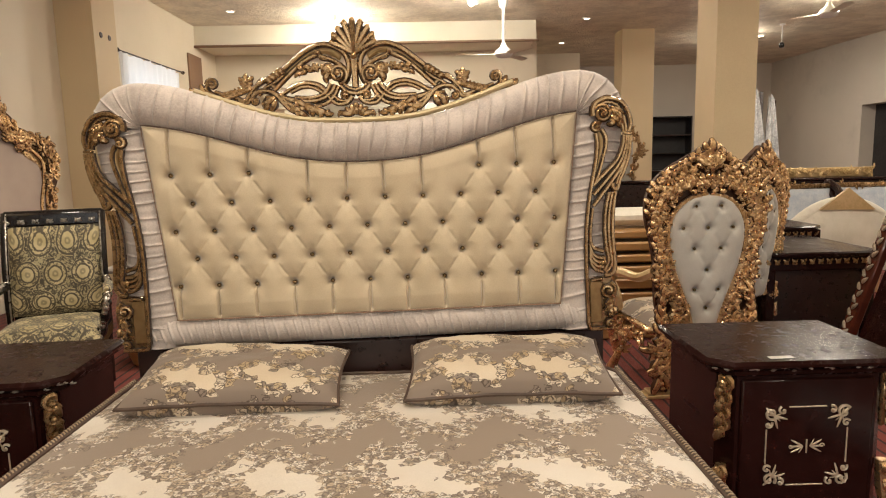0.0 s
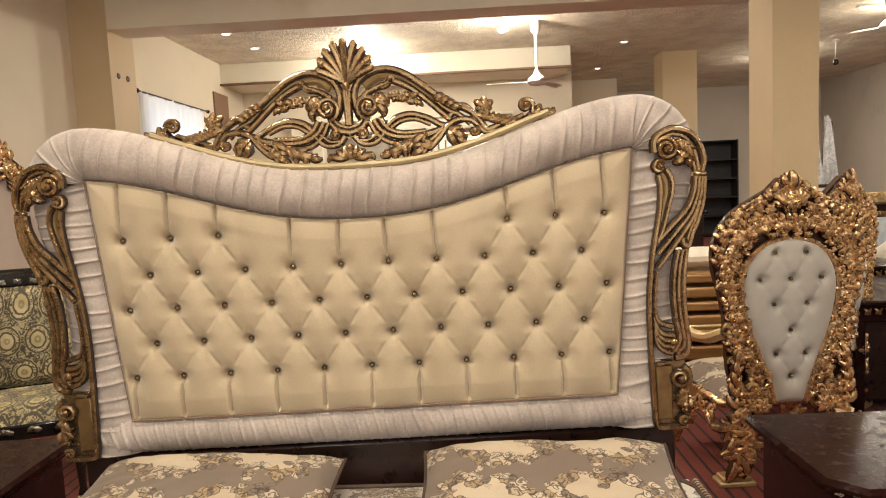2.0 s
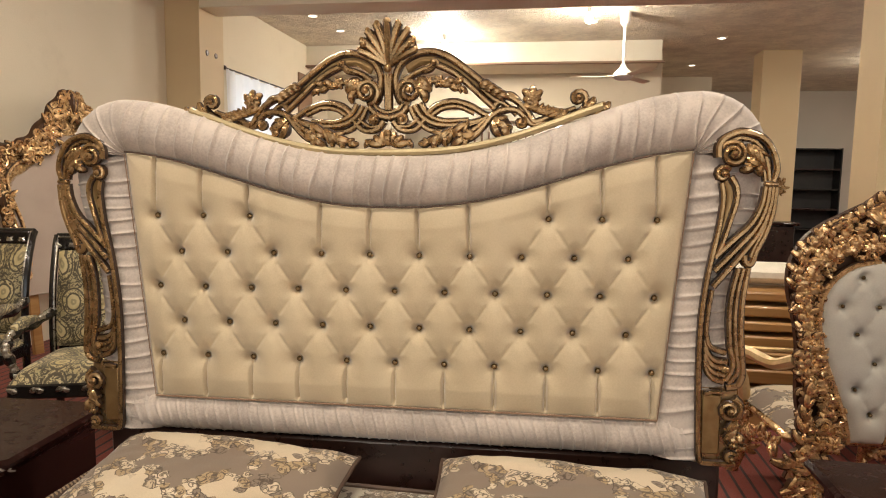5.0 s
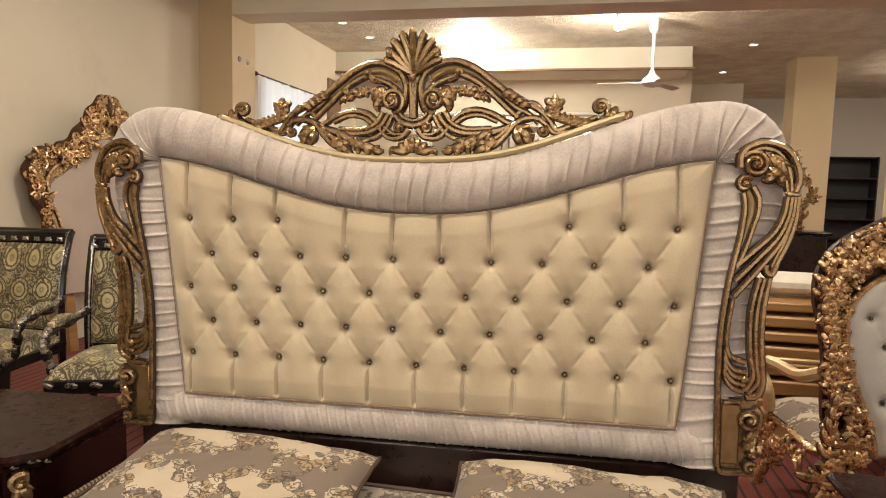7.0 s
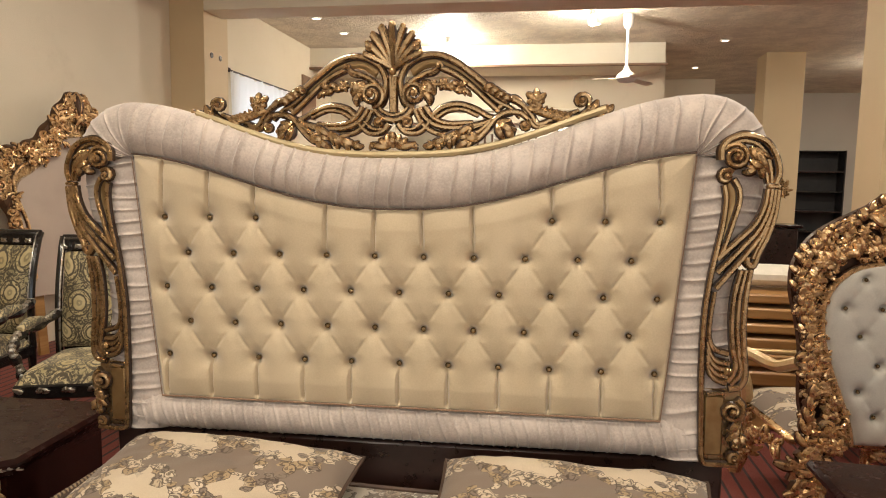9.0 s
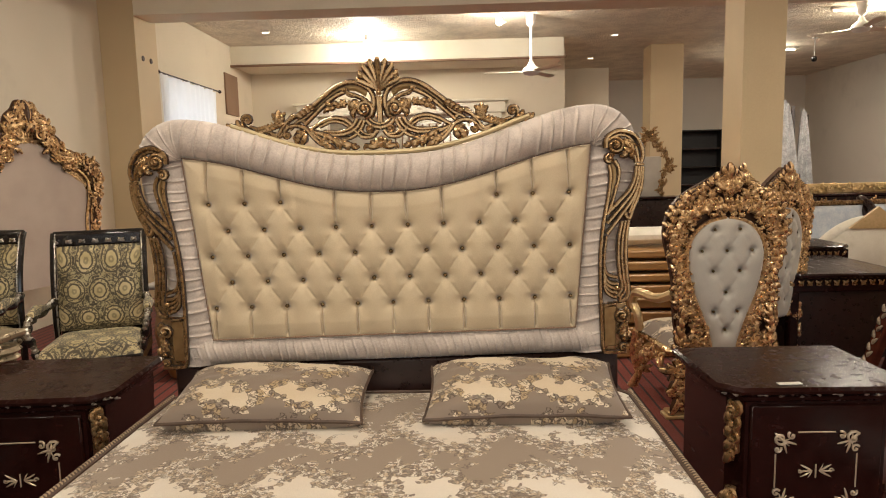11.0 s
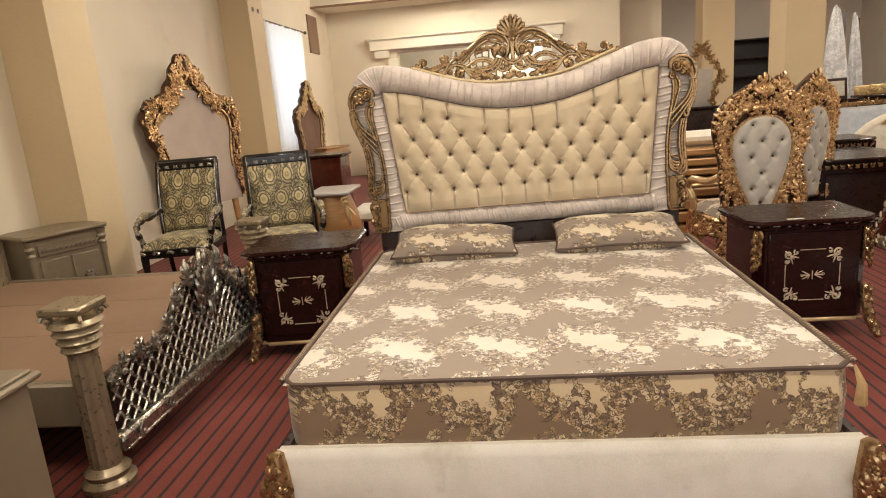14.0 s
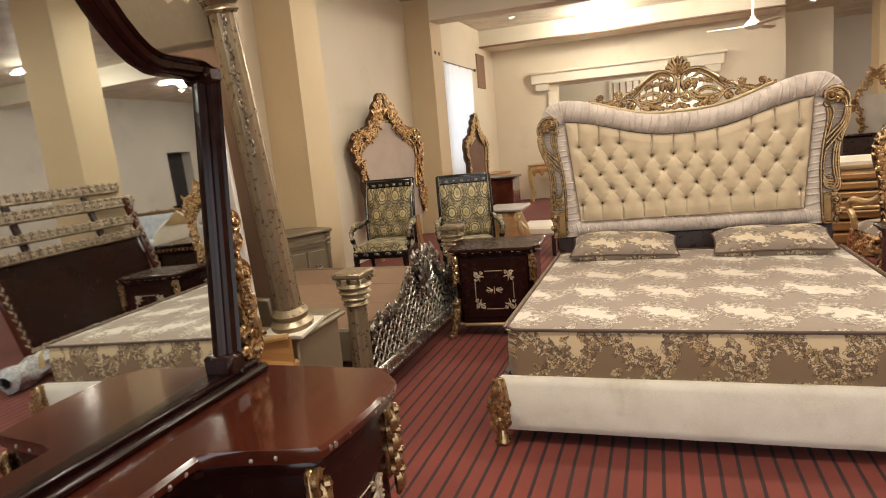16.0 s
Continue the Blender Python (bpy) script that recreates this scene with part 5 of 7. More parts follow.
    part("base_moulding", Geo().box((0, 0.005, 0.102), (0.50, 0.03, 0.022), 0.006).box((0, 0.235, 0.105), (0.58, 0.46, 0.012), 0.003), GOLD_PAINT, t, "dull gold base strip")
    return t


nightstand(pose(1.53, -0.295, 0, 0, 0, 0), "glossy dark mahogany nightstand with gilt scrolls, dusty top")
nightstand(pose(-1.39, -0.315, 0, 0, 0, 4), "glossy dark mahogany nightstand with gilt scrolls beside a silver bed")
solid("price_tag", Geo().box((0, 0, 0.001), (0.085, 0.025, 0.002), 0.0005), PAPER, "small white paper tag lying on a nightstand", "tag", "thing", "", 38, pose(1.44, -0.28, 0.686, 0, 0, 4))


# ---- tapestry armchairs ----
def armchair():
    t = thing("armchair", "black and gold armchair in medallion tapestry", "armchair", None, "tapestry armchairs")
    W = 0.27

    def back(u, v):
        x = (2 * u - 1) * (W - 0.02)
        z = 0.50 + 0.545 * v
        e = ((1 - abs(2 * u - 1) ** 6) * (1 - abs(2 * v - 1) ** 6)) ** 0.5
        return (x, 0.235 + 0.10 * v ** 1.6 - 0.035 * e, z)
    part("backrest", Geo().sheet(16, 20, back), MEDALLION, t)
    part("back_panel", Geo().sheet(8, 10, lambda u, v: ((2 * u - 1) * (W - 0.02), 0.262 + 0.10 * v ** 1.6, 0.45 + 0.60 * v)), BLACK, t)

    def seat(u, v):
        a, b = 2 * u - 1, 2 * v - 1
        e = ((1 - abs(a) ** 6) * (1 - abs(b) ** 6)) ** 0.5
        return (a * (0.29 - 0.03 * v), -0.28 + 0.53 * v, 0.43 + 0.085 * e)
    part("seat", Geo().sheet(20, 20, seat), MEDALLION, t)
    part("seat_frame", Geo().box((0, -0.27, 0.395), (0.58, 0.04, 0.075), 0.008).box((-0.275, -0.02, 0.395), (0.035, 0.5, 0.07), 0.008).box((0.275, -0.02, 0.395), (0.035, 0.5, 0.07), 0.008).box((0, 0.23, 0.395), (0.52, 0.035, 0.07), 0.008), BLACK, t)
    k = Geo()
    for i in range(9):
        k.leaf((-0.24 + 0.06 * i, 0.40), 0.3 if i % 2 else 2.8, 0.05, 0.03, -0.292, 0.01)
    part("apron_carving", k, SILVER, t, "pale gilt carved apron")
    for sx in (-1, 1):
        P = [(sx * W, 0.25, 0.40), (sx * W, 0.245, 0.60), (sx * W, 0.275, 0.85), (sx * W, 0.34, 1.06), (sx * W, 0.375, 1.125)]
        part("back_post", Geo().tube([tuple(v) for v in bez(*P, n=5)], 0.020, 8), BLACK, t, "black post with gilt edge")
        part("gilt_line", Geo().tube([(sx * (W - 0.012), v.y - 0.016, v.z) for v in bez(*P, n=5)], 0.006, 5), SILVER, t)
        A = [(sx * W, 0.26, 0.70), (sx * (W + 0.03), 0.12, 0.665), (sx * (W + 0.045), -0.05, 0.66), (sx * (W + 0.05), -0.16, 0.64), (sx * (W + 0.045), -0.205, 0.58), (sx * (W + 0.025), -0.19, 0.50), (sx * W, -0.20, 0.42)]
        a = part("arm", Geo().tube([tuple(v) for v in bez(*A, n=6)], [0.024 + 0.006 * math.sin(i) for i in range(37)], 8), BLACK, t, "black carved arm")
        k = Geo()
        for i, v in enumerate(bez(*A, n=6)):
            k.ball((v.x, v.y - 0.008, v.z + 0.012), 0.017 if i % 2 else 0.021, 7, 5)
        part("arm_carving", k, SILVER, a, "silver-gilt carved beads")
        part("arm_pad", Geo().tube([(sx * (W + 0.03), 0.10, 0.690), (sx * (W + 0.045), 0.0, 0.695), (sx * (W + 0.05), -0.12, 0.675)], [0.022, 0.032, 0.022], 10), MEDALLION, a)
        part("front_leg", Geo().lathe([(0.018, 0.0), (0.026, 0.03), (0.016, 0.07), (0.022, 0.16), (0.03, 0.28), (0.035, 0.37)], 10, (sx * 0.265, -0.265, 0)), BLACK, t, "turned black leg")
        part("back_leg", Geo().tube([(sx * 0.25, 0.30, 0.0), (sx * 0.255, 0.26, 0.2), (sx * 0.26, 0.25, 0.40)], [0.018, 0.022, 0.024], 8), BLACK, t)
    tr = part("top_rail", Geo().box((0, 0.352, 1.085), (2 * W - 0.02, 0.034, 0.085), 0.012).tube([(-W, 0.375, 1.128), (W, 0.375, 1.128)], 0.014, 8), BLACK, t)
    k = Geo()
    for i in range(13):
        k.leaf((-0.235 + 0.039 * i, 1.066), 0.5 if i % 2 else 2.6, 0.042, 0.02, 0.335, 0.010)
    part("rail_carving", k, SILVER, tr, "pale carved leaf strip")
    return t


ch = armchair()
ch.matrix_world = pose(-3.01, 1.42, 0, 0, 0, 8)
copy_thing(ch, pose(-2.04, 1.32, 0, 0, 0, 20))


# ---- gilt bed heads and mirrors ----
def gilt_head(name, label, m, sc, gold, cloth, seed, foot=True):
    """Shaped panel with a carved frame that rises to a point, leaning on a wall."""
    t = thing(name, label, "headboard", m)
    half_line = [(0.60, 0.55), (0.60, 0.85), (0.63, 1.15), (0.71, 1.38), (0.735, 1.56), (0.62, 1.68), (0.47, 1.72), (0.33, 1.82), (0.20, 1.98), (0.10, 2.12), (0.0, 2.20)]
    P = bez(*[(x * sc, z * sc) for x, z in half_line], n=6)
    inner = bez(*[(x * sc, z * sc) for x, z in [(0.55, 0.5), (0.55, 0.9), (0.56, 1.2), (0.56, 1.42), (0.44, 1.52), (0.34, 1.60), (0.25, 1.74), (0.12, 1.82), (0.0, 1.84)]], n=5)
    loop = [(v.x, v.y) for v in inner] + [(-v.x, v.y) for v in reversed(inner[:-1])]
    n = len(loop)
    vs = [(x, 0.0, z) for x, z in loop] + [(x, 0.045, z) for x, z in loop]
    g = Geo().add(vs, [tuple(range(n)), tuple(reversed(range(n, 2 * n)))] + [(i, (i + 1) % n, n + (i + 1) % n, n + i) for i in range(n)])
    part("panel", g, cloth, t, "plain cloth panel")
    core = Geo()
    a_ = [P[round(i * (len(P) - 1) / 39)] for i in range(40)]
    b_ = [inner[round(i * (len(inner) - 1) / 39)] for i in range(40)]
    for i in range(39):
        q = [a_[i], a_[i + 1], b_[i + 1], b_[i]]
        core.add([(v.x * 0.98, 0.0, v.y * 0.995) for v in q] + [(v.x * 0.98, 0.03, v.y * 0.995) for v in q], [(0, 1, 2, 3), (7, 6, 5, 4), (0, 4, 5, 1), (1, 5, 6, 2), (2, 6, 7, 3), (3, 7, 4, 0)])
    core.mirror()
    part("frame_core", core, ANTIQUE, t)
    f = Inlaid()
    f.tube([(v.x * 0.985, 0.0, v.y) for v in P], [0.035 * sc * (1 + 0.25 * math.sin(i * 0.9)) for i in range(len(P))], 8)
    for s1 in (0.80, 0.90):
        f.tube([(v.x * s1, -0.015, v.y * (0.94 if s1 < 0.85 else 0.97)) for v in P[8:]], 0.013 * sc, 6)
    carve(f, [Vector((v.x * 0.93, v.y * 0.985, 0)) for v in P], 0.10 * sc, 84, seed, 0.075 * sc, -0.03, 0.013 * sc)
    carve(f, [Vector((v.x * 0.8, v.y * 0.97, 0)) for v in P[32:]], 0.15 * sc, 84, seed + 1, 0.075 * sc, -0.03, 0.012 * sc)
    f.scroll((0.66 * sc, 1.58 * sc), 0.085 * sc, 0.5, 1.5, 0.022 * sc, -0.03, 1, 0.03, 7)
    if foot:
        f.scroll((0.60 * sc, 0.72 * sc), 0.07 * sc, 2.5, 1.4, 0.022 * sc, -0.03, -1, 0.03, 7)
        carve(f, bez((0.55 * sc, 0.62 * sc), (0.62 * sc, 0.9 * sc), n=4), 0.10 * sc, 16, seed + 2, 0.08 * sc, -0.03, 0.014 * sc)
    f.mirror()
    f.leaf((0, 2.0 * sc), math.pi / 2, 0.22 * sc, 0.1 * sc, -0.02, 0.04)
    part("carved_frame", f, gold, t, "carved gilt frame")
    part("frame_ground", f.under, GLAZE_RED, t, "brown glazed ground that also draws shade between ribs")
    for sx in (-0.45, 0.45):
        part("back_stay", Geo().box((sx * sc, 0.05, 0.55 * sc), (0.08, 0.04, 1.1 * sc), 0.005), PLANK, t)
    return t


gilt_head("gilt_headboard", "bright gilt carved headboard with mauve cloth leaning on a wall", pose(-3.56, 3.27, 0.0, -5, 0, 74), 1.0, GOLD, MAUVE, 11)
gilt_head("gilt_headboard", "gilt carved headboard with brown panel by a curtain", pose(-3.57, 7.45, 0.0, -1, 0, 86), 0.89, GOLD_PAINT, BROWNCLOTH, 21)


# ---- silver bed set ----
def post(h, r, seed):
    """Fluted pillar with a banded capital."""
    g = Geo()
    g.lathe([(r * 1.7, 0.0), (r * 1.75, 0.03), (r * 1.35, 0.05), (r * 1.5, 0.075), (r * 1.1, 0.10)], 20)
    g.lathe([(r * 1.05, 0.095), (r * 0.98, h * 0.5), (r * 0.92, h - 0.20)], 28, (0, 0, 0), 1, 1, 1, 0.05)
    z = h - 0.205
    prof = []
    for i in range(4):
        q = r * (1.05 + 0.13 * i)
        prof += [(q, z + 0.036 * i), (q * 1.18, z + 0.036 * i + 0.012), (q * 1.0, z + 0.036 * i + 0.03)]
    g.lathe(prof, 24)
    for i in range(4):
        a = math.pi / 4 + i * math.pi / 2
        k = Geo().scroll((0, 0), r * 0.42, 0, 1.2, r * 0.16, 0, 1, 0.0)
        g.join(k, Matrix.Translation((r * 1.55 * math.cos(a), r * 1.55 * math.sin(a), h - 0.055)) @ Matrix.Rotation(a, 4, "Z"))
    g.box((0, 0, h - 0.018), (r * 3.0, r * 3.0, 0.036), 0.01)
    return g


def lattice(g, w, z0, top, step, r, y):
    """Diagonal grille between z0 and the curve top(x), with studs where the bars cross."""
    n = int((w + 1.2) / step)
    for sg in (-1, 1):
        for i in range(-n, n):
            pts = []
            for j in range(24):
                z = z0 + j * 0.03
                x = i * step + sg * (z - z0)
                if abs(x) < w / 2 and z < top(x):
                    pts.append((x, y, z))
            if len(pts) > 1:
                g.tube(pts, r, 5)
    for i in range(-n, n):
        for j in range(1, 12):
            x, z = i * step + (j % 2) * step / 2, z0 + j * step / 2
            if abs(x) < w / 2 and z < top(x) - 0.01:
                g.ball((x, y - r, z), r * 1.7, 6, 4)
    return g


def foot_top(x):
    s = abs(x) / 0.9
    return 0.40 + 0.26 * (1 - s) ** 1.1 + 0.05 * math.sin(s * 9)


def silver_bed():
    t = thing("silver_bed", "silver carved bed frame with bare brown deck, no mattress", "bed", Matrix.Identity(4))
    F = Matrix.Translation((-1.83, -0.695, 0)) @ Matrix.Rotation(radians(90), 4, "Z")
    part("foot_lattice", lattice(Geo(), 1.76, 0.20, foot_top, 0.085, 0.0068, 0).move(F), SILVER, t, "diagonal silver grille")
    k = Geo().sheet(40, 8, lambda u, v: ((u - 0.5) * 1.76, 0.02, 0.20 + (foot_top((u - 0.5) * 1.76) - 0.20) * v))
    part("foot_panel", k.move(F), DARKWOOD, t, "dark backing board")
    k = Geo()
    top = [(-0.88 + 1.76 * i / 50) for i in range(51)]
    k.tube([(x, -0.005, foot_top(x)) for x in top], [0.02 + 0.006 * math.sin(i * 1.1) for i in range(51)], 7)
    carve(k, [Vector((x, foot_top(x) + 0.01, 0)) for x in top], 0.05, 36, 31, 0.055, -0.015, 0.009)
    # pairs of acanthus volutes stepping down from a shield to the posts
    for sg in (-1, 1):
        for i, (x, r) in enumerate(((0.14, 0.060), (0.27, 0.050), (0.40, 0.046), (0.53, 0.040), (0.66, 0.038), (0.78, 0.034))):
            z = foot_top(x) + 0.020
            k.scroll((sg * x, z), r, 1.2 if sg > 0 else 1.9, 1.5, r * 0.26, -0.022, -sg if i % 2 else sg, 0.022, 7)
            for a, ln in ((0.9, 1.5), (0.3, 1.3), (-0.4, 1.2)):
                k.leaf((sg * (x + 0.4 * r), z + 0.2 * r), a if sg > 0 else math.pi - a, r * ln, r * 0.7, -0.026, 0.020, 0.5 * sg)
        for i in range(5):
            k.leaf((sg * 0.05, 0.52 + 0.045 * i), (0.2 + 0.25 * i) if sg > 0 else math.pi - 0.2 - 0.25 * i, 0.11, 0.05, -0.034, 0.028, 0.5 * sg)
        k.scroll((sg * 0.075, 0.735), 0.042, 0.4 if sg > 0 else 2.7, 1.5, 0.012, -0.034, sg, 0.022, 7)
        k.scroll((sg * 0.085, 0.50), 0.038, -0.6 if sg > 0 else 3.7, 1.4, 0.011, -0.034, -sg, 0.020, 7)
    k.sheet(20, 8, lambda u, v: (0.062 * v * math.cos(2 * math.pi * u), -0.052 - 0.022 * math.sqrt(max(0.0, 1 - v * v)), 0.62 + 0.092 * v * math.sin(2 * math.pi * u)), True)
    k.tube([(0.066 * math.cos(2 * math.pi * i / 28), -0.050, 0.62 + 0.097 * math.sin(2 * math.pi * i / 28)) for i in range(28)], 0.010, 6, 1.0, True)
    k.leaf((0, 0.72), math.pi / 2, 0.085, 0.05, -0.04, 0.026)
    k.leaf((0, 0.52), -math.pi / 2, 0.10, 0.05, -0.036, 0.026)
    part("foot_carving", k.move(F), SILVER, t, "silver carved crest")
    k = Geo().box((0, -0.005, 0.165), (1.80, 0.07, 0.085), 0.014).box((0, -0.03, 0.135), (1.78, 0.03, 0.02), 0.006)
    for i in range(7):
        k.scroll((-0.78 + 0.26 * i, 0.165), 0.026, 0.5, 1.1, 0.008, -0.045, 1, 0.01)
    part("foot_rail", k.move(F), SILVER, t)
    for y, h in ((-1.63, 0.815), (0.24, 0.795)):
        part("foot_post", post(h, 0.062, 1).move(Matrix.Translation((-1.87, y, 0))), PILLARGILT, t, "pale gilt pillar with banded capital")
    for y in (-1.60, 0.10):
        part("head_post", post(1.90, 0.075, 2).move(Matrix.Translation((-3.74, y, 0))), PILLARGILT, t, "tall pale gilt pillar")
    H = Matrix.Translation((-3.76, -0.75, 0)) @ Matrix.Rotation(radians(90), 4, "Z")
    tp = lambda x: 1.10 + 0.45 * (abs(x) / 0.8) ** 1.5 if abs(x) > 0.35 else 1.35
    part("head_lattice", lattice(Geo(), 1.56, 0.80, tp, 0.10, 0.010, 0).move(H), SILVER, t, "diagonal silver grille")
    part("head_panel", Geo().box((0, 0.04, 0.75), (1.56, 0.04, 1.2), 0.01).move(H), CHAMPAGNE, t)
    k = Geo()
    carve(k, bez((-0.74, 1.45), (-0.5, 1.28), (-0.2, 1.4), (0, 1.6), (0.2, 1.4), (0.5, 1.28), (0.74, 1.45), n=6), 0.12, 60, 41, 0.10, -0.02, 0.015)
    part("head_carving", k.move(H), SILVER, t)
    for i, y in enumerate((-1.28, -0.70, -0.12)):
        part("deck_board", Geo().box((-2.80, y, 0.44), (1.80, 0.575, 0.025), 0.004), BOARD, t, "bare brown deck board")
    for y in (-1.60, 0.20):
        part("side_rail", Geo().box((-2.80, y, 0.36), (1.86, 0.05, 0.20), 0.012), CHAMPAGNE, t)
    return t


silver_bed()


def silver_cabinet():
    t = thing("side_cabinet", "champagne side cabinet with silver carving beside a wall", "cabinet", pose(-3.70, 0.70, 0, 0, 0, 62))
    part("body", Geo().box((0, 0.0, 0.36), (0.56, 0.40, 0.70), 0.008), CHAMPAGNE, t)
    part("top", Geo().box((0, 0, 0.725), (0.64, 0.48, 0.035), 0.012), CHAMPAGNE, t)
    k = Geo().box((0, -0.205, 0.62), (0.44, 0.02, 0.09), 0.004)
    for i in range(12):
        k.leaf((-0.2 + 0.036 * i, 0.60), 0.7, 0.06, 0.02, -0.216, 0.008)
    part("drawer_front", k, CHAMPAGNE, t, "braided carved drawer front")
    for sx in (-1, 1):
        part("door", Geo().box((sx * 0.115, -0.206, 0.33), (0.21, 0.018, 0.42), 0.006), CHAMPAGNE, t)
        part("door_carving", Geo().flower((sx * 0.115, 0.36), 0.045, -0.216).leaf((sx * 0.115, 0.36), -1.57, 0.12, 0.05, -0.216, 0.012), SILVER, t, "silver carved flower")
        g = Geo().lathe([(0.03, 0), (0.03, 0.03), (0.022, 0.05), (0.022, 0.50), (0.03, 0.54), (0.024, 0.56), (0.034, 0.59), (0.026, 0.61), (0.038, 0.64), (0.028, 0.66), (0.04, 0.70)], 14, (sx * 0.27, -0.20, 0))
        part("corner_post", g, CHAMPAGNE, t)
    return t


silver_cabinet()


def silver_dresser():
    t = thing("silver_dresser", "champagne dresser with tall pillared mirror seen from behind", "dresser", Matrix.Identity(4))
    part("body", Geo().box((-2.46, -2.25, 0.345), (1.40, 0.39, 0.67), 0.008), CHAMPAGNE, t)
    part("top", Geo().box((-2.46, -2.25, 0.685), (1.47, 0.45, 0.026), 0.009).box((-2.46, -2.25, 0.703), (1.43, 0.41, 0.016), 0.006), CHAMPAGNE, t, "champagne top with cream edge")
    M = Matrix.Translation((0, -2.40, 0.712)) @ Matrix.Rotation(radians(8.8), 4, "X")
    mr = part("mirror_back", Geo().box((-2.42, 0, 0.67), (1.14, 0.03, 1.22), 0.004).move(M), BOARD, t, "bare brown mirror backing")
    part("mirror_glass", Geo().box((-2.42, 0.022, 0.67), (1.0, 0.012, 1.14), 0.002).move(M), MIRROR, mr)
    part("stay", Geo().box((-2.42, -0.02, 0.09), (1.1, 0.04, 0.14), 0.008).move(M), CHAMPAGNE, t)
    for x in (-1.80, -3.04):
        part("pillar_base", Geo().box((x, 0.0, 0.008), (0.21, 0.21, 0.02), 0.004).move(M), CREAMFAB, t)
        pl = part("pillar", post(1.56, 0.056, 3).move(Matrix.Translation((x, 0, 0.01))).move(M), PILLARGILT, t, "fluted champagne pillar")
        k = Geo()
        rn = random.Random(9)
        for i in range(30):
            k.leaf((x + 0.032 + 0.006 * math.sin(i * 1.1), 0.80 + 0.0215 * i), 1.57 + (0.6 if i % 2 else -0.6), 0.030, 0.017, -0.044, 0.008, 0.4 * (-1) ** i)
        part("pillar_carving", k.move(M), SILVER, pl, "silver leaf trail")
    g = Geo()
    N = 60
    tp = [(-2.98 + 1.12 * i / N, 1.34 + 0.26 * math.sin(math.pi * i / N) ** 0.7 + 0.045 * abs(math.sin(i * 0.62)) - 0.07 * math.exp(-((i - 52) / 3) ** 2) - 0.07 * math.exp(-((i - 8) / 3) ** 2)) for i in range(N + 1)]
    vs = [(x, y, z) for y in (-0.015, 0.015) for x, z in tp] + [(x, y, 1.25) for y in (-0.015, 0.015) for x, z in tp]
    n1 = N + 1
    fs = []
    for i in range(N):
        fs += [(i, i + 1, 2 * n1 + i + 1, 2 * n1 + i), (n1 + i, 3 * n1 + i, 3 * n1 + i + 1, n1 + i + 1), (i, n1 + i, n1 + i + 1, i + 1)]
    part("crest_back", g.add(vs, fs).move(M), CHAMPAGNE, t, "bare sawn back of a carved crest")
    return t


silver_dresser()


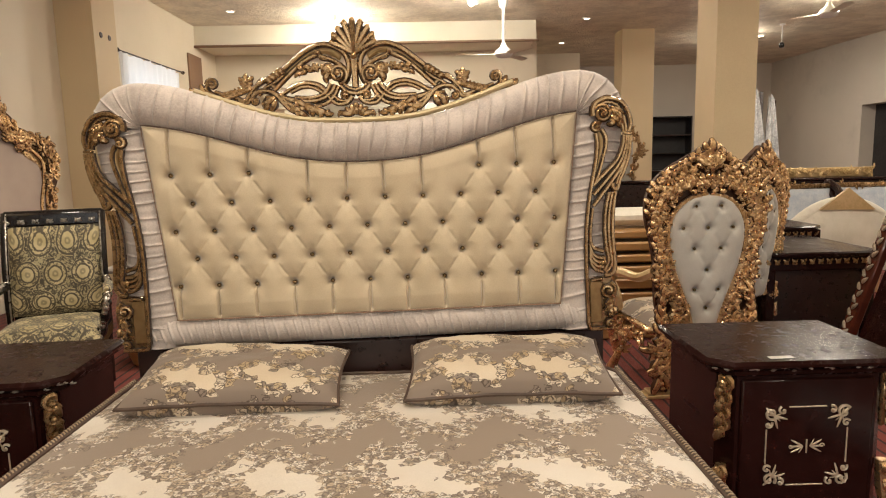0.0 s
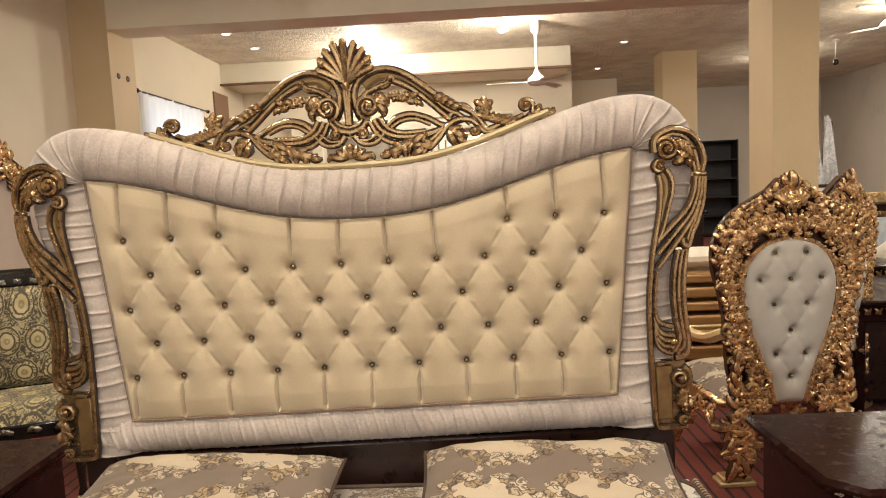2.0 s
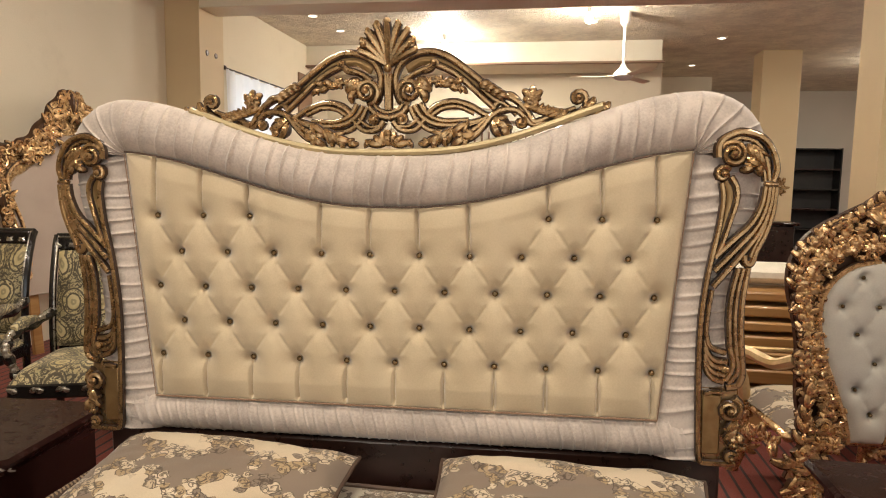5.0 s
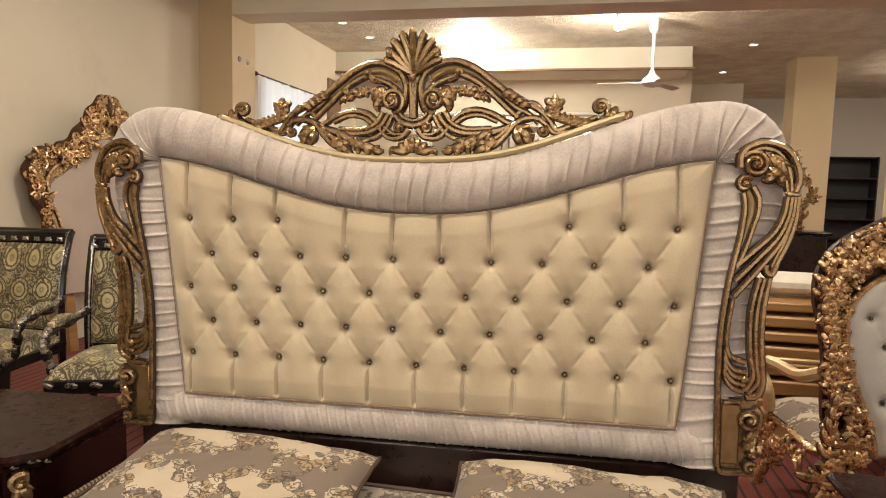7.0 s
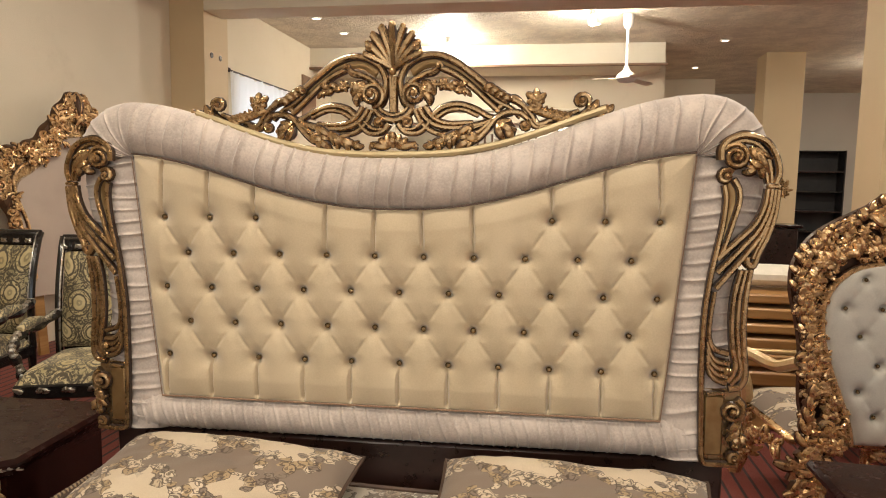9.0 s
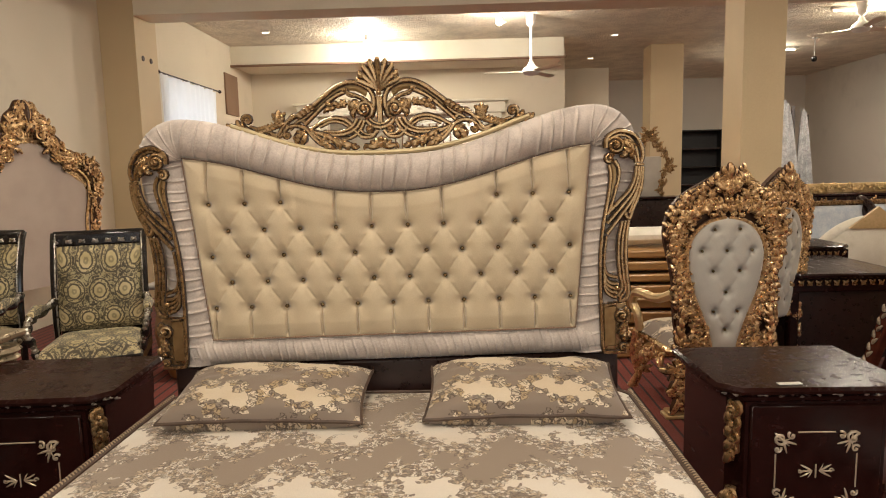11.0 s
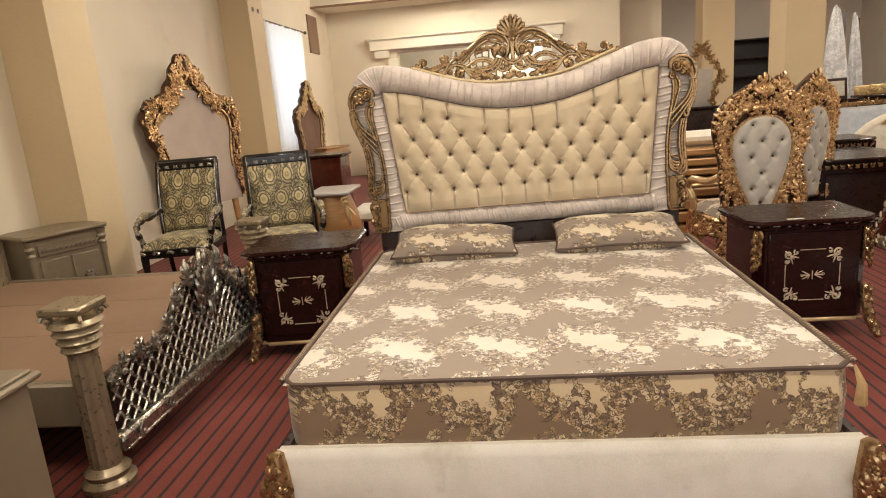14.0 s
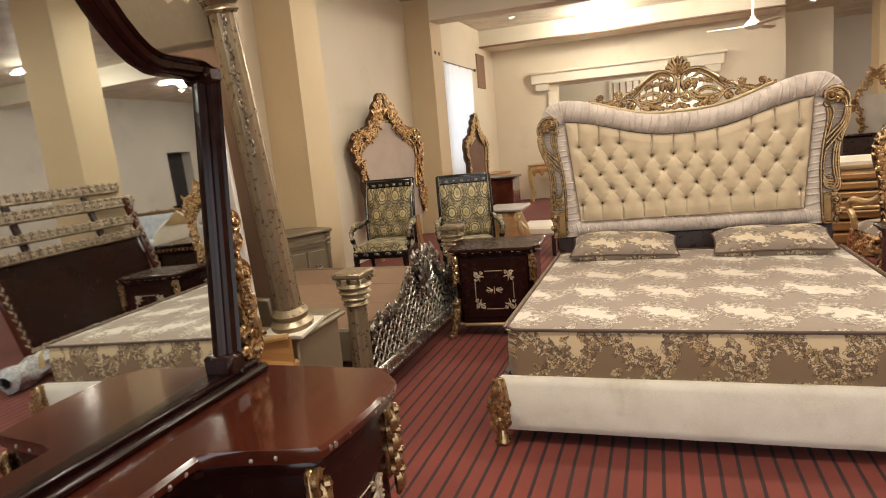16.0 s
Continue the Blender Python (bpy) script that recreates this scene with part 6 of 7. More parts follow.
# ---- mahogany dressing table with mirror ----
def dressing_table():
    t = thing("dressing_table", "red mahogany dressing table with gilt corners and mirror", "dressing table", Matrix.Identity(4))
    X0, X1, Y1, Y0, Z = -1.46, -0.94, -3.24, -5.0, 0.85
    ym = (Y0 + Y1) / 2

    def front(y):
        """Serpentine front edge: two bowed pedestals and a hollow knee space."""
        s = abs(y - ym) / ((Y1 - Y0) / 2)
        hollow = 0.5 + 0.5 * math.cos(math.pi * min(1, max(0, (s - 0.39) / 0.10)))
        return X1 - 0.27 * hollow + (0.018 * math.sin((s - 0.49) / 0.51 * math.pi) if s > 0.49 else 0) - (0.05 * ((s - 0.93) / 0.07) ** 2 if s > 0.93 else 0)

    def slab(z0, z1, grow, b):
        ys = [Y0 - grow + (Y1 - Y0 + 2 * grow) * i / 90 for i in range(91)]
        g = Geo()
        rows = []
        for z, q in ((z0, b), (z0 + b, 0), (z1 - b, 0), (z1, b)):
            rows.append([(front(max(Y0, min(Y1, y))) + grow - q, y, z) for y in ys] + [(X0, y, z) for y in reversed(ys)])
        n = len(rows[0])
        vs = [p for r in rows for p in r]
        fs = [tuple(reversed(range(n))), tuple(range(3 * n, 4 * n))]
        fs = [(i, i + 1, 181 - i - 1, 181 - i) for i in range(90)] + [(3 * n + i, 3 * n + 181 - i, 3 * n + 181 - i - 1, 3 * n + i + 1) for i in range(90)]
        for r in range(3):
            for i in range(n):
                j = (i + 1) % n
                fs.append((r * n + i, r * n + j, (r + 1) * n + j, (r + 1) * n + i))
        return g.add(vs, fs)
    part("top", slab(Z - 0.035, Z, 0.025, 0.010), MAHOGANY_RED, t, "glossy red mahogany top")
    part("top_moulding", slab(Z - 0.065, Z - 0.034, 0.008, 0.008), MAHOGANY, t)
    part("apron", slab(Z - 0.20, Z - 0.064, -0.015, 0.004), MAHOGANY, t)
    for ya, yb in ((Y1 - 0.48, Y1 - 0.02), (Y0 + 0.02, Y0 + 0.48)):
        pd = part("pedestal", Geo().box((-1.21, (ya + yb) / 2, 0.385), (0.48, 0.44, 0.55), 0.012), MAHOGANY, t)
        F = Matrix.Translation((-0.962, (ya + yb) / 2, 0)) @ Matrix.Rotation(radians(90), 4, "Z")
        dr = part("door", Geo().box((0, 0.0, 0.42), (0.34, 0.02, 0.46), 0.008).move(F), MAHOGANY, t)
        part("inlay_frame", inlay(0.24, 0.36, 0.43, -0.013).move(F), PALEGILT, dr, "gilt scroll frame")
        for yc in (ya + 0.03, yb - 0.03):
            k = Geo()
            for z, r in ((0.76, 0.034), (0.70, 0.030), (0.64, 0.026), (0.58, 0.022)):
                k.scroll((0, z), r, 1.2, 1.3, 0.012, -0.012, 1, 0.022)
                k.leaf((0, z), -1.57, 0.08, 0.05, -0.008, 0.025)
            k.box((0, 0.0, 0.68), (0.06, 0.02, 0.24), 0.006)
            k.move(Matrix.Translation((-0.955, yc, 0)) @ Matrix.Rotation(radians(90), 4, "Z"))
            part("corner_carving", k, ANTIQUE, t, "gilt carved corner bracket")
            k = Geo().tube([(-0.98, yc, 0.13), (-0.95, yc, 0.06), (-0.93, yc, 0.0)], [0.03, 0.03, 0.02], 8)
            part("foot", k, ANTIQUE, t)
        part("back_foot", Geo().box((-1.40, (ya + yb) / 2, 0.06), (0.06, 0.36, 0.12), 0.006), MAHOGANY, t)
    e = Geo()
    rnd = random.Random(2)
    for i in range(70):
        y = Y0 + (Y1 - Y0) * rnd.random()
        e.ball((front(y) + 0.022, y, Z - 0.018 + rnd.uniform(-0.006, 0.006)), rnd.uniform(0.004, 0.009), 6, 4)
    part("edge_carving", e, SILVER, t, "pale rubbed edge")
    # mirror on its sill
    part("mirror_sill", Geo().box((-1.40, ym, Z + 0.012), (0.11, Y1 - Y0 - 0.02, 0.024), 0.008).box((-1.41, ym, Z + 0.032), (0.07, Y1 - Y0 - 0.04, 0.018), 0.006), MAHOGANY, t)
    YA = Y1 - 0.09
    w = (YA - ym)

    def arch(s):
        """Top line of the mirror, s from 0 at the post to 1 at the middle."""
        return 1.745 + 0.02 * s + 0.50 * (0.5 - 0.5 * math.cos(math.pi * min(1, max(0, (s - 0.22) / 0.6)))) 

    def splay(y, z):
        """The posts lean a little outwards."""
        return y + (y - ym) / w * (0.12 * min(1.0, (z - 0.88) / 0.87) - 0.04)
    line = [(YA - w * i / 24, arch(i / 24)) for i in range(25)] + [(ym - w * i / 24, arch(1 - i / 24)) for i in range(1, 25)]
    line = [(splay(y, z), z) for y, z in line]
    XM = -1.415
    lean = Matrix.Translation((XM, YA, Z)) @ Matrix.Rotation(radians(1.5), 4, "Z") @ Matrix.Rotation(radians(-1.2), 4, "Y") @ Matrix.Translation((-XM, -YA, -Z))
    g = Geo()
    for i in range(len(line) - 1):
        a, b = line[i], line[i + 1]
        g.add([(XM, a[0] * 0.96 + ym * 0.04, Z + 0.04), (XM, b[0] * 0.96 + ym * 0.04, Z + 0.04), (XM, b[0], b[1]), (XM, a[0], a[1])], [(0, 1, 2, 3)])
    gl = part("mirror_glass", g.move(lean), MIRROR, t, "clear mirror glass", 0)
    g = Geo()
    for i in range(len(line) - 1):
        a, b = line[i], line[i + 1]
        g.add([(XM - 0.03, a[0] * 0.96 + ym * 0.04, Z + 0.04), (XM - 0.03, b[0] * 0.96 + ym * 0.04, Z + 0.04), (XM - 0.03, b[0], b[1]), (XM - 0.03, a[0], a[1])], [(0, 1, 2, 3)])
    part("mirror_back", g.move(lean), BOARD, t)
    fr = [(splay(YA, z), z) for z in (Z + 0.03, 1.2, 1.5)] + line + [(splay(ym - w, z), z) for z in (1.5, 1.2, Z + 0.03)]
    k = Geo()
    # moulded section: outward across the frame, forward from the glass
    prof = [(-0.036, -0.035), (-0.036, 0.010), (-0.026, 0.022), (-0.014, 0.020), (-0.008, 0.034), (0.010, 0.040), (0.018, 0.032), (0.030, 0.046), (0.040, 0.036), (0.042, -0.035)]
    rows = []
    for i, (y, z) in enumerate(fr):
        a, b = fr[max(0, i - 1)], fr[min(len(fr) - 1, i + 1)]
        ty, tz = b[0] - a[0], b[1] - a[1]
        ln = math.hypot(ty, tz)
        rows.append([(XM + fx, y + tz / ln * o, z - ty / ln * o) for o, fx in [(0.70 * e, f) for e, f in prof]])
    m = len(prof)
    k.add([q for r in rows for q in r], [(i * m + j, i * m + (j + 1) % m, (i + 1) * m + (j + 1) % m, (i + 1) * m + j) for i in range(len(rows) - 1) for j in range(m)])
    for yy in (YA, 2 * ym - YA):
        k.box((XM + 0.005, splay(yy, 1.735), 1.735), (0.085, 0.072, 0.05), 0.012)
        k.box((XM + 0.005, splay(yy, Z + 0.06), Z + 0.06), (0.085, 0.075, 0.06), 0.010)
    part("mirror_frame", k.move(lean), FRAMEWOOD, t, "dark mahogany moulded frame")
    k = Geo()
    carve(k, bez((0.06, 0.88), (0.055, 1.0), (0.06, 1.1), (0.045, 1.22), (0.035, 1.34), n=6), 0.035, 34, 51, 0.07, 0, 0.012)
    k.scroll((0.055, 0.91), 0.036, 0, 1.3, 0.014, -0.01, 1, 0.02)
    k.box((0.04, 0.012, 1.06), (0.03, 0.02, 0.4), 0.005)
    k.move(Matrix.Translation((XM, YA + 0.035, 0)) @ Matrix.Rotation(radians(90), 4, "Z"))
    part("wing_carving", k.move(lean), ANTIQUE, t, "gilt carved side wing")
    return t


dressing_table()

gc = thing("golden_cabinet", "golden wood cabinet with curved gilt top rail", "cabinet", pose(-2.12, -2.68, 0, 0, 0, 0))
part("body", Geo().box((0, 0.03, 0.31), (0.84, 0.24, 0.62), 0.012), PLANK, gc)
part("curved_back", Geo().sheet(20, 4, lambda u, v: (-0.42 + 0.84 * u, 0.10, 0.60 + (0.045 + 0.085 * math.sin(u * math.pi / 2) ** 2) * v)), PLANK, gc)
part("curved_rail", Geo().tube([tuple(v) for v in bez((-0.42, 0.10, 0.63), (-0.1, 0.10, 0.665), (0.2, 0.10, 0.70), (0.40, 0.10, 0.735), n=8)], 0.014, 8), GOLD_PAINT, gc, "pale gold curved rail")

gm = thing("gilt_mirror", "gilt carved mirror with golden wood posts on a cabinet", "mirror", pose(-2.26, -2.69, 0.62, 6, 0, 14))
for sx in (-0.34, 0.34):
    k = part("post", Geo().box((sx, 0, 0.56), (0.075, 0.05, 1.12), 0.012).tube([(sx - 0.015, -0.03, 0.3), (sx - 0.015, -0.03, 0.9)], 0.016, 8).tube([(sx + 0.02, -0.03, 0.3), (sx + 0.02, -0.03, 0.9)], 0.010, 8), PLANK, gm, "golden fluted post")
    part("capital_carving", carve(Geo(), bez((sx, 0.90), (sx, 1.14), n=6), 0.085, 30, 61, 0.07, -0.035, 0.012), GOLD, k, "gilt leaf capital")
    part("bracket_carving", carve(Geo(), bez((sx, 0.12), (sx, 0.30), n=6), 0.085, 22, 62, 0.07, -0.035, 0.012), GOLD, k, "gilt leaf bracket")
part("edge_board", Geo().box((0.40, 0.03, 0.55), (0.05, 0.03, 1.06), 0.004), WHITE, gm, "white painted edge board")
part("glass", Geo().box((0, 0.01, 0.58), (0.60, 0.012, 1.0), 0.002), MIRROR, gm)
part("backing", Geo().box((0, 0.03, 0.58), (0.70, 0.02, 1.06), 0.003), BOARD, gm)


# ---- gilt throne chairs ----
def pear(s, w0, w1, z0, z1):
    """Half width of a pear shape at height fraction s: narrow foot, wide round head."""
    return (w0 + (w1 - w0) * math.sin(min(1, s / 0.72) * math.pi / 2) ** 1.6) * (1 if s < 0.72 else math.sqrt(max(0, 1 - ((s - 0.72) / 0.28) ** 2)))


def throne_chair():
    t = thing("throne_chair", "ornate gilt throne chair with tufted grey back", "chair", None, "throne chairs")
    Z0, Z1 = 0.40, 1.180
    btn = [(sx * x, z) for x, z in ((0.073, 1.112), (0.145, 0.990), (0.078, 0.873), (0.070, 0.637)) for sx in (-1, 1)] + [(0, 0.990), (0, 0.750), (0, 0.530)]
    folds = []
    for i, a in enumerate(btn):
        for b in btn[i + 1:]:
            if 0.06 < math.dist(a, b) < 0.155 and abs(a[1] - b[1]) > 0.04:
                folds.append((*a, *b))

    def pad(u, v):
        z = Z0 + (Z1 - Z0) * v
        h = pear(v, 0.068, 0.222, Z0, Z1)
        x = (2 * u - 1) * h
        e = (max(0.0, 1 - abs(2 * u - 1) ** 3) * (1 - abs(2 * v - 1) ** 8)) ** 0.5
        return (x, -0.012 - 0.045 * e + tuft(x, z, btn, folds, 0.045) * e, z)
    p = part("back_pad", Geo().sheet(44, 70, pad), GREYFAB, t, "tufted pale grey velvet pad", 0)
    p.data.shade_smooth()
    for x, z in btn:
        part("button", Geo().ball((x, -0.028, z), 0.009, 8, 5), STUD_PIT, p)
    line = [Vector((pear(v, 0.068, 0.222, Z0, Z1) + 0.008, Z0 + (Z1 - Z0) * v, 0)) for v in [i / 40 for i in range(41)]]
    half = Inlaid(0.008, 1.4)
    half.tube([(v.x, -0.022, v.y) for v in line], 0.011, 6)
    for i in range(0, 40):
        v = line[i].lerp(line[i + 1], 0.5)
        half.ball((v.x + 0.012, -0.028, v.y), 0.007, 5, 4)
    outer = bez((0.17, 0.42), (0.262, 0.50), (0.285, 0.60), (0.290, 0.72), (0.300, 0.83), (0.322, 0.94), (0.350, 1.05), (0.348, 1.16), (0.300, 1.262), (0.232, 1.325), (0.140, 1.378), (0.070, 1.415), (0.0, 1.450), n=7)
    mid = bez((0.12, 0.46), (0.175, 0.60), (0.215, 0.72), (0.255, 0.86), (0.278, 1.00), (0.272, 1.09), (0.228, 1.175), (0.160, 1.225), (0.08, 1.248), (0.0, 1.255), n=7)
    rr = random.Random(71)
    # outer row: curled leaves of uneven length, over small volutes
    n_out = 34
    for i in range(n_out):
        s1 = i / (n_out - 1) * (len(outer) - 2)
        k1 = int(s1)
        v, d = outer[k1].lerp(outer[k1 + 1], s1 - k1), outer[k1 + 1] - outer[k1]
        a = math.atan2(d.y, d.x)
        half.leaf((v.x - 0.024, v.y - 0.020), a - rr.uniform(-0.1, 0.7), rr.uniform(0.030, 0.046), 0.040, -0.018, 0.022, rr.choice((-0.6, 0.5)))
        half.leaf((v.x - 0.020, v.y - 0.006), a - rr.uniform(0.6, 1.4), rr.uniform(0.020, 0.028), 0.032, -0.010, 0.016, rr.choice((-0.4, 0.4)))
        if i % 3 == 0:
            half.scroll((v.x - 0.020, v.y - 0.014), 0.022, a, 1.2, 0.008, -0.020, rr.choice((-1, 1)), 0.012)
    # the ground between frame and pad is filled with leaves and scrolls
    for i in range(150):
        f, w = rr.random(), rr.uniform(0.08, 0.88)
        p0, p1 = outer[int(f * (len(outer) - 1))], mid[int(f * (len(mid) - 1))]
        p2 = p1 + (p1 - p0) * 0.4
        q = p0.lerp(p2, w)
        a = math.atan2(q.y - 0.85, q.x + 0.02) + rr.uniform(-0.9, 0.9)
        if i % 3:
            half.leaf((q.x, q.y), a, rr.uniform(0.034, 0.052), 0.034, -0.014, 0.022, rr.uniform(-0.7, 0.7))
        else:
            half.scroll((q.x, q.y), rr.uniform(0.016, 0.024), a, 1.3, 0.0075, -0.016, rr.choice((-1, 1)), 0.014)
    # inner row: running scrolls with leaves between them
    n_in = 26
    for i in range(n_in):
        s1 = i / (n_in - 1) * (len(mid) - 2)
        k1 = int(s1)
        v, d = mid[k1].lerp(mid[k1 + 1], s1 - k1), mid[k1 + 1] - mid[k1]
        a = math.atan2(d.y, d.x)
        half.scroll((v.x, v.y), 0.025, a + 1.6, 1.35, 0.0085, -0.016, -1 if i % 2 else 1, 0.016)
        half.leaf((v.x + 0.018 * math.cos(a), v.y + 0.018 * math.sin(a)), a + 0.8 * (-1) ** i, 0.044, 0.030, -0.020, 0.022, 0.5 * (-1) ** i)
        half.leaf((v.x - 0.012 * math.sin(-a), v.y), a - 0.9 * (-1) ** i, 0.036, 0.026, -0.014, 0.018, -0.4)
    carve(half, mid, 0.12, 90, 72, 0.030, -0.008, 0.0062)
    for x, z, r in ((0.255, 1.184, 0.036), (0.247, 0.82, 0.030), (0.10, 1.315, 0.026)):
        half.flower((x, z), r, -0.032, 6)
        half.flower((x, z), r * 0.55, -0.044, 5)
    for i in range(5):
        half.leaf((0.006, 1.335), 0.15 + 0.30 * i, 0.085 - 0.006 * i, 0.034, -0.026, 0.026, 0.35)
        half.leaf((0.250, 0.60 - 0.05 * i), 0.9 - 0.25 * i, 0.075, 0.040, -0.024, 0.030, 0.7)
    # carved side legs running to a stepped plinth
    carve(half, bez((0.14, 0.46), (0.22, 0.36), (0.24, 0.25), (0.22, 0.14), n=8), 0.10, 56, 73, 0.085, -0.02, 0.014)
    half.tube([tuple((v.x, 0.0, v.y)) for v in bez((0.14, 0.46), (0.23, 0.36), (0.25, 0.24), (0.20, 0.12), (0.24, 0.05), n=6)], 0.03, 8)
    half.scroll((0.255, 0.10), 0.05, 2.0, 1.4, 0.017, -0.02, 1, 0.02, 7)
    half.mirror()
    half.flower((0, 1.345), 0.040, -0.042, 8)
    half.flower((0, 1.345), 0.022, -0.054, 5)
    half.leaf((0, 1.40), math.pi / 2, 0.085, 0.05, -0.026, 0.03)
    part("carved_back", half, GOLD, t, "bright gilt carved back frame")
    part("back_ground", half.under, GLAZE_RED, t, "brown glazed ground that also draws shade between ribs")
    n = len(outer)
    vs = [(v.x, 0.012, v.y) for v in outer] + [(-v.x, 0.012, v.y) for v in outer] + [(v.x, 0.045, v.y) for v in outer] + [(-v.x, 0.045, v.y) for v in outer]
    fs = []
    for i in range(n - 1):
        fs += [(i, i + 1, n + i + 1, n + i), (2 * n + i, 3 * n + i, 3 * n + i + 1, 2 * n + i + 1), (i, 2 * n + i, 2 * n + i + 1, i + 1), (n + i, n + i + 1, 3 * n + i + 1, 3 * n + i)]
    part("back_core", Geo().add(vs, fs), GLAZE_RED, t)
    for sx in (-1, 1):
        part("plinth", Geo().box((sx * 0.25, 0.02, 0.012), (0.17, 0.10, 0.024), 0.005).box((sx * 0.25, 0.02, 0.034), (0.14, 0.08, 0.02), 0.005), GOLD_PAINT, t, "stepped gilt plinth")
        a = part("arm", Geo().tube([tuple(v) for v in bez((sx * 0.29, 0.02, 0.74), (sx * 0.33, 0.14, 0.69), (sx * 0.36, 0.30, 0.69), (sx * 0.36, 0.44, 0.67), (sx * 0.36, 0.50, 0.60), (sx * 0.34, 0.46, 0.52), (sx * 0.32, 0.48, 0.42), n=6)], 0.028, 8), GOLD_PAINT, t, "plain gold curved arm")
        lg = carve(Geo().tube([(sx * 0.31, 0.52, 0.40), (sx * 0.33, 0.56, 0.25), (sx * 0.30, 0.54, 0.10), (sx * 0.33, 0.58, 0.0)], [0.04, 0.034, 0.026, 0.035], 8), bez((sx * 0.31, 0.38), (sx * 0.31, 0.1), n=5), 0.05, 14, 74, 0.06, 0.52, 0.01)
        part("front_leg", lg, GOLD, t)

    def seat(u, v):
        a, b = 2 * u - 1, 2 * v - 1
        e = max(0, (1 - abs(a) ** 5) * (1 - abs(b) ** 5)) ** 0.5
        return (a * (0.29 + 0.03 * v), 0.04 + 0.52 * v, 0.41 + 0.09 * e)
    part("seat", Geo().sheet(20, 18, seat), DAMASK_PILLOW, t, "patterned silvery seat")
    ap = Geo().box((0, 0.30, 0.385), (0.62, 0.52, 0.05), 0.02)
    for sx in (-1, 1):
        k = carve(Geo(), bez((-0.24, 0.34), (0.0, 0.31), (0.24, 0.34), n=5), 0.06, 26, 75, 0.06, 0, 0.010)
        ap.join(k, Matrix.Translation((sx * 0.31, 0.30, 0)) @ Matrix.Rotation(radians(90 * sx), 4, "Z"))
    part("apron", ap, GOLD, t, "gilt carved apron")
    return t


tc = throne_chair()
tc.matrix_world = pose(1.775, 1.14, 0, 0, 0, 4)
tagged(copy_thing(tc, pose(2.50, 1.96, 0, 0, 0, 36)), "ornate gilt throne chair turned aside, pale padded back")
tagged(copy_thing(tc, pose(2.66, 3.05, 0, 0, 0, 36)), "ornate gilt throne chair standing behind other chairs")


# ---- timber stack, consoles and seats behind the bed ----
st = thing("timber_stack", "stack of golden varnished planks behind the bed", "planks", pose(1.75, 2.62, 0))
for i, (w, d, z, h) in enumerate(((1.05, 0.60, 0.06, 0.12), (1.05, 0.58, 0.19, 0.11), (1.05, 0.56, 0.31, 0.10), (1.0, 0.55, 0.42, 0.09), (1.0, 0.52, 0.52, 0.08), (0.98, 0.50, 0.61, 0.07), (0.98, 0.46, 0.70, 0.08), (0.95, 0.42, 0.79, 0.07))):
    part("plank", Geo().box((0.02 * (-1) ** i, 0.012 * i, z), (w, d, h - 0.012), 0.012), PLANK, st)
part("gold_strip", Geo().box((0, -0.31, 0.50), (1.0, 0.04, 0.03), 0.008), GOLD_PAINT, st, "shiny gold edge strip")
cs = thing("cushion", "cream roll cushion lying on stacked planks", "cushion", pose(1.72, 2.80, 0.83))
part("cover", Geo().sheet(24, 14, lambda u, v: (0.42 * (2 * u - 1), 0.13 * math.cos(2 * math.pi * v) * (1 - (2 * u - 1) ** 8 * 0.4), 0.075 + 0.075 * math.sin(2 * math.pi * v) * (1 - (2 * u - 1) ** 8 * 0.5))), CREAMFAB, cs)


def carved_table(name, label, m, w, d, h, seed):
    t = thing(name, label, "table", m, "carved side tables")
    g = canted(w, d, 0.10, h - 0.035, h, 0.010)
    part("top", g, MAHOGANY, t, "polished dark top")
    b = Geo().box((0, d / 2 + 0.01, h - 0.085), (w - 0.06, d - 0.06, 0.10), 0.006)
    part("apron", b, MAHOGANY, t)
    k = Geo()
    rn = random.Random(seed)
    n = int(w / 0.035)
    for i in range(n):
        k.leaf((-w / 2 + 0.06 + (w - 0.12) * i / n, h - 0.085), 0.8 if i % 2 else 2.4, 0.05, 0.026, 0.032, 0.010)
    part("apron_carving", k, ANTIQUE, t, "bronze carved strip")
    k = Geo()
    for i in range(int(d / 0.04)):
        k.leaf((-0.5 * d + 0.06 + 0.038 * i, h - 0.085), 0.8 if i % 2 else 2.4, 0.05, 0.026, 0, 0.010)
    k.move(Matrix.Translation((-w / 2 + 0.028, d / 2, 0)) @ Matrix.Rotation(radians(-90), 4, "Z"))
    part("side_carving", k, ANTIQUE, t)
    part("body", Geo().box((0, d / 2 + 0.01, (h - 0.13) / 2 + 0.03), (w - 0.14, d - 0.14, h - 0.2), 0.01), DARKWOOD, t)
    for sx in (-1, 1):
        for y in (0.07, d - 0.07):
            part("leg", Geo().box((sx * (w / 2 - 0.07), y, (h - 0.13) / 2), (0.07, 0.07, h - 0.13), 0.012), MAHOGANY, t)
    return t


carved_table("carved_table", "dark mahogany table with carved bronze edge", pose(2.98, 1.95, 0, 0, 0, 0), 0.86, 0.95, 0.70, 1)
carved_table("carved_table", "small dark mahogany table with carved edge, behind another", pose(3.25, 3.02, 0, 0, 0, 0), 0.80, 0.60, 0.76, 2)

ch2 = thing("chaise", "cream padded chaise with golden wooden gable", "sofa", pose(4.25, 3.75, 0, 0, 0, -12))


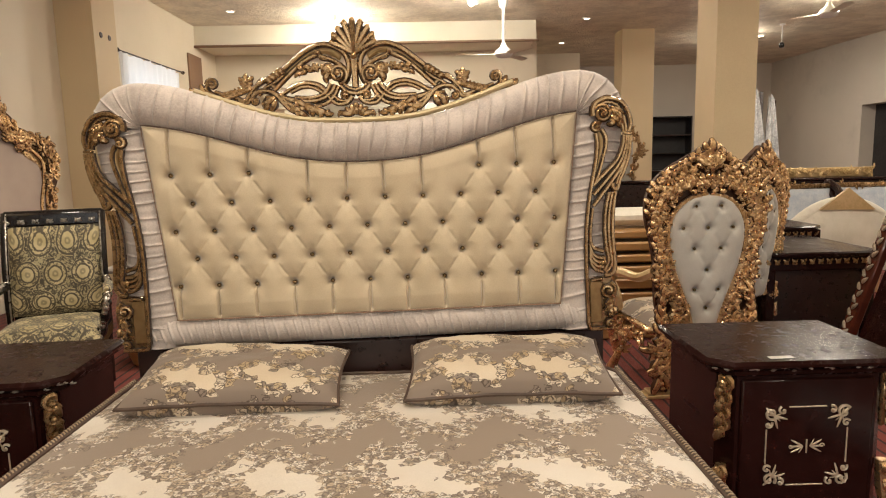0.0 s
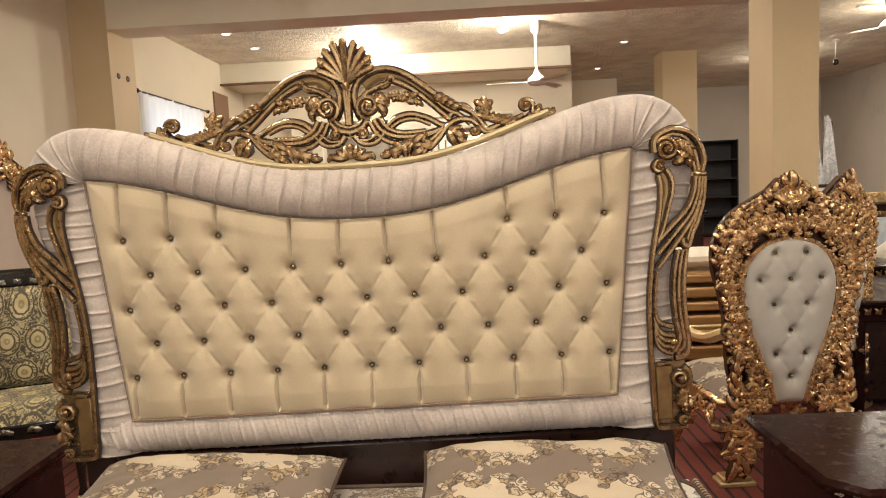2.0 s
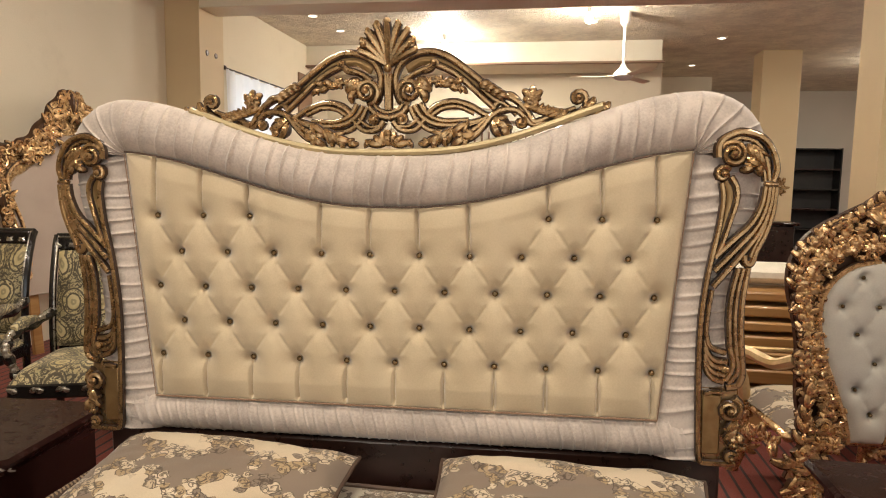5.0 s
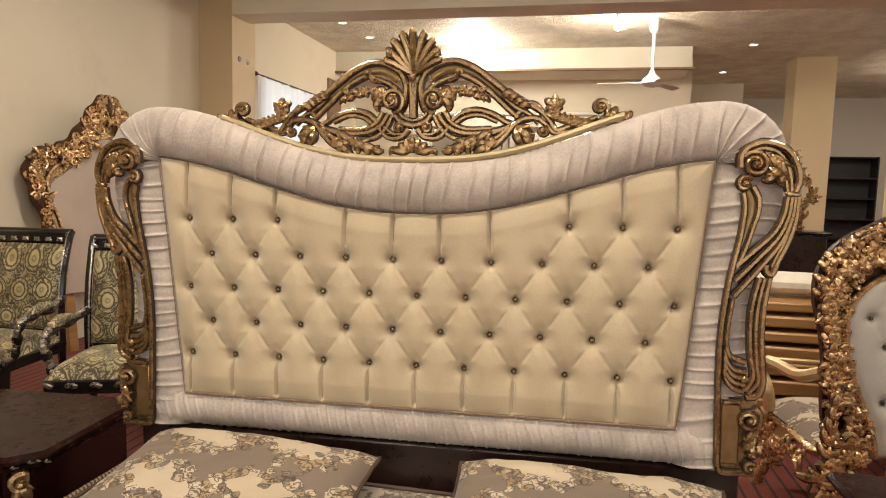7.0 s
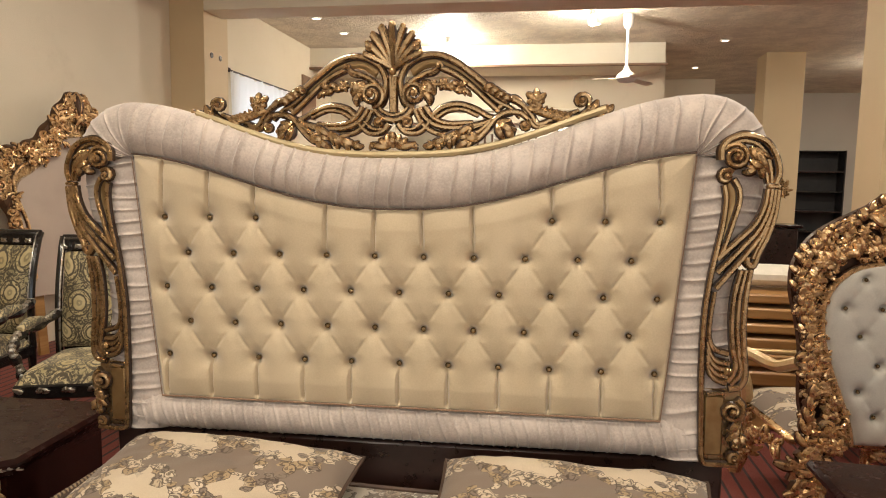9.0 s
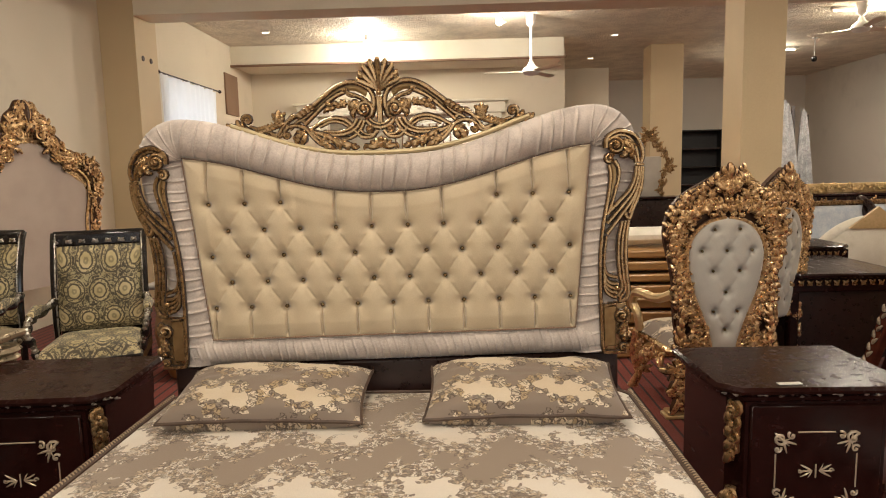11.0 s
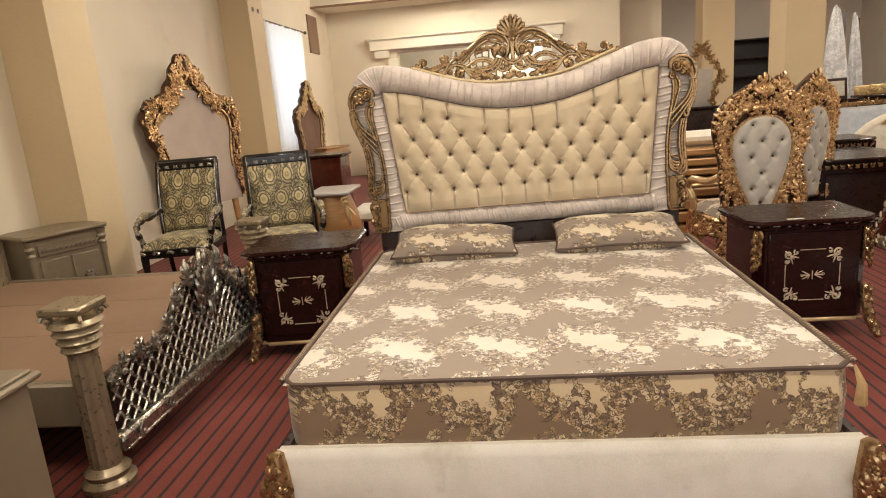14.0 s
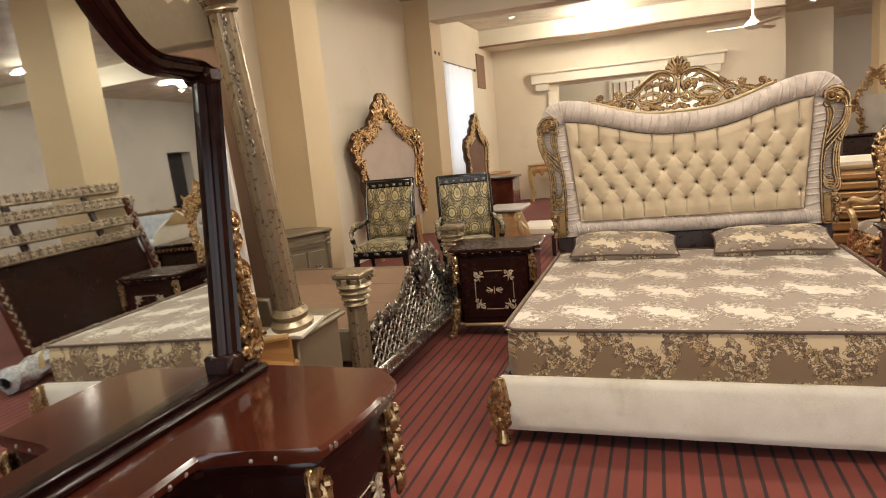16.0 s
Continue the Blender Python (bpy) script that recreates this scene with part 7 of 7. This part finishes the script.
part("back", Geo().sheet(30, 12, lambda u, v: (0.46 * (2 * u - 1), -0.09 - 0.05 * math.sin(math.pi * v), 0.25 + v * (0.38 + 0.26 * (1 - abs(2 * u - 1) ** 2.2)))).sheet(30, 12, lambda u, v: (0.46 * (2 * u - 1), 0.09 + 0.05 * math.sin(math.pi * v), 0.25 + v * (0.38 + 0.26 * (1 - abs(2 * u - 1) ** 2.2)))), CREAMFAB, ch2, "cream padded back")
part("back_top", Geo().tube([(0.46 * (i / 15 - 1), 0, 0.63 + 0.26 * (1 - abs(i / 15 - 1) ** 2.2)) for i in range(31)], 0.07, 10), CREAMFAB, ch2)
part("gable", Geo().add([(-0.24, -0.12, 0.84), (0.24, -0.12, 0.84), (0.0, -0.12, 1.05), (-0.24, -0.07, 0.84), (0.24, -0.07, 0.84), (0.0, -0.07, 1.05)], [(0, 1, 2), (5, 4, 3), (0, 3, 4, 1), (1, 4, 5, 2), (2, 5, 3, 0)]), GOLD_PAINT, ch2, "gold triangular wooden gable")
part("seat", Geo().box((0, 0.42, 0.33), (0.9, 0.75, 0.22), 0.07), CREAMFAB, ch2)
for sx in (-1, 1):
    part("arm", Geo().tube([(sx * 0.44, 0.05, 0.60), (sx * 0.47, 0.4, 0.55), (sx * 0.47, 0.75, 0.48)], 0.10, 10), CREAMFAB, ch2)
    for y in (0.1, 0.72):
        part("leg", Geo().lathe([(0.02, 0), (0.03, 0.1), (0.045, 0.23)], 10, (sx * 0.38, y, 0)), GOLD_PAINT, ch2)


def blue_sofa(m):
    t = thing("sofa", "pale blue brocade sofa with dark scrolled frame", "sofa", m, "blue sofas")
    part("backrest", Geo().sheet(24, 14, lambda u, v: (0.72 * (2 * u - 1), -0.04 * (max(0, (1 - abs(2 * u - 1) ** 6) * (1 - abs(2 * v - 1) ** 6))) ** 0.5 + 0.10 * v, 0.42 + 0.50 * v)), BLUEFAB, t)
    part("back_board", Geo().box((0, 0.14, 0.62), (1.46, 0.04, 0.70), 0.01), DARKWOOD, t)
    part("top_rail", carve(Geo().box((0, 0.12, 0.955), (1.50, 0.06, 0.06), 0.015), bez((-0.72, 0.96), (0.72, 0.96), n=8), 0.03, 40, 81, 0.05, 0.09, 0.008), ANTIQUE, t, "bronze carved rail")
    part("seat", Geo().box((0, -0.32, 0.36), (1.40, 0.62, 0.18), 0.05), BLUEFAB, t)
    for sx in (-1, 1):
        a = part("arm", Geo().tube([(sx * 0.74, 0.15, 1.0), (sx * 0.76, 0.02, 0.92), (sx * 0.77, -0.15, 0.74), (sx * 0.77, -0.40, 0.64), (sx * 0.77, -0.60, 0.62)], 0.045, 8), DARKWOOD, t, "dark scrolled arm")
        for y in (-0.58, 0.1):
            part("leg", Geo().box((sx * 0.66, y, 0.14), (0.06, 0.06, 0.28), 0.012), DARKWOOD, t)
    return t


bs = blue_sofa(pose(4.75, 5.75, 0, 0, 0, 4))
copy_thing(bs, pose(6.25, 5.85, 0, 0, 0, -6))


# ---- leaning carved bed head ----
lf = thing("carved_bedhead", "dark red bed head with bronze carved rails, leaning", "headboard", pose(2.90, 0.62, 0.0, -18, 0, -90))
for sx in (-1.02, 1.02):
    k = part("post", Geo().box((sx, 0, 0.72), (0.10, 0.06, 1.44), 0.012), MAHOGANY_RED, lf)
    q = Geo()
    for i in range(30):
        q.leaf((sx, 0.06 + 0.045 * i), 1.57 + 0.6 * (-1) ** i, 0.055, 0.03, -0.034, 0.010)
    part("post_carving", q, BRONZE, k, "bronze carved strip")
for z, h, w, y in ((0.05, 0.10, 1.95, 0), (0.98, 0.10, 1.95, 0), (1.16, 0.10, 1.95, 0.0), (1.40, 0.13, 2.3, 0.01), (1.60, 0.12, 2.1, 0.05)):
    k = part("rail", Geo().box((0, y + 0.003, z), (w, 0.05, h), 0.010), BRONZE, lf)
    q = Geo()
    n = int(w / 0.055)
    for i in range(n):
        for dz in (-h * 0.22, h * 0.22):
            q.leaf((-w / 2 + 0.03 + (w - 0.06) * i / n, z + dz), 0.7 if i % 2 else 2.4, 0.055, 0.032, y - 0.024, 0.010)
    part("rail_carving", q, BRONZE, k, "bronze carved relief")
part("stay", Geo().box((-0.5, 0.06, 0.85), (0.08, 0.04, 1.6), 0.006).box((0.5, 0.06, 0.85), (0.08, 0.04, 1.6), 0.006), DARKWOOD, lf)
part("infill", Geo().box((0, 0.04, 0.52), (1.92, 0.02, 0.84), 0.004), MAHOGANY, lf)

rl = thing("wrapped_roll", "roll wrapped in crumpled clear plastic on the carpet", "roll", pose(2.46, 0.12, 0.0, 0, 0, -14))
part("wrap", Geo().sheet(60, 20, lambda u, v: ((0.10 + 0.03 * noise.noise((u * 9, math.cos(v * 6.28) * 2, math.sin(v * 6.28) * 2))) * math.cos(2 * math.pi * v) * (1 if 0.03 < u < 0.97 else 0.5), -1.5 * u, 0.115 + (0.10 + 0.03 * noise.noise((u * 9, math.cos(v * 6.28) * 2, math.sin(v * 6.28) * 2))) * math.sin(2 * math.pi * v) * (1 if 0.03 < u < 0.97 else 0.5))), PLASTIC, rl)


# ---- far things ----
def dresser_mirror(m):
    t = thing("carved_mirror_frame", "gold carved mirror on a dark console, reflection replaced by pale panel", "mirror frame", m)
    part("console_top", Geo().box((0, 0, 0.98), (1.1, 0.46, 0.04), 0.012), MAHOGANY, t)
    part("console_body", Geo().box((0, 0.02, 0.48), (1.0, 0.40, 0.94), 0.01), DARKWOOD, t)
    g = Geo()
    P = bez((0.21, 1.02), (0.22, 1.30), (0.30, 1.52), (0.24, 1.70), (0.12, 1.84), (0.0, 2.04), n=6)
    carve(g, P, 0.07, 64, 91, 0.085, 0.02, 0.014)
    g.tube([(v.x, 0.03, v.y) for v in P], 0.018, 6)
    g.mirror()
    part("carved_frame", g, ANTIQUE, t, "dull gilt carved frame")
    # pale panel in place of glass: the dull reflection is put into its colour
    part("panel", Geo().box((0, 0.05, 1.32), (0.40, 0.02, 0.64), 0.003), GREYFAB, t)
    return t


dresser_mirror(pose(3.30, 7.95, 0, 0, 0, -6))

sh = thing("shelf_unit", "tall black shelf unit against a grey wall", "shelf", pose(6.5, YF - 0.22, 0))
part("side_panel", Geo().box((-0.55, 0, 1.2), (0.03, 0.4, 2.4), 0.003), DARKGAP, sh)
part("side_panel", Geo().box((0.55, 0, 1.2), (0.03, 0.4, 2.4), 0.003), DARKGAP, sh)
part("back_panel", Geo().box((0, 0.19, 1.2), (1.07, 0.02, 2.4), 0.003), DARKGAP, sh)
for i in range(6):
    part("shelf_board", Geo().box((0, 0, 0.05 + 0.465 * i), (1.07, 0.38, 0.035), 0.003), BLACK if i % 2 else DARKWOOD, sh)


def wrapped_panel(x, y, rz, h, w, lean):
    t = thing("plastic_bundle", "tall board wrapped in white plastic, leaning", "bundle", pose(x, y, 0, lean, 0, rz), "wrapped panels")
    g = Geo().sheet(16, 30, lambda u, v: (w * (u - 0.5) * (1 - 0.75 * v ** 2.5), -0.03 + 0.03 * math.sin(u * 17 + 2 * v) * (1 - 0.6 * v) + 0.02 * noise.noise((u * 4, v * 5, x)), h * (v - 0.06 * v * abs(u - 0.4))))
    g.sheet(16, 30, lambda u, v: (w * (u - 0.5) * (1 - 0.85 * v ** 1.8), 0.05 + 0.01 * noise.noise((u * 4, v * 5, x)), h * (v - 0.06 * v * abs(u - 0.4))))
    part("wrap", g, PLASTIC, t)
    part("batten", Geo().box((w * 0.3, 0.06, h * 0.48), (0.06, 0.03, h * 0.96), 0.004), DARKWOOD, t)


wrapped_panel(6.0, 9.0, -10, 2.6, 0.50, -4)
wrapped_panel(6.42, 9.1, 5, 2.45, 0.32, -4)


def sideboard(m, w, label):
    t = thing("sideboard", label, "sideboard", m, "far sideboards")
    part("body", Geo().box((0, 0.2, 0.5), (w, 0.4, 0.86), 0.01), MAHOGANY, t)
    part("top", Geo().box((0, 0.2, 0.95), (w + 0.06, 0.46, 0.04), 0.01), MAHOGANY, t)
    part("carved_back", carve(Geo().box((0, 0.36, 1.05), (w, 0.04, 0.16), 0.01), bez((-w / 2, 1.06), (w / 2, 1.06), n=10), 0.10, int(40 * w), 95, 0.08, 0.33, 0.012), GOLD_PAINT, t, "dull gold carved back rail")
    for sx in (-1, 1):
        part("foot", Geo().box((sx * (w / 2 - 0.06), 0.2, 0.035), (0.08, 0.38, 0.07), 0.008), DARKWOOD, t)


sideboard(pose(6.9, 8.05, 0), 1.7, "dark sideboard with gold carved back near a grey wall")
sideboard(pose(5.1, 7.3, 0), 0.9, "dark sideboard with gold carved back carrying a picture")
pc = thing("framed_picture", "dark framed picture standing on a sideboard", "picture", pose(5.25, 7.42, 0.972, -8, 0, 0))
part("frame", Geo().box((0, 0.012, 0.17), (0.42, 0.03, 0.34), 0.008), DARKWOOD, pc)
part("print", Geo().box((0, -0.006, 0.17), (0.32, 0.01, 0.24), 0.002), PAPER, pc, "pale print")


# ---- back left corner ----
def console(m, label, w=0.75, h=0.80):
    t = thing("console_table", label, "table", m, "golden consoles")
    part("top", Geo().box((0, 0.2, h - 0.015), (w, 0.42, 0.03), 0.010), PLANK, t)
    g = Geo().sheet(24, 6, lambda u, v: (w * 0.46 * (2 * u - 1), 0.015 - 0.02 * math.sin(math.pi * v), h - 0.03 - v * (0.18 + 0.05 * math.sin(u * 19))))
    g.box((0, 0.21, h - 0.11), (w * 0.92, 0.36, 0.15), 0.006)
    part("apron", g, PLANK, t, "golden carved apron")
    for sx in (-1, 1):
        for y in (0.05, 0.36):
            part("leg", Geo().tube([tuple(v) for v in bez((sx * w * 0.44, y, h - 0.06), (sx * w * 0.47, y - 0.02, h * 0.6), (sx * w * 0.40, y, h * 0.25), (sx * w * 0.46, y - 0.02, 0.0), n=5)], [0.038 - 0.001 * i for i in range(16)], 8), GOLD_PAINT, t)


console(pose(-3.20, 7.75, 0, 0, 0, 70), "golden wood console with scalloped apron beside a wall")
console(pose(-2.60, 9.35, 0, 0, 0, 20), "golden wood console standing against a cream wall", 0.6, 0.82)

bc = thing("bombe_chest", "golden brown bombe chest with pale top behind an armchair", "chest", pose(-1.82, 1.92, 0))
part("body", Geo().sheet(24, 14, lambda u, v: ((0.13 + 0.055 * math.sin(math.pi * (v * 1.25 - 0.12))) * math.cos(2 * math.pi * u) * 1.25, 0.25 + (0.24 + 0.05 * math.sin(math.pi * v)) * math.sin(2 * math.pi * u), 0.02 + 0.66 * v), True), PLANK, bc)
part("top", Geo().box((0, 0.25, 0.70), (0.42, 0.56, 0.035), 0.012), GREYTOP, bc, "pale grey top")
part("gilt_scroll", Geo().scroll((0.17, 0.62), 0.05, 1.0, 1.3, 0.018, 0.02, 1, 0.03).leaf((0.17, 0.58), -1.4, 0.2, 0.06, 0.02, 0.02), GOLD_PAINT, bc, "gilt scroll at the corner")
mb = thing("maroon_cabinet", "plain maroon lacquered cabinet behind an armchair", "cabinet", pose(-2.08, 2.75, 0))
part("body", Geo().box((0, 0.2, 0.49), (0.42, 0.4, 0.98), 0.01), MAHOGANY_RED, mb)
part("top", Geo().box((0, 0.2, 0.995), (0.47, 0.45, 0.03), 0.010), MAHOGANY, mb, "dark polished top")
lb = thing("low_bench", "cream low bench behind the bed", "bench", pose(-1.62, 2.85, 0))
part("pad", Geo().box((0, 0.25, 0.32), (0.46, 0.6, 0.12), 0.03), CREAMFAB, lb)
for sx in (-1, 1):
    for y in (0.02, 0.46):
        part("leg", Geo().box((sx * 0.18, y, 0.13), (0.05, 0.05, 0.26), 0.008), DARKWOOD, lb)

# barred window in the annex
aw = thing("window_2", "barred window in a bright cream wall", "window", pose(-0.6, 12.59, 0), kind="structure")
part("window_frame", Geo().box((0, -0.02, 2.62), (1.5, 0.05, 0.06), 0.006).box((0, -0.02, 1.62), (1.5, 0.05, 0.06), 0.006).box((-0.73, -0.02, 2.12), (0.06, 0.05, 1.0), 0.006).box((0.73, -0.02, 2.12), (0.06, 0.05, 1.0), 0.006), TRIM, aw)
for i in range(9):
    part("bar", Geo().tube([(-0.64 + 0.16 * i, -0.02, 1.64), (-0.64 + 0.16 * i, -0.02, 2.60)], 0.018, 8), BOARD, aw)
part("pane", Geo().box((0, -0.004, 2.12), (1.44, 0.006, 0.98), 0.001), TRIM, aw)

hp = thing("hanging_bulb", "cold white bulb hanging on a cable in a bright annex", "bulb", pose(0.56, 11.5, CEIL))
part("cable", Geo().tube([(0, 0, 0), (0, 0, -1.08)], 0.006, 6), WHITE, hp)
part("holder", Geo().lathe([(0.025, -1.06), (0.025, -1.14)], 12), WHITE, hp)
part("glass", Geo().lathe([(0.02, -1.14), (0.055, -1.19), (0.06, -1.24), (0.04, -1.285), (0.01, -1.30)], 16), COLDBULB, hp, "glowing glass")

wh = thing("wall_bracket", "small dark metal bracket high on a wall", "bracket", pose(XL, -0.72, 2.95, 0, 0, 90))
part("arm", Geo().tube([(0, 0, 0), (0.02, -0.06, 0.02), (0.08, -0.09, -0.02)], 0.012, 6).ball((0.0, -0.03, 0.0), 0.028, 8, 6), DARKWOOD, wh)
